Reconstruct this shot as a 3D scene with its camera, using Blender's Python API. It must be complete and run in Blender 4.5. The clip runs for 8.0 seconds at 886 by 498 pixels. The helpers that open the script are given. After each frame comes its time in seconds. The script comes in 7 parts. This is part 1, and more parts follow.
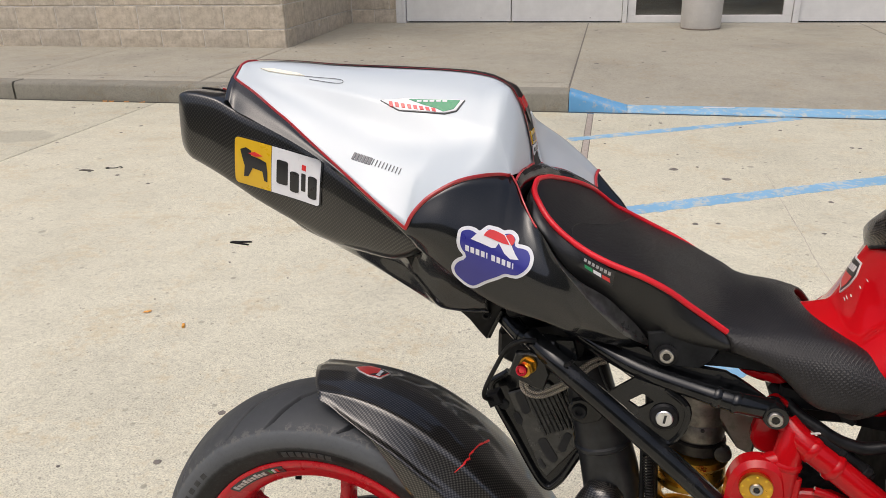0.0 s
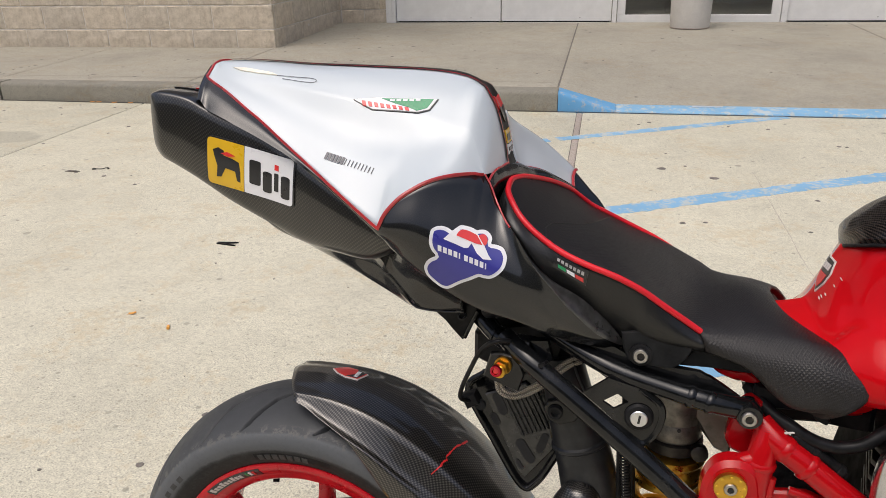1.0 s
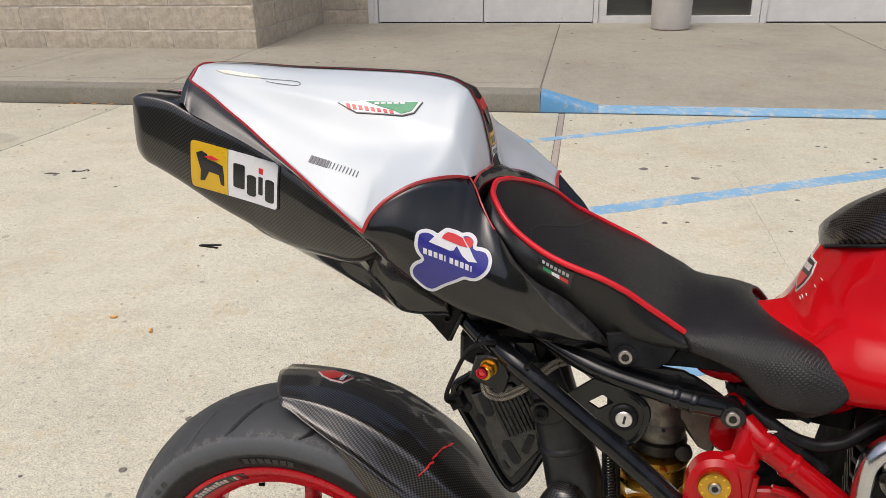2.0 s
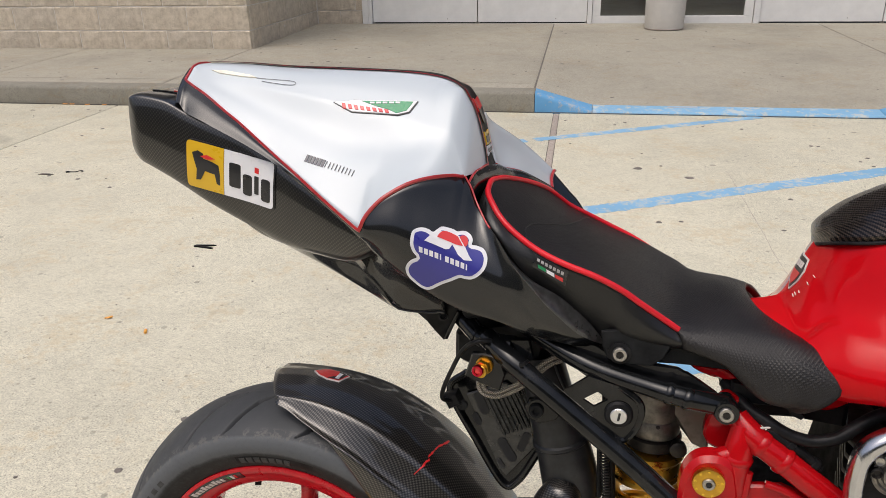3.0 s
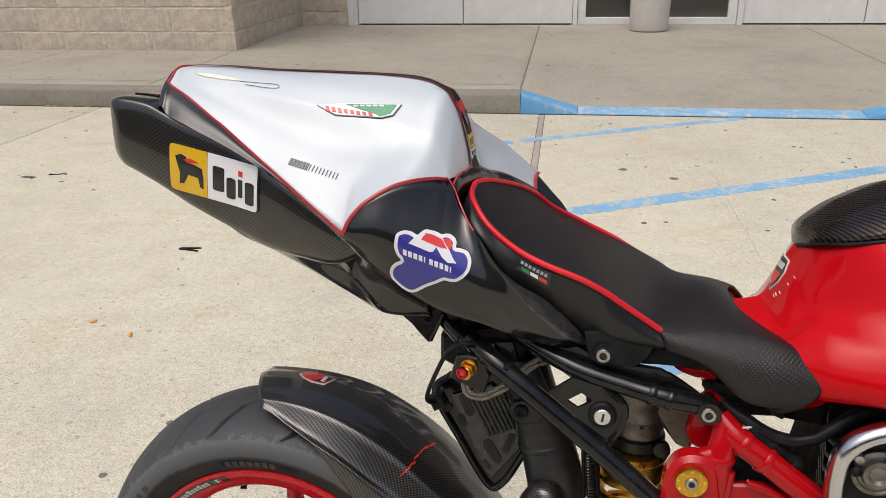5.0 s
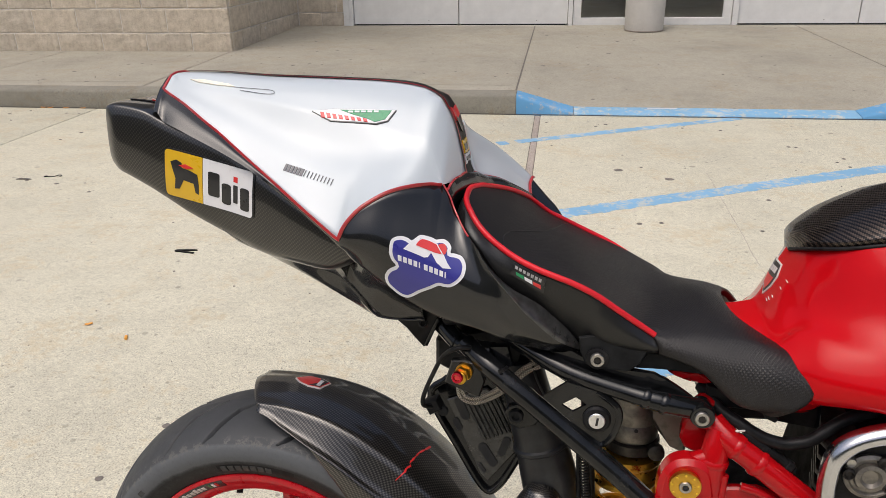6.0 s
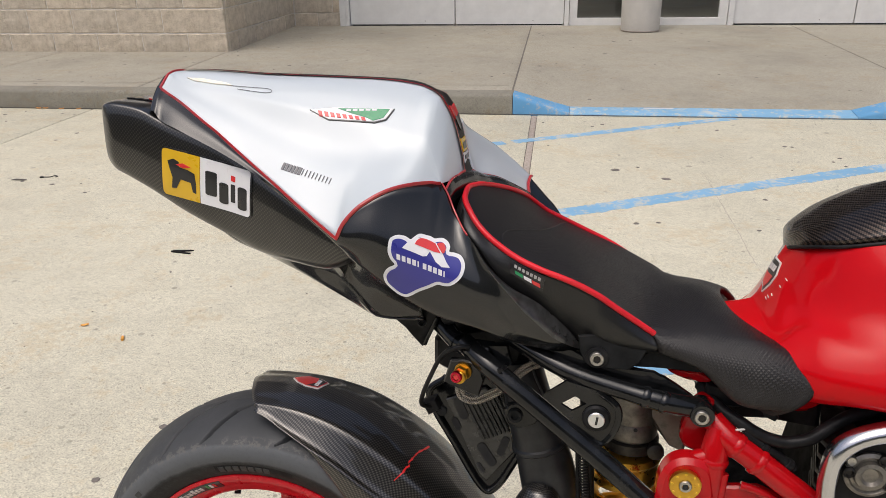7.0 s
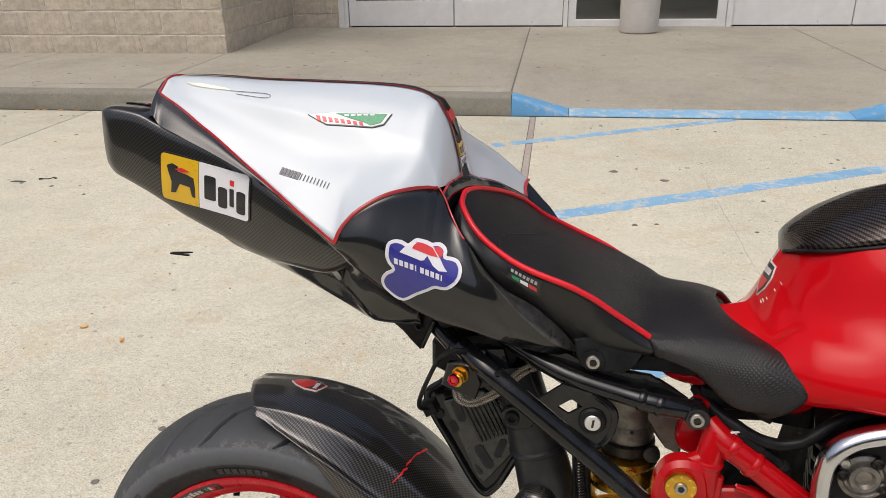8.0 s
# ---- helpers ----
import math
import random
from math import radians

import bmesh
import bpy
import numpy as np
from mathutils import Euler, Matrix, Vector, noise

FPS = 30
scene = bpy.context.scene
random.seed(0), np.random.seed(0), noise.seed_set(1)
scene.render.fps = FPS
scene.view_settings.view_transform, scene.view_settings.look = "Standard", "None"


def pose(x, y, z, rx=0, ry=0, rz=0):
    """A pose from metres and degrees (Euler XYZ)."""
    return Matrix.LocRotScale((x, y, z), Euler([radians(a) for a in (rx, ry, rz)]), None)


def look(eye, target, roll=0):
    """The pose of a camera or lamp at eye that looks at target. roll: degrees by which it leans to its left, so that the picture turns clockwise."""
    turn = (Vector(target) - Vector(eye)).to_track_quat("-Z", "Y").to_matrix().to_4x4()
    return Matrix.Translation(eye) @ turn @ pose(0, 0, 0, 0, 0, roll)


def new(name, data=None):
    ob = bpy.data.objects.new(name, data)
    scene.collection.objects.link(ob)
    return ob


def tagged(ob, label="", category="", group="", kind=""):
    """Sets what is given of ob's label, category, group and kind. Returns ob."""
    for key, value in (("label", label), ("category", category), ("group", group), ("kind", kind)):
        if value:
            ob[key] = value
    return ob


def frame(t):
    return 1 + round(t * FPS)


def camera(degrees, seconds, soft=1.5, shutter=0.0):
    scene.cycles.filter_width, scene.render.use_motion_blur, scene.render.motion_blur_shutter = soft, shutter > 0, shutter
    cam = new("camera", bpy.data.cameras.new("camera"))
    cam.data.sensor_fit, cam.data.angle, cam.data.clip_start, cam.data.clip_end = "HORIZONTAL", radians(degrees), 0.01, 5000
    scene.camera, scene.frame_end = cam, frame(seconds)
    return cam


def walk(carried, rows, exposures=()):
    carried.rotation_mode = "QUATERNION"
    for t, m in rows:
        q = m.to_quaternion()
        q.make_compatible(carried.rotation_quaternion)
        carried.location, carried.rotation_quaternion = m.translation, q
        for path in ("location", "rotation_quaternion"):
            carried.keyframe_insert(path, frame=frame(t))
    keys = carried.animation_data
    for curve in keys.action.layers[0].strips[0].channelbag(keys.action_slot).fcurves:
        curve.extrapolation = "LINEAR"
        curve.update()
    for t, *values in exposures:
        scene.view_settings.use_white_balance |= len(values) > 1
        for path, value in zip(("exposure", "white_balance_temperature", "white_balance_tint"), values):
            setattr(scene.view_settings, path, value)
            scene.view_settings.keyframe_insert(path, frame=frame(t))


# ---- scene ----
from mathutils import geometry

cam = camera(60.6, 8.0, soft=0.8)

PATH = [
    (0, (0.035, 0.138, 1.235), (-0.369, 1.94, 0.467), -1.4),
    (0.5, (0.046, 0.139, 1.23), (-0.35, 1.942, 0.461), -1.3),
    (1, (0.056, 0.149, 1.232), (-0.329, 1.954, 0.464), -1.4),
    (1.5, (0.054, 0.15, 1.235), (-0.307, 1.961, 0.467), -1.3),
    (3, (0.054, 0.143, 1.235), (-0.275, 1.961, 0.467), -1.2),
    (3.5, (0.059, 0.145, 1.234), (-0.267, 1.964, 0.467), -1.2),
    (4, (0.06, 0.146, 1.237), (-0.256, 1.966, 0.471), -1.2),
    (4.5, (0.057, 0.144, 1.235), (-0.247, 1.966, 0.47), -1.1),
    (6, (0.06, 0.141, 1.245), (-0.226, 1.966, 0.479), -1.1),
    (6.5, (0.059, 0.141, 1.245), (-0.223, 1.968, 0.48), -1.1),
    (7, (0.057, 0.143, 1.242), (-0.22, 1.97, 0.477), -1.1),
    (7.5, (0.061, 0.141, 1.245), (-0.215, 1.969, 0.481), -1.1),
    (8, (0.06, 0.139, 1.248), (-0.215, 1.967, 0.485), -1.1),
]
walk(cam, [(t, look(eye, target, roll)) for t, eye, target, roll in PATH], [(0, 0.0, 6250, 10), (8, 0.0, 6250, 10)])


# ---- light ----
SUN_EL, SUN_AZ = 70.0, 212.0
world = bpy.data.worlds.new("sky")
scene.world = world
world.use_nodes = True
wn = world.node_tree
sky = wn.nodes.new("ShaderNodeTexSky")
sky.sky_type, sky.sun_disc = "NISHITA", False
sky.sun_elevation, sky.sun_rotation = radians(SUN_EL), radians(SUN_AZ)
sky.air_density, sky.dust_density, sky.ozone_density = 0.8, 7.0, 0.6
wn.links.new(sky.outputs["Color"], wn.nodes["Background"].inputs["Color"])
wn.nodes["Background"].inputs["Strength"].default_value = 0.135
sun = new("sun", bpy.data.lights.new("sun", "SUN"))
sun.data.energy, sun.data.angle, sun.data.color = 0.81, radians(56), (1.0, 0.955, 0.90)
sd = Vector((math.sin(radians(SUN_AZ)) * math.cos(radians(SUN_EL)), math.cos(radians(SUN_AZ)) * math.cos(radians(SUN_EL)), math.sin(radians(SUN_EL))))
sun.matrix_world = look(sd * 40, (0, 0, 0))
scene.view_settings.exposure = 0.0


# ---- materials ----
class Nodes:
    """Short writing for shader graphs."""

    def __init__(self, name):
        self.mat = bpy.data.materials.new(name)
        self.mat.use_nodes = True
        self.t = self.mat.node_tree
        self.b = self.t.nodes["Principled BSDF"]

    def add(self, kind, **inputs):
        n = self.t.nodes.new(kind)
        for k, v in inputs.items():
            self.put(n, k.replace("_", " "), v)
        return n

    def put(self, n, key, v):
        sock = n.inputs[int(key)] if key.isdigit() else n.inputs[key]
        if hasattr(v, "is_output"):
            self.t.links.new(v, sock)
        else:
            sock.default_value = v

    def coords(self, kind="Object"):
        return self.add("ShaderNodeTexCoord").outputs[kind]

    def math(self, op, a, b=0.0):
        n = self.t.nodes.new("ShaderNodeMath")
        n.operation = op
        self.put(n, "0", a)
        self.put(n, "1", b)
        return n.outputs[0]

    def noise(self, co, scale, detail=4.0, rough=0.6, out="Fac"):
        return self.add("ShaderNodeTexNoise", Vector=co, Scale=scale, Detail=detail, Roughness=rough).outputs[out]

    def ramp(self, fac, stops):
        n = self.add("ShaderNodeValToRGB", Fac=fac)
        e = n.color_ramp.elements
        while len(e) < len(stops):
            e.new(0.5)
        for el, (p, c) in zip(e, stops):
            el.position = p
            el.color = (*c, 1) if len(c) == 3 else c
        return n.outputs["Color"]

    def mix(self, fac, a, b, mode="MIX"):
        n = self.t.nodes.new("ShaderNodeMix")
        n.data_type, n.blend_type = "RGBA", mode
        for i, v in ((0, fac), (6, a), (7, b)):
            if hasattr(v, "is_output"):
                self.t.links.new(v, n.inputs[i])
            else:
                n.inputs[i].default_value = (*v, 1) if isinstance(v, tuple) and len(v) == 3 else v
        return n.outputs[2]

    def bump(self, height, strength, distance):
        n = self.add("ShaderNodeBump", Height=height, Strength=strength, Distance=distance)
        self.put(self.b, "Normal", n.outputs[0])

    def set(self, **kw):
        for k, v in kw.items():
            k = k.replace("_", " ")
            if k == "Base Color" and isinstance(v, tuple):
                v = (*v, 1)
            self.put(self.b, k, v)
        return self.mat


def grey(v):
    return (v, v, v)


def concrete(name, base, speck=0.18, stain=0.25, warm=(1.0, 0.93, 0.82), bump=0.25, grain=260.0, patch=None, pits=0.0):
    n = Nodes(name)
    co = n.coords()
    big = n.noise(co, 0.8, 5, 0.65)
    mid = n.noise(co, 7.0, 6, 0.7)
    fine = n.noise(co, grain, 3, 0.7)
    peb = n.add("ShaderNodeTexVoronoi", Vector=co, Scale=grain * 1.15).outputs["Color"]
    grit = n.noise(co, grain * 0.22, 5, 0.75)
    pebv = n.add("ShaderNodeSeparateColor", Color=peb).outputs[0]
    c = tuple(base * w for w in warm)
    dark = tuple(x * (1 - stain) for x in c)
    lite = tuple(min(1, x * (1 + stain * 0.6)) for x in c)
    col = n.ramp(big, [(0.3, dark), (0.5, c), (0.75, lite)])
    col = n.mix(0.55, col, n.ramp(mid, [(0.25, tuple(x * 0.8 for x in c)), (0.55, c), (0.8, tuple(x * 1.1 for x in c))]))
    s = n.ramp(fine, [(0.32, grey(1 - speck * 2)), (0.5, grey(1.0)), (0.70, grey(1 + speck))])
    col = n.mix(1.0, col, s, "MULTIPLY")
    s2 = n.ramp(pebv, [(0.0, grey(1 - speck * 1.4)), (0.10, grey(0.98)), (0.9, grey(1.0)), (1.0, grey(1.0 + speck * 0.5))])
    col = n.mix(1.0, col, n.ramp(grit, [(0.28, grey(1 - speck)), (0.5, grey(1.0)), (0.75, grey(1 + speck * 0.5))]), "MULTIPLY")
    col = n.mix(1.0, col, s2, "MULTIPLY")
    if pits:
        # pits and soot grains, and faint brown weeping stains drawn out along x
        pit = n.noise(co, 34.0, 6, 0.82)
        col = n.mix(n.ramp(pit, [(0.605, grey(0.0)), (0.665, grey(pits))]), col, tuple(x * 0.42 for x in c))
        pale = n.noise(n.add("ShaderNodeMapping", Vector=co, Location=(3.1, 1.7, 0.4)).outputs[0], 26.0, 6, 0.82)
        col = n.mix(n.ramp(pale, [(0.61, grey(0.0)), (0.70, grey(pits * 0.8))]), col, tuple(min(0.9, x * 1.25) for x in c))
        rust = n.math("MULTIPLY", n.noise(n.add("ShaderNodeMapping", Vector=co, Location=(5.3, 2.2, 0.0)).outputs[0], 3.1, 4, 0.6), n.noise(co, 24.0, 5, 0.75))
        col = n.mix(n.ramp(rust, [(0.272, grey(0.0)), (0.35, grey(pits * 1.0))]), col, (c[0] * 0.84, c[1] * 0.71, c[2] * 0.54))
        run = n.noise(n.add("ShaderNodeMapping", Vector=co, Scale=(1.0, 2.2, 1.0), Rotation=(0, 0, 0.5)).outputs[0], 2.6, 6, 0.72)
        col = n.mix(n.ramp(run, [(0.55, grey(0.0)), (0.78, grey(pits * 0.75))]), col, (c[0] * 0.74, c[1] * 0.68, c[2] * 0.58))
    if pits:
        # scattered small pits and dark grains of two sizes
        for k, (sc, big) in enumerate(((6.0, 0.13), (17.0, 0.20), (36.0, 0.25), (75.0, 0.27))):
            vor = n.add("ShaderNodeTexVoronoi", Vector=n.add("ShaderNodeMapping", Vector=co, Location=(0.37 * k, 0.61 * k, 0.0), Scale=(1.0, 1.0, 0.0)).outputs[0], Scale=sc)
            pick = n.add("ShaderNodeSeparateColor", Color=vor.outputs["Color"])
            size = n.math("MULTIPLY", n.math("POWER", pick.outputs[0], 1.9), big)
            edge = n.math("SUBTRACT", n.math("ADD", size, n.math("MULTIPLY", n.math("SUBTRACT", fine, 0.5), 0.05)), vor.outputs["Distance"])
            amount = n.math("MULTIPLY", n.ramp(edge, [(0.0, grey(0.0)), (0.03, grey(1.0))]), n.math("MULTIPLY", pick.outputs[1], min(0.85, pits * 2.0)))
            col = n.mix(amount, col, tuple(x * 0.40 for x in c))
    # One darker oval of ground with a ragged rim.
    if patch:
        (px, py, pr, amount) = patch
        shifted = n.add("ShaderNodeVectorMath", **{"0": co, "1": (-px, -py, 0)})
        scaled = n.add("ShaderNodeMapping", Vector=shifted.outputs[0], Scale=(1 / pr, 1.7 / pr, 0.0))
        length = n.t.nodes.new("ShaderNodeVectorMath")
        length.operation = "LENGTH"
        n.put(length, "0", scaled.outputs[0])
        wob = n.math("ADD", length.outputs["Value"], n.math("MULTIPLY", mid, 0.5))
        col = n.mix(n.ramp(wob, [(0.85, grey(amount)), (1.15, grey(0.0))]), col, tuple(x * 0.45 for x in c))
    n.set(Base_Color=col, Roughness=0.88)
    h = n.math("ADD", n.math("MULTIPLY", fine, 0.6), n.math("MULTIPLY", mid, 0.8))
    n.bump(h, bump, 0.004)
    return n.mat


def paint(name, color, rough=0.18, coat=1.0, speck=0.03, scale=30.0, metal=0.0, orange=0.0, wear=0.0, spec=0.5):
    """Glossy or satin paint with faint dust, unevenness and smears."""
    n = Nodes(name)
    co = n.coords()
    a = n.noise(co, scale, 5, 0.65)
    col = n.mix(n.ramp(a, [(0.35, grey(0.0)), (0.75, grey(1.0))]), color, tuple(min(1, x * (1 + speck * 4) + speck * 0.05) for x in color))
    if wear:
        w = n.noise(co, scale * 4, 6, 0.75)
        col = n.mix(n.ramp(w, [(0.62, grey(0.0)), (0.7, grey(wear))]), col, tuple(min(1, x + 0.12) for x in color))
    r = n.ramp(n.noise(co, scale * 0.4, 5, 0.7), [(0.3, grey(max(0.02, rough * 0.75))), (0.75, grey(min(1, rough * 1.5)))])
    n.set(Base_Color=col, Roughness=r, Metallic=metal, Coat_Weight=coat, Coat_Roughness=0.03, Specular_IOR_Level=spec)
    if orange:
        n.bump(n.noise(co, 160.0, 2, 0.5), orange, 0.001)
    return n.mat


def carbon(name, pitch, twill=True, tint=(1.0, 0.93, 0.85), lo=0.006, hi=0.03, rough=0.35, coat=1.0, spec=0.5):
    """Woven carbon cloth under lacquer, laid along the surface's own coordinates in metres."""
    n = Nodes(name)
    sep = n.add("ShaderNodeSeparateXYZ", Vector=n.coords("UV"))
    x = n.math("DIVIDE", sep.outputs[0], pitch)
    y = n.math("DIVIDE", sep.outputs[1], pitch)
    fx, fy = n.math("FLOOR", x), n.math("FLOOR", y)
    k = n.math("ADD", fx, fy)
    if twill:
        over = n.math("LESS_THAN", n.math("FLOORED_MODULO", k, 4.0), 1.9)
    else:
        over = n.math("LESS_THAN", n.math("FLOORED_MODULO", k, 2.0), 0.9)
    ax = n.math("ABSOLUTE", n.math("SUBTRACT", n.math("FRACT", x), 0.5))
    ay = n.math("ABSOLUTE", n.math("SUBTRACT", n.math("FRACT", y), 0.5))
    edge = n.math("SUBTRACT", 1.0, n.math("MULTIPLY", n.math("MAXIMUM", ax, ay), 1.5))
    vary = n.noise(n.coords(), 14.0, 4, 0.6)
    lum = n.math("MULTIPLY", n.math("ADD", n.math("MULTIPLY", over, hi), lo), n.math("ADD", edge, vary))
    col = n.mix(1.0, n.ramp(lum, [(0.0, grey(0.0)), (1.0, grey(1.0))]), tint, "MULTIPLY")
    n.set(Base_Color=col, Metallic=n.math("MULTIPLY", over, 0.85), Roughness=n.math("ADD", rough, n.math("MULTIPLY", over, 0.10)), Coat_Weight=coat, Coat_Roughness=0.04, Specular_IOR_Level=spec)
    h = n.math("MULTIPLY", n.math("ADD", over, edge), 0.5)
    n.bump(h, 0.12, 0.0006)
    return n.mat


def vinyl(name, color, pitch=0.0, rough=0.5, grain=900.0, strength=0.35, spec=0.45):
    n = Nodes(name)
    co = n.coords()
    fine = n.noise(co, grain, 2, 0.5)
    wide = n.noise(co, 9.0, 5, 0.6)
    h = fine
    col = n.mix(n.ramp(wide, [(0.35, grey(0.0)), (0.7, grey(1.0))]), color, tuple(x * 1.45 + 0.002 for x in color))
    if pitch:
        sep = n.add("ShaderNodeSeparateXYZ", Vector=n.coords("UV"))
        x, y = n.math("DIVIDE", sep.outputs[0], pitch), n.math("DIVIDE", sep.outputs[1], pitch)
        k = n.math("ADD", n.math("FLOOR", x), n.math("FLOOR", y))
        over = n.math("LESS_THAN", n.math("FLOORED_MODULO", k, 4.0), 1.9)
        rx = n.math("ABSOLUTE", n.math("SUBTRACT", n.math("FRACT", x), 0.5))
        ry = n.math("ABSOLUTE", n.math("SUBTRACT", n.math("FRACT", y), 0.5))
        rib = n.mix(over, rx, ry)
        along = n.add("ShaderNodeSeparateXYZ", Vector=co).outputs[0]
        grow = n.ramp(n.math("MULTIPLY", n.math("SUBTRACT", along, 0.30), 3.0), [(0.0, grey(0.22)), (0.55, grey(0.32)), (0.95, grey(0.52))])
        rib = n.math("SUBTRACT", 1.0, n.math("MULTIPLY", n.add("ShaderNodeSeparateColor", Color=rib).outputs[0], 2.0))
        h = n.math("ADD", n.math("MULTIPLY", fine, 0.15), n.math("MULTIPLY", rib, grow))
        col = n.mix(n.math("MULTIPLY", n.math("MULTIPLY", over, grow), 0.15), col, tuple(x * 1.6 for x in color))
    n.set(Base_Color=col, Roughness=n.ramp(wide, [(0.3, grey(rough * 0.85)), (0.7, grey(rough * 1.15))]), Specular_IOR_Level=spec)
    n.bump(h, strength, 0.0012)
    return n.mat


def metal(name, color, rough=0.3, scale=60.0, dirt=0.25):
    n = Nodes(name)
    co = n.coords()
    a = n.noise(co, scale, 6, 0.7)
    col = n.mix(n.ramp(a, [(0.45, grey(0.0)), (0.8, grey(dirt))]), color, tuple(x * 0.25 for x in color))
    n.set(Base_Color=col, Metallic=1.0, Roughness=n.ramp(a, [(0.3, grey(rough * 0.7)), (0.8, grey(min(1, rough * 1.8)))]))
    n.bump(n.noise(co, scale * 8, 2, 0.5), 0.06, 0.001)
    return n.mat


def rubber(name):
    n = Nodes(name)
    co = n.coords()
    a, b = n.noise(co, 22.0, 6, 0.72), n.noise(co, 180.0, 4, 0.7)
    sep = n.add("ShaderNodeSeparateXYZ", Vector=n.coords("UV"))
    # scuffed shoulder: v runs across the profile in metres
    across = n.math("ADD", n.math("ABSOLUTE", sep.outputs[1]), n.math("MULTIPLY", n.math("SUBTRACT", a, 0.5), 0.010))
    worn = n.ramp(across, [(0.0, grey(0.038)), (0.075, grey(0.043)), (0.090, grey(0.050)), (0.094, grey(0.095)), (0.100, grey(0.086)), (0.1195, grey(0.080)), (0.1215, grey(0.008)), (0.2, grey(0.008))])
    col = n.mix(n.ramp(b, [(0.5, grey(0.0)), (0.8, grey(0.35))]), worn, (0.047, 0.047, 0.046))
    col = n.mix(n.ramp(a, [(0.55, grey(0.0)), (0.9, grey(0.3))]), col, (0.052, 0.051, 0.048))
    # crumbs of dust along the worn edge of the tread
    band = n.ramp(n.math("ABSOLUTE", sep.outputs[1]), [(0.078, grey(0.0)), (0.088, grey(0.7)), (0.094, grey(0.8)), (0.098, grey(0.0))])
    crumb = n.ramp(n.noise(co, 75.0, 4, 0.75), [(0.50, grey(0.0)), (0.58, grey(1.0))])
    col = n.mix(n.math("MULTIPLY", band, crumb), col, (0.115, 0.105, 0.092))
    col = n.mix(1.0, col, (1.13, 1.19, 1.26), "MULTIPLY")
    n.set(Base_Color=col, Roughness=n.ramp(a, [(0.3, grey(0.5)), (0.8, grey(0.78))]), Specular_IOR_Level=0.4)
    n.bump(n.math("ADD", b, n.math("MULTIPLY", a, 0.5)), 0.12, 0.002)
    return n.mat


def block_stone(name):
    n = Nodes(name)
    co = n.coords()
    rnd = n.add("ShaderNodeObjectInfo").outputs["Random"]
    mid, fine = n.noise(co, 16.0, 7, 0.75), n.noise(co, 90.0, 4, 0.7)
    col = n.ramp(mid, [(0.28, (0.44, 0.385, 0.300)), (0.5, (0.64, 0.575, 0.465)), (0.74, (0.77, 0.70, 0.585))])
    tone = n.ramp(rnd, [(0.0, (0.93, 0.92, 0.91)), (0.5, (1.0, 0.98, 0.95)), (1.0, (1.05, 1.02, 0.98))])
    col = n.mix(1.0, col, tone, "MULTIPLY")
    rust = n.noise(co, 2.2, 4, 0.6)
    streak = n.noise(n.add("ShaderNodeMapping", Vector=co, Scale=(1.0, 1.0, 0.22)).outputs[0], 9.0, 5, 0.7)
    col = n.mix(n.ramp(n.math("MULTIPLY", rust, streak), [(0.32, grey(0.0)), (0.42, grey(0.5))]), col, (0.27, 0.17, 0.10))
    n.set(Base_Color=col, Roughness=0.92)
    n.bump(n.math("ADD", mid, n.math("MULTIPLY", fine, 0.5)), 0.9, 0.014)
    return n.mat


def worn_paint(name, color, base, gap=0.55):
    n = Nodes(name)
    co = n.coords()
    a, b = n.noise(co, 15.0, 9, 0.8), n.noise(co, 3.0, 4, 0.6)
    k = n.math("ADD", a, n.math("MULTIPLY", b, 0.35))
    col = n.mix(n.ramp(k, [(gap + 0.18, grey(1.0)), (gap + 0.26, grey(0.0))]), base, color)
    col = n.mix(n.ramp(b, [(0.35, grey(0.0)), (0.75, grey(0.35))]), col, tuple(min(1, x * 1.5 + 0.03) for x in color))
    n.set(Base_Color=col, Roughness=0.75)
    n.bump(a, 0.15, 0.002)
    return n.mat


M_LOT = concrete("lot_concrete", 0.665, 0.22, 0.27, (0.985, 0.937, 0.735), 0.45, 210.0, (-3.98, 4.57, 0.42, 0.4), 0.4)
M_WALK = concrete("walk_concrete", 0.375, 0.15, 0.40, (1.0, 0.935, 0.755), 0.25, 200.0, None, 0.3)
M_KERB = concrete("kerb_concrete", 0.26, 0.16, 0.55, (1.0, 0.945, 0.77), 0.3, 180.0, None, 0.5)
M_SEAL = concrete("joint_sealant", 0.43, 0.2, 0.4, (1.0, 0.86, 0.74), 0.4, 220.0)
M_CRACK = concrete("crack_fill", 0.46, 0.2, 0.4, (1.0, 0.90, 0.74), 0.4, 220.0)
M_JOINT = concrete("walk_joint", 0.17, 0.3, 0.5, (1.0, 0.90, 0.77), 0.4, 220.0)
M_DARK_JOINT = concrete("dark_joint", 0.06, 0.3, 0.5, (1.0, 0.88, 0.75), 0.4, 220.0)
M_BLOCK = block_stone("split_face_block")
M_MORTAR = concrete("mortar", 0.76, 0.1, 0.15, (1.0, 0.95, 0.86), 0.2, 300.0)
M_BLUE = worn_paint("worn_blue_paint", (0.205, 0.405, 0.595), (0.56, 0.535, 0.44), 0.500)
# Darker copy of the blue: the flares' shade is put into the colour.
M_BLUE_SHADE = worn_paint("shaded_kerb_blue", (0.115, 0.315, 0.545), (0.40, 0.39, 0.35), 0.53)
M_ALU = paint("white_door_enamel", (0.76, 0.76, 0.74), 0.35, 0.2, 0.03, 6.0)
M_DARK = paint("dark_gap", (0.02, 0.02, 0.02), 0.7, 0.0)
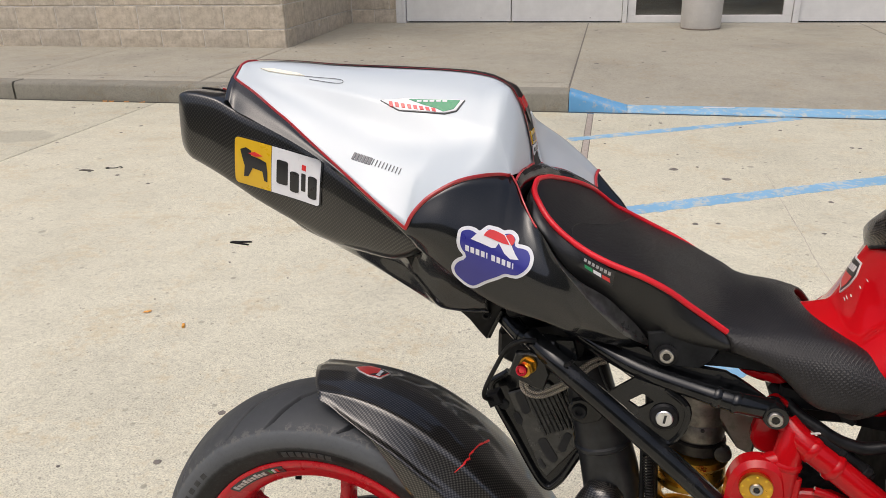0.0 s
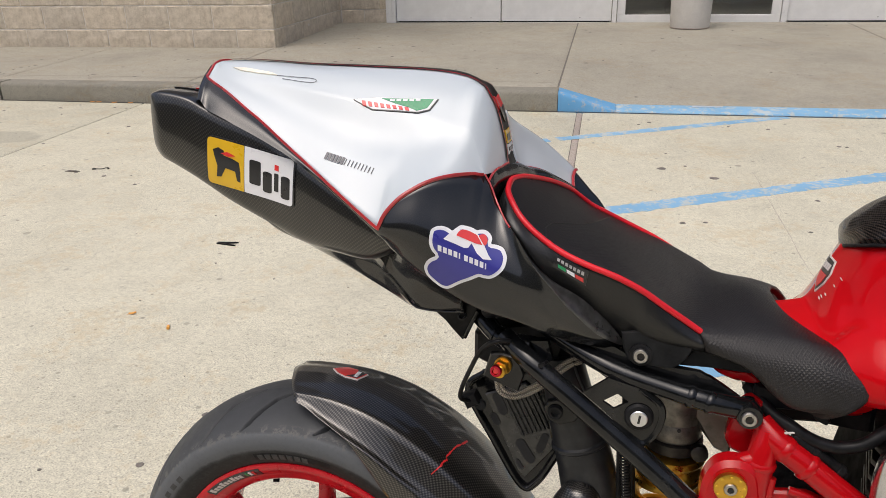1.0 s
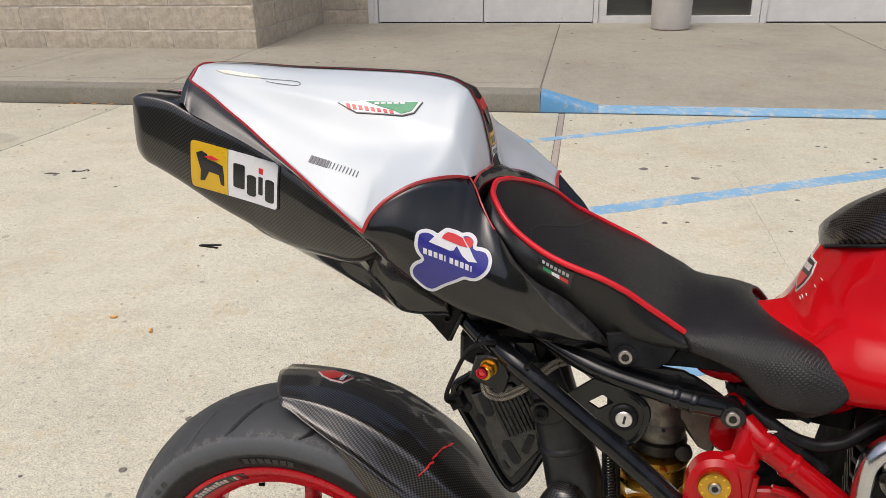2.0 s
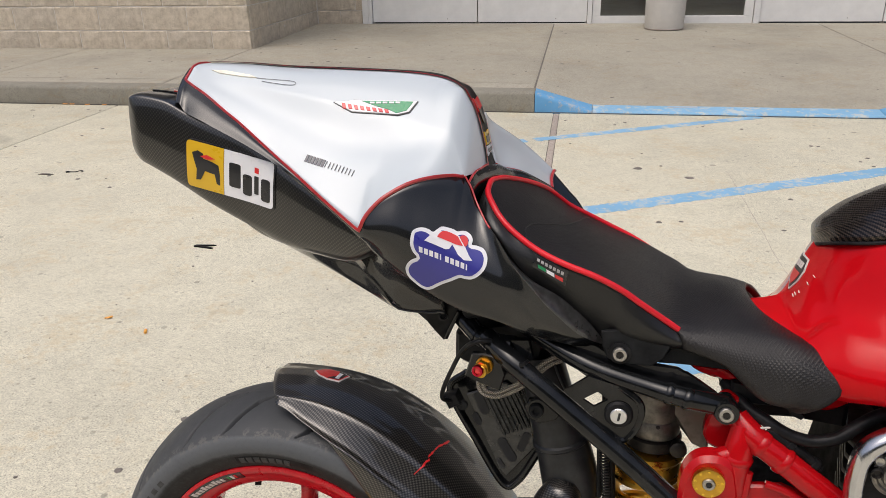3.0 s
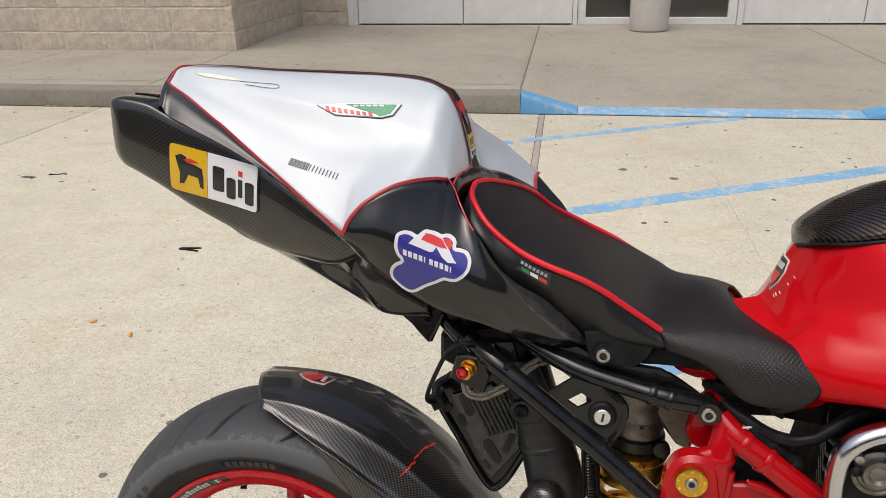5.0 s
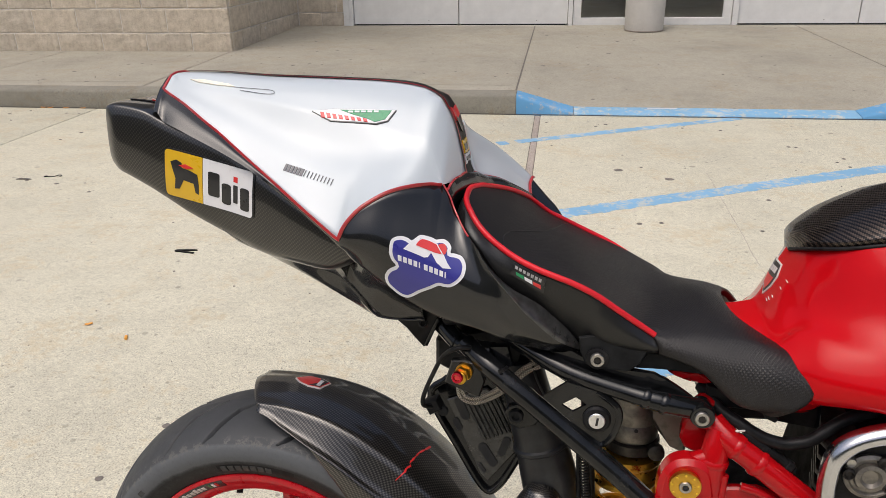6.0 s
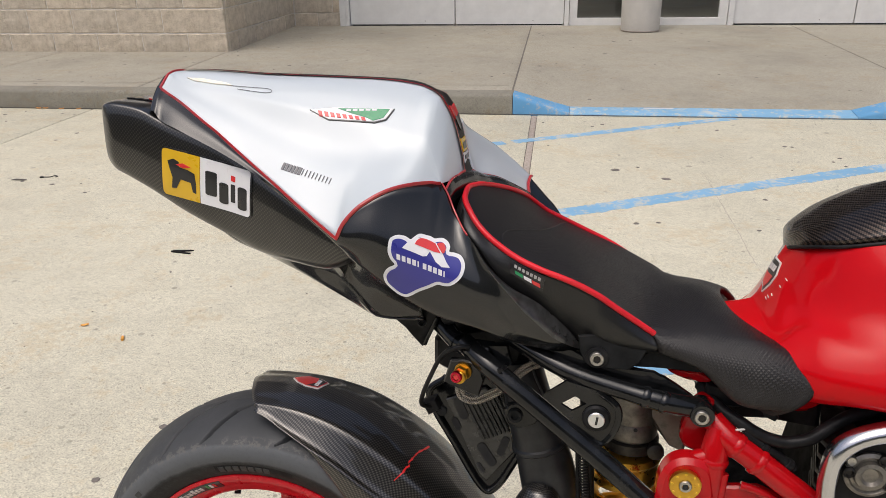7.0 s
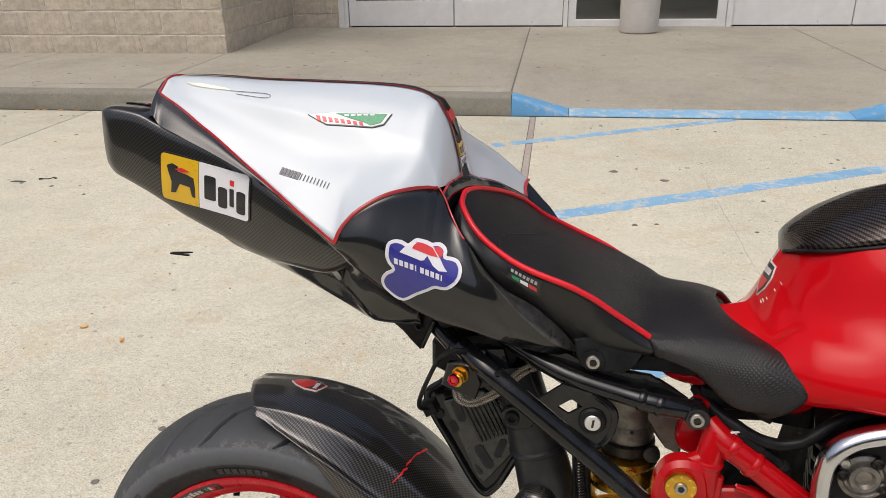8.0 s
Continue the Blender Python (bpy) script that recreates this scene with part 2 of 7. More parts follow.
M_BIN = concrete("bin_cement", 0.62, 0.05, 0.2, (1.0, 0.96, 0.88), 0.1, 150.0)
M_SOUTH = paint("unseen_wall_olive", (0.050, 0.052, 0.040), 0.85, 0.0, 0.3, 1.5)
# Invented dark finish for the upper walls out of view.
M_UPPER_DARK = paint("unseen_upper_bronze", (0.055, 0.048, 0.042), 0.5, 0.0, 0.1, 3.0)
M_ROOM = paint("dim_interior", (0.12, 0.12, 0.13), 0.7, 0.0, 0.1, 2.0)
glass = Nodes("door_glass")
glass.set(Base_Color=(0.9, 0.93, 0.93), Roughness=0.02, Transmission_Weight=1.0, IOR=1.45)
M_GLASS = glass.mat
M_WHITE = paint("white_bodywork_paint", (0.575, 0.627, 0.650), 0.20, 0.5, 0.002, 12.0, 0.0, 0.02)
M_BLACK = paint("black_bodywork_paint", (0.005, 0.0055, 0.006), 0.20, 0.7, 0.15, 18.0, 0.0, 0.02, spec=0.36)
# Scuffed black, lightened so the bevel's sky reflection sits in the colour.
M_SHEEN_EDGE = paint("scuffed_sheen_edge", (0.021, 0.021, 0.0205), 0.30, 0.5, 0.35, 90.0, 0.0, 0.05, wear=0.03)
M_PIN = paint("red_pinstripe", (0.42, 0.015, 0.02), 0.3, 0.6)
M_TANK = paint("red_tank_paint", (0.52, 0.003, 0.007), 0.08, 0.13, 0.01, 10.0, 0.0, 0.008, spec=0.10)
M_FRAME = paint("red_frame_paint", (0.42, 0.003, 0.006), 0.10, 0.15, 0.03, 25.0, 0.0, 0.025, spec=0.26)
M_RIM = paint("red_wheel_paint", (0.50, 0.006, 0.014), 0.24, 0.2, 0.03, 25.0, spec=0.4)
M_CARB = carbon("twill_carbon", 0.0025, False, (1.0, 0.95, 0.86), 0.003, 0.062, 0.28, 0.9)
M_CARBH = carbon("plain_weave_carbon", 0.0027, False, (1.0, 0.94, 0.86), 0.003, 0.100, 0.34, 0.85)
M_CARBP = carbon("pad_carbon", 0.0019, True, (1.0, 0.76, 0.62), 0.004, 0.09, 0.24, 0.3, 0.2)
M_SEAT = vinyl("black_seat_vinyl", (0.0100, 0.0088, 0.0083), 0.0013, 0.38, 700.0, 0.38, spec=0.42)
M_SKIRT = vinyl("smooth_side_vinyl", (0.008, 0.008, 0.008), 0.0, 0.34, 420.0, 0.25, 0.5)
M_PIPING = vinyl("red_piping_vinyl", (0.55, 0.010, 0.018), 0.0, 0.32, 300.0, 0.1)
M_TUBE = paint("black_frame_enamel", (0.003, 0.0034, 0.0038), 0.16, 0.32, 0.2, 40.0, 0.0, 0.12, spec=0.28)
M_PLAST = paint("matt_black_plastic", (0.0045, 0.0045, 0.005), 0.40, 0.0, 0.25, 50.0, spec=0.16)
M_GREYP = paint("dark_grey_plastic", (0.0075, 0.008, 0.0085), 0.5, 0.0, 0.2, 50.0, spec=0.14)
M_STEEL = metal("brushed_steel", (0.46, 0.445, 0.42), 0.32, 80.0)
def braid(name):
    """Crossing steel strands, laid along the hose in metres."""
    n = Nodes(name)
    sep = n.add("ShaderNodeSeparateXYZ", Vector=n.coords("UV"))
    x, y = n.math("MULTIPLY", sep.outputs[0], 1900.0), n.math("MULTIPLY", sep.outputs[1], 1900.0)
    a, b = n.math("SINE", n.math("ADD", x, y)), n.math("SINE", n.math("SUBTRACT", x, y))
    h = n.math("MULTIPLY", n.math("ADD", a, 1.0), n.math("ADD", b, 1.0))
    dirt = n.noise(n.coords(), 60.0, 4, 0.7)
    col = n.mix(n.ramp(h, [(0.1, grey(0.0)), (0.5, grey(1.0))]), (0.10, 0.09, 0.075), (0.60, 0.55, 0.47))
    col = n.mix(n.ramp(dirt, [(0.45, grey(0.0)), (0.75, grey(0.5))]), col, (0.16, 0.13, 0.10))
    n.set(Base_Color=col, Metallic=0.9, Roughness=0.38)
    n.bump(h, 0.5, 0.0008)
    return n.mat


M_BRAID = braid("braided_steel_hose")
M_GOLD = metal("gold_anodised", (0.72, 0.42, 0.06), 0.3, 60.0, 0.2)
M_REDAN = metal("red_anodised", (0.65, 0.03, 0.06), 0.28, 60.0, 0.1)
M_CHROME = metal("polished_alloy", (0.60, 0.60, 0.62), 0.17, 30.0, 0.2)
M_LOCK = metal("zinc_lock", (0.80, 0.80, 0.81), 0.3, 60.0, 0.1)
M_HOLDER = paint("worn_black_steel", (0.016, 0.016, 0.0145), 0.22, 0.3, 0.3, 70.0, 0.0, 0.3, wear=0.05)
M_CAST = metal("grey_casting", (0.30, 0.28, 0.25), 0.5, 50.0, 0.6)
M_ENGINE = metal("dark_engine_casting", (0.07, 0.065, 0.06), 0.5, 40.0, 0.6)
M_PIPE = paint("satin_black_pipe", (0.011, 0.0118, 0.0132), 0.36, 0.0, 0.2, 50.0, spec=0.42)
# Near-black casting with almost no gloss.
M_DULL_CAST = paint("dull_dark_casting", (0.012, 0.0115, 0.011), 0.9, 0.0, 0.3, 40.0, spec=0.02)
M_RUBBER = rubber("tyre_rubber")
M_EMBOSS = paint("embossed_rubber", (0.040, 0.040, 0.039), 0.6, 0.0, 0.2, 80.0, spec=0.3)
M_STRAP = paint("brown_black_strap", (0.014, 0.0125, 0.011), 0.45, 0.0, 0.25, 60.0, spec=0.15)
M_HOSE = paint("black_rubber_hose", (0.006, 0.006, 0.0065), 0.4, 0.0, 0.25, 60.0, spec=0.2)
M_SWHITE = paint("white_sticker", (0.80, 0.80, 0.81), 0.3, 0.5, 0.01)
M_SYEL = paint("yellow_sticker", (0.72, 0.44, 0.012), 0.3, 0.5, 0.02)
M_SBLUE = paint("blue_sticker", (0.035, 0.035, 0.26), 0.3, 0.5, 0.03)
M_SRED = paint("red_sticker", (0.66, 0.03, 0.03), 0.3, 0.5, 0.02)
M_SBLK = paint("black_sticker", (0.012, 0.012, 0.013), 0.3, 0.4, 0.1)
M_SGRN = paint("green_sticker", (0.01, 0.26, 0.09), 0.3, 0.5, 0.03)
M_SGREY = paint("grey_lettering", (0.10, 0.10, 0.11), 0.35, 0.3, 0.05)
M_LAMP = paint("red_lens", (0.45, 0.02, 0.02), 0.15, 1.0)
M_PALE = paint("pale_lettering", (0.60, 0.56, 0.52), 0.6, 0.0, 0.1)
M_LABEL = paint("woven_grey_thread", (0.30, 0.29, 0.28), 0.8, 0.0, 0.2, 300.0)
M_FADED = paint("faded_yellow_sticker", (0.80, 0.74, 0.60), 0.3, 0.6, 0.1, 60.0)
M_GUM = paint("old_gum", (0.115, 0.102, 0.088), 0.85, 0.0, 0.3)


# ---- geometry tools ----
class Geo:
    """Collects vertices, faces and surface coordinates for one mesh."""

    def __init__(self):
        self.v, self.f, self.uv = [], [], []

    def grid(self, rows, close_i=False, close_j=False, flip=False, uv=None):
        ni, nj, base = len(rows), len(rows[0]), len(self.v)
        s = [0.0] * ni
        for i in range(1, ni):
            s[i] = s[i - 1] + sum((rows[i][j] - rows[i - 1][j]).length for j in range(nj)) / nj
        for i in range(ni):
            t = 0.0
            for j in range(nj):
                if j:
                    t += (rows[i][j] - rows[i][j - 1]).length
                self.v.append(rows[i][j])
                self.uv.append(uv[i][j] if uv else (s[i], t))
        for i in range(ni if close_i else ni - 1):
            for j in range(nj if close_j else nj - 1):
                a, b = base + i * nj + j, base + i * nj + (j + 1) % nj
                c, d = base + (i + 1) % ni * nj + (j + 1) % nj, base + (i + 1) % ni * nj + j
                self.f.append((a, d, c, b) if flip else (a, b, c, d))
        return self

    def cap(self, ring, flip=False):
        base = len(self.v)
        self.v += ring
        self.uv += [(p.x, p.z) for p in ring]
        idx = list(range(base, base + len(ring)))
        self.f.append(tuple(reversed(idx)) if flip else tuple(idx))
        return self

    def mesh(self, name, sharp=38.0, weld=True):
        me = bpy.data.meshes.new(name)
        me.from_pydata([tuple(p) for p in self.v], [], self.f)
        layer = me.uv_layers.new(name="metres")
        uvs = np.array(self.uv, dtype=np.float32)
        loops = np.zeros(len(me.loops), dtype=np.int32)
        me.loops.foreach_get("vertex_index", loops)
        layer.data.foreach_set("uv", uvs[loops].ravel())
        if weld:
            bm = bmesh.new()
            bm.from_mesh(me)
            bmesh.ops.remove_doubles(bm, verts=bm.verts, dist=0.00005)
            bmesh.ops.recalc_face_normals(bm, faces=bm.faces)
            bm.to_mesh(me)
            bm.free()
        finish(me, sharp)
        return me


def finish(me, sharp=38.0):
    me.polygons.foreach_set("use_smooth", [True] * len(me.polygons))
    me.set_sharp_from_angle(angle=radians(sharp))
    me.update()


def part(name, what, material, parent, label="", solid=0.0, sharp=38.0):
    """One mesh object under a thing or under a part."""
    if isinstance(what, Geo):
        me = what.mesh(name, sharp)
    elif isinstance(what, bmesh.types.BMesh):
        me = bpy.data.meshes.new(name)
        what.to_mesh(me)
        what.free()
        finish(me, sharp)
    else:
        me = what
    if not me.materials:
        me.materials.append(material)
    ob = new(name, me)
    ob.parent = parent
    if solid:
        mod = ob.modifiers.new("thickness", "SOLIDIFY")
        mod.thickness, mod.offset = solid, -1.0
    return tagged(ob, label)


def thing(name, label, category, group="", at=None, kind=""):
    ob = new(name)
    ob.empty_display_size = 0.1
    if at is not None:
        ob.matrix_world = at
    return tagged(ob, label, category, group, kind)


def catmull(pts, n, closed=False):
    """n samples a span through the points."""
    pts = [Vector(p) for p in pts]
    k, out = len(pts), []
    for i in range(k if closed else k - 1):
        p1, p2 = pts[i], pts[(i + 1) % k]
        p0 = pts[i - 1] if (closed or i) else p1 * 2 - p2
        p3 = pts[(i + 2) % k] if (closed or i + 2 < k) else p2 * 2 - p1
        for q in range(n):
            t = q / n
            out.append(0.5 * (2 * p1 + (p2 - p0) * t + (2 * p0 - 5 * p1 + 4 * p2 - p3) * t * t + (3 * p1 - p0 - 3 * p2 + p3) * t ** 3))
    if not closed:
        out.append(pts[-1].copy())
    return out


def smooth_table(rows):
    """A smooth curve x -> values through rows of (x, values...)."""
    xs = [r[0] for r in rows]
    ys = [np.array(r[1:], float) for r in rows]
    ms = []
    for i in range(len(xs)):
        a, b = max(0, i - 1), min(len(xs) - 1, i + 1)
        ms.append((ys[b] - ys[a]) / (xs[b] - xs[a]))

    def at(x):
        x = min(max(x, xs[0]), xs[-1])
        i = min(max(np.searchsorted(xs, x) - 1, 0), len(xs) - 2)
        h = xs[i + 1] - xs[i]
        t = (x - xs[i]) / h
        return ((1 + 2 * t) * (1 - t) ** 2 * ys[i] + t * (1 - t) ** 2 * h * ms[i] + t * t * (3 - 2 * t) * ys[i + 1] + t * t * (t - 1) * h * ms[i + 1])

    return at


def tube(path, radius, sides=14, n=6, geo=None, smooth=True):
    """A round tube along a smooth path; radius is a number or one for each point."""
    geo = geo or Geo()
    pts = catmull(path, n) if smooth else [Vector(p) for p in path]
    if isinstance(radius, (int, float)):
        rad = [radius] * len(pts)
    else:
        rad = list(np.interp(np.linspace(0, 1, len(pts)), np.linspace(0, 1, len(radius)), radius))
    side = None
    rows = []
    for i, p in enumerate(pts):
        d = (pts[min(i + 1, len(pts) - 1)] - pts[max(i - 1, 0)]).normalized()
        if side is None:
            side = d.orthogonal().normalized()
        side = (side - d * side.dot(d)).normalized()
        up = d.cross(side)
        rows.append([p + (side * math.cos(a) + up * math.sin(a)) * rad[i] for a in (2 * math.pi * j / sides for j in range(sides))])
    geo.grid(rows, close_j=True)
    geo.cap(rows[0]).cap(rows[-1], True)
    return geo


def lathe(centre, axis, profile, sides=40, geo=None, closed=True):
    """Turn (radius, along) pairs about an axis through centre."""
    geo = geo or Geo()
    c, d = Vector(centre), Vector(axis).normalized()
    s = d.orthogonal().normalized()
    u = d.cross(s)
    rows = [[c + d * h + (s * math.cos(a) + u * math.sin(a)) * max(r, 0.00001) for a in (2 * math.pi * j / sides for j in range(sides))] for r, h in profile]
    geo.grid(rows, close_j=True)
    if closed:
        geo.cap(rows[0]).cap(rows[-1], True)
    return geo


def slab(outline, depth, normal, bevel=0.002, geo=None):
    """A flat plate: a closed outline pushed along normal, with softened rims."""
    geo = geo or Geo()
    pts = [Vector(p) for p in outline]
    nrm = Vector(normal).normalized()
    c = sum(pts, Vector()) / len(pts)
    inner = [p + (c - p).normalized() * bevel for p in pts]
    rows = [inner, [p + nrm * bevel for p in pts], [p + nrm * (depth - bevel) for p in pts], [p + nrm * depth for p in inner]]
    geo.grid(rows, close_j=True)
    geo.cap(rows[0]).cap(rows[-1], True)
    return geo


def holed(outer, hole, depth, normal, geo=None):
    """A plate between an outline and a hole of as many points."""
    geo = geo or Geo()
    nrm = Vector(normal).normalized()
    o, h = [Vector(p) for p in outer], [Vector(p) for p in hole]
    rows = [o, [p + nrm * depth for p in o], [p + nrm * depth for p in h], h]
    geo.grid(rows, close_i=True, close_j=True)
    return geo


def brick_mesh(name, size, bevel=0.004):
    bm = bmesh.new()
    bmesh.ops.create_cube(bm, size=1.0)
    bmesh.ops.scale(bm, vec=size, verts=bm.verts)
    bmesh.ops.bevel(bm, geom=bm.edges[:], offset=bevel, segments=1, affect="EDGES")
    me = bpy.data.meshes.new(name)
    bm.to_mesh(me)
    bm.free()
    return me


def box(name, lo, hi, material, parent=None, bevel=0.004, label=""):
    """A softened box between two corners."""
    me = brick_mesh(name, [b - a for a, b in zip(lo, hi)], min(bevel, min(b - a for a, b in zip(lo, hi)) * 0.4))
    me.materials.append(material)
    ob = new(name, me)
    ob.location = [(a + b) / 2 for a, b in zip(lo, hi)]
    ob.parent = parent
    return tagged(ob, label)


def within(p, poly):
    """Whether a point lies inside an outline."""
    odd = False
    for i, a in enumerate(poly):
        b = poly[i - 1]
        if (a.y > p.y) != (b.y > p.y) and p.x < (b.x - a.x) * (p.y - a.y) / (b.y - a.y) + a.x:
            odd = not odd
    return odd


def decal(name, outline, lay, material, parent, label=""):
    """A thin sticker of any outline in two surface coordinates, laid on by the function lay(a, b, lift)."""
    pts = [Vector(p) for p in outline]
    lo = Vector((min(p.x for p in pts), min(p.y for p in pts)))
    hi = Vector((max(p.x for p in pts), max(p.y for p in pts)))
    step = max(0.0035, max(hi - lo) / 26)
    dense = []
    for i, p in enumerate(pts):
        q = pts[(i + 1) % len(pts)]
        k = max(1, int((q - p).length / step))
        dense += [p.lerp(q, j / k) for j in range(k)]
    inner = []
    for i in range(1, int((hi.x - lo.x) / step) + 1):
        for j in range(1, int((hi.y - lo.y) / step) + 1):
            q = Vector((lo.x + i * step, lo.y + j * step))
            if within(q, dense) and min((q - d).length for d in dense) > step * 0.4:
                inner.append(q)
    n = len(dense)
    verts, _, faces, *_ = geometry.delaunay_2d_cdt(dense + inner, [(i, (i + 1) % n) for i in range(n)], [], 1, 1e-7)
    geo = Geo()
    geo.v = [lay(v.x, v.y, 0.001) for v in verts]
    geo.uv = [(v.x, v.y) for v in verts]
    geo.f = [tuple(f) for f in faces]
    geo.grid([[lay(*d, 0.001) for d in dense], [lay(*d, -0.0006) for d in dense]], close_j=True)
    return part(name, geo, material, parent, label)


def rounded(cx, cy, w, h, r, turn=0.0, n=5):
    """A rounded rectangle's outline."""
    out = []
    for k, (sx, sy) in enumerate(((1, 1), (-1, 1), (-1, -1), (1, -1))):
        for i in range(n + 1):
            a = math.pi / 2 * (k + i / n)
            out.append(Vector((sx * (w / 2 - r) + r * math.cos(a), sy * (h / 2 - r) + r * math.sin(a))))
    c, s = math.cos(turn), math.sin(turn)
    return [Vector((cx + p.x * c - p.y * s, cy + p.x * s + p.y * c)) for p in out]


# ---- the setting: lot, kerb, walk, building ----
KERB_Y, WALL_Y, DOOR_Y = 5.745, 7.72, 9.86
RAMP_A, RAMP_B, RAMP_C, RAMP_D = -0.25, 0.17, 2.16, 2.58


def walk_z(x, y):
    """Height of the walk: a slight fall to the kerb and a ramp let into it."""
    z = 0.15 + 0.05 * min(max((y - 5.9) / 3.9, 0), 1)
    if x <= RAMP_A or x >= RAMP_D:
        return z
    dip = min((x - RAMP_A) / (RAMP_B - RAMP_A), (RAMP_D - x) / (RAMP_D - RAMP_C), 1.0)
    near = min(max(1 - (y - KERB_Y) / 1.5, 0), 1)
    return z - 0.133 * dip * near


def sheet(name, x0, x1, y0, y1, z, material, parent, nx=1, ny=1, drop=0.02, label=""):
    """A slab with softened upper edges and sides that go down."""
    xs = [x0, x0 + 0.006] + [x0 + (x1 - x0) * i / nx for i in range(1, nx)] + [x1 - 0.006, x1]
    ys = [y0, y0 + 0.006] + [y0 + (y1 - y0) * i / ny for i in range(1, ny)] + [y1 - 0.006, y1]
    geo = Geo()
    rows = []
    for i, x in enumerate(xs):
        rows.append([Vector((x, y, z(x, y) - (0.004 if i in (0, len(xs) - 1) or j in (0, len(ys) - 1) else 0))) for j, y in enumerate(ys)])
    geo.grid(rows)
    rim = rows[0] + [r[-1] for r in rows[1:-1]] + rows[-1][::-1] + [r[0] for r in rows[-2:0:-1]]
    geo.grid([rim, [p - Vector((0, 0, drop)) for p in rim]], close_j=True)
    return part(name, geo, material, parent, label, sharp=50)


ground = tagged(new("ground", None), "pale beige concrete parking lot with joints, gum spots and stains", "ground", kind="structure")
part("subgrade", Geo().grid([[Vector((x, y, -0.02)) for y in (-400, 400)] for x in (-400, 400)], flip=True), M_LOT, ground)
flat = lambda x, y: 0.0
xs_lot = [-14.6, -10.9, -7.25, -3.62, -0.145, 3.5, 7.1, 10.8]
for i in range(len(xs_lot) - 1):
    for y0, y1 in ((-6.9, -3.0), (-2.99, 0.95), (0.96, 5.735)):
        right = -0.067 if abs(xs_lot[i] + 0.145) < 0.01 else xs_lot[i] + 0.007
        left = -0.112 if abs(xs_lot[i + 1] + 0.145) < 0.01 else xs_lot[i + 1] - 0.007
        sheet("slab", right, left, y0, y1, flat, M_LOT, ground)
for x in xs_lot[1:-1]:
    if abs(x + 0.145) > 0.01:
        part("joint_filler", Geo().grid([[Vector((a, y, -0.006)) for y in (-6.9, 5.735)] for a in (x - 0.011, x + 0.011)], flip=True), M_DARK_JOINT, ground)
# the old joint filled with brown sealant
part("joint_bed", Geo().grid([[Vector((a, y, -0.008)) for y in (0.96, 5.735)] for a in (-0.113, -0.066)], flip=True), M_DARK_JOINT, ground)
sheet("joint_filler", -0.109, -0.070, 0.96, 5.735, lambda x, y: -0.003 + 0.002 * noise.noise((x * 30, y * 5, 2.0)), M_SEAL, ground, 3, 60)

walk_ob = tagged(new("pavement", None), "grey-beige concrete walk with dark joints and gum spots", "pavement", kind="structure")
xs_walk = [-12.0, -8.2, -5.115, -3.295, -0.262, 2.75, 6.0, 9.5]
for i in range(len(xs_walk) - 1):
    x0, x1 = xs_walk[i] + 0.007, xs_walk[i + 1] - 0.007
    back = WALL_Y + 0.02 if xs_walk[i] < -3.3 else DOOR_Y + 0.05
    sheet("walk_slab", x0, x1, KERB_Y + 0.165, back, walk_z, M_WALK, walk_ob, 36, 14, 0.1)
    yy = np.linspace(KERB_Y + 0.165, back - 0.03, 12)
    part("joint_filler", Geo().grid([[Vector((a, y, walk_z(a, y) - 0.005)) for y in yy] for a in (xs_walk[i] - 0.007, xs_walk[i] + 0.007)], flip=True), M_JOINT, walk_ob)
part("joint_line", Geo().grid([[Vector((x, y, walk_z(x, y) + 0.0012)) for y in (6.078, 6.085)] for x in np.linspace(-12.0, RAMP_A - 0.05, 40)], flip=True), M_JOINT, walk_ob)
part("walk_bed", Geo().grid([[Vector((x, y, 0.03)) for y in (5.93, 10.2)] for x in (-12, 9.5)], flip=True), M_DARK_JOINT, walk_ob)

kerb = tagged(new("kerb", None), "weathered grey concrete kerb with a ramp let in", "kerb", kind="structure")


def kerb_piece(x0, x1, material, name="kerb_stone", label=""):
    geo = Geo()
    n = max(2, int((x1 - x0) / 0.08))
    rows = []
    for i in range(n + 1):
        x = x0 + (x1 - x0) * i / n
        h = walk_z(x, KERB_Y + 0.0)
        r = min(0.028, h * 0.45)
        prof = [(KERB_Y, -0.03), (KERB_Y + 0.002, h - r)]
        prof += [(KERB_Y + 0.006 + r * (1 - math.cos(a)), h - r + r * math.sin(a)) for a in (0.4, 0.8, 1.2, 1.57)]
        prof += [(KERB_Y + 0.10, walk_z(x, KERB_Y + 0.1)), (KERB_Y + 0.16, walk_z(x, KERB_Y + 0.16)), (KERB_Y + 0.161, -0.03)]
        wob = 0.002 * noise.noise((x * 3, 0, 0))
        rows.append([Vector((x, y + wob, z + wob * 0.7)) for y, z in prof])
    geo.grid(rows)
    geo.cap(rows[0]).cap(rows[-1], True)
    return part(name, geo, material, kerb, label, sharp=60)


for a, b in ((-12.0, -8.2), (-8.19, -4.972), (-4.952, RAMP_A - 0.004)):
    kerb_piece(a, b, M_KERB)
kerb_piece(RAMP_A, RAMP_B - 0.002, M_BLUE_SHADE, "blue_kerb_flare", "worn light blue paint")
kerb_piece(RAMP_B + 0.002, RAMP_C - 0.002, M_BLUE, "blue_kerb_lip", "worn light blue paint")
kerb_piece(RAMP_C + 0.002, RAMP_D, M_BLUE_SHADE, "blue_kerb_flare", "worn light blue paint")
kerb_piece(RAMP_D + 0.004, 9.5, M_KERB)


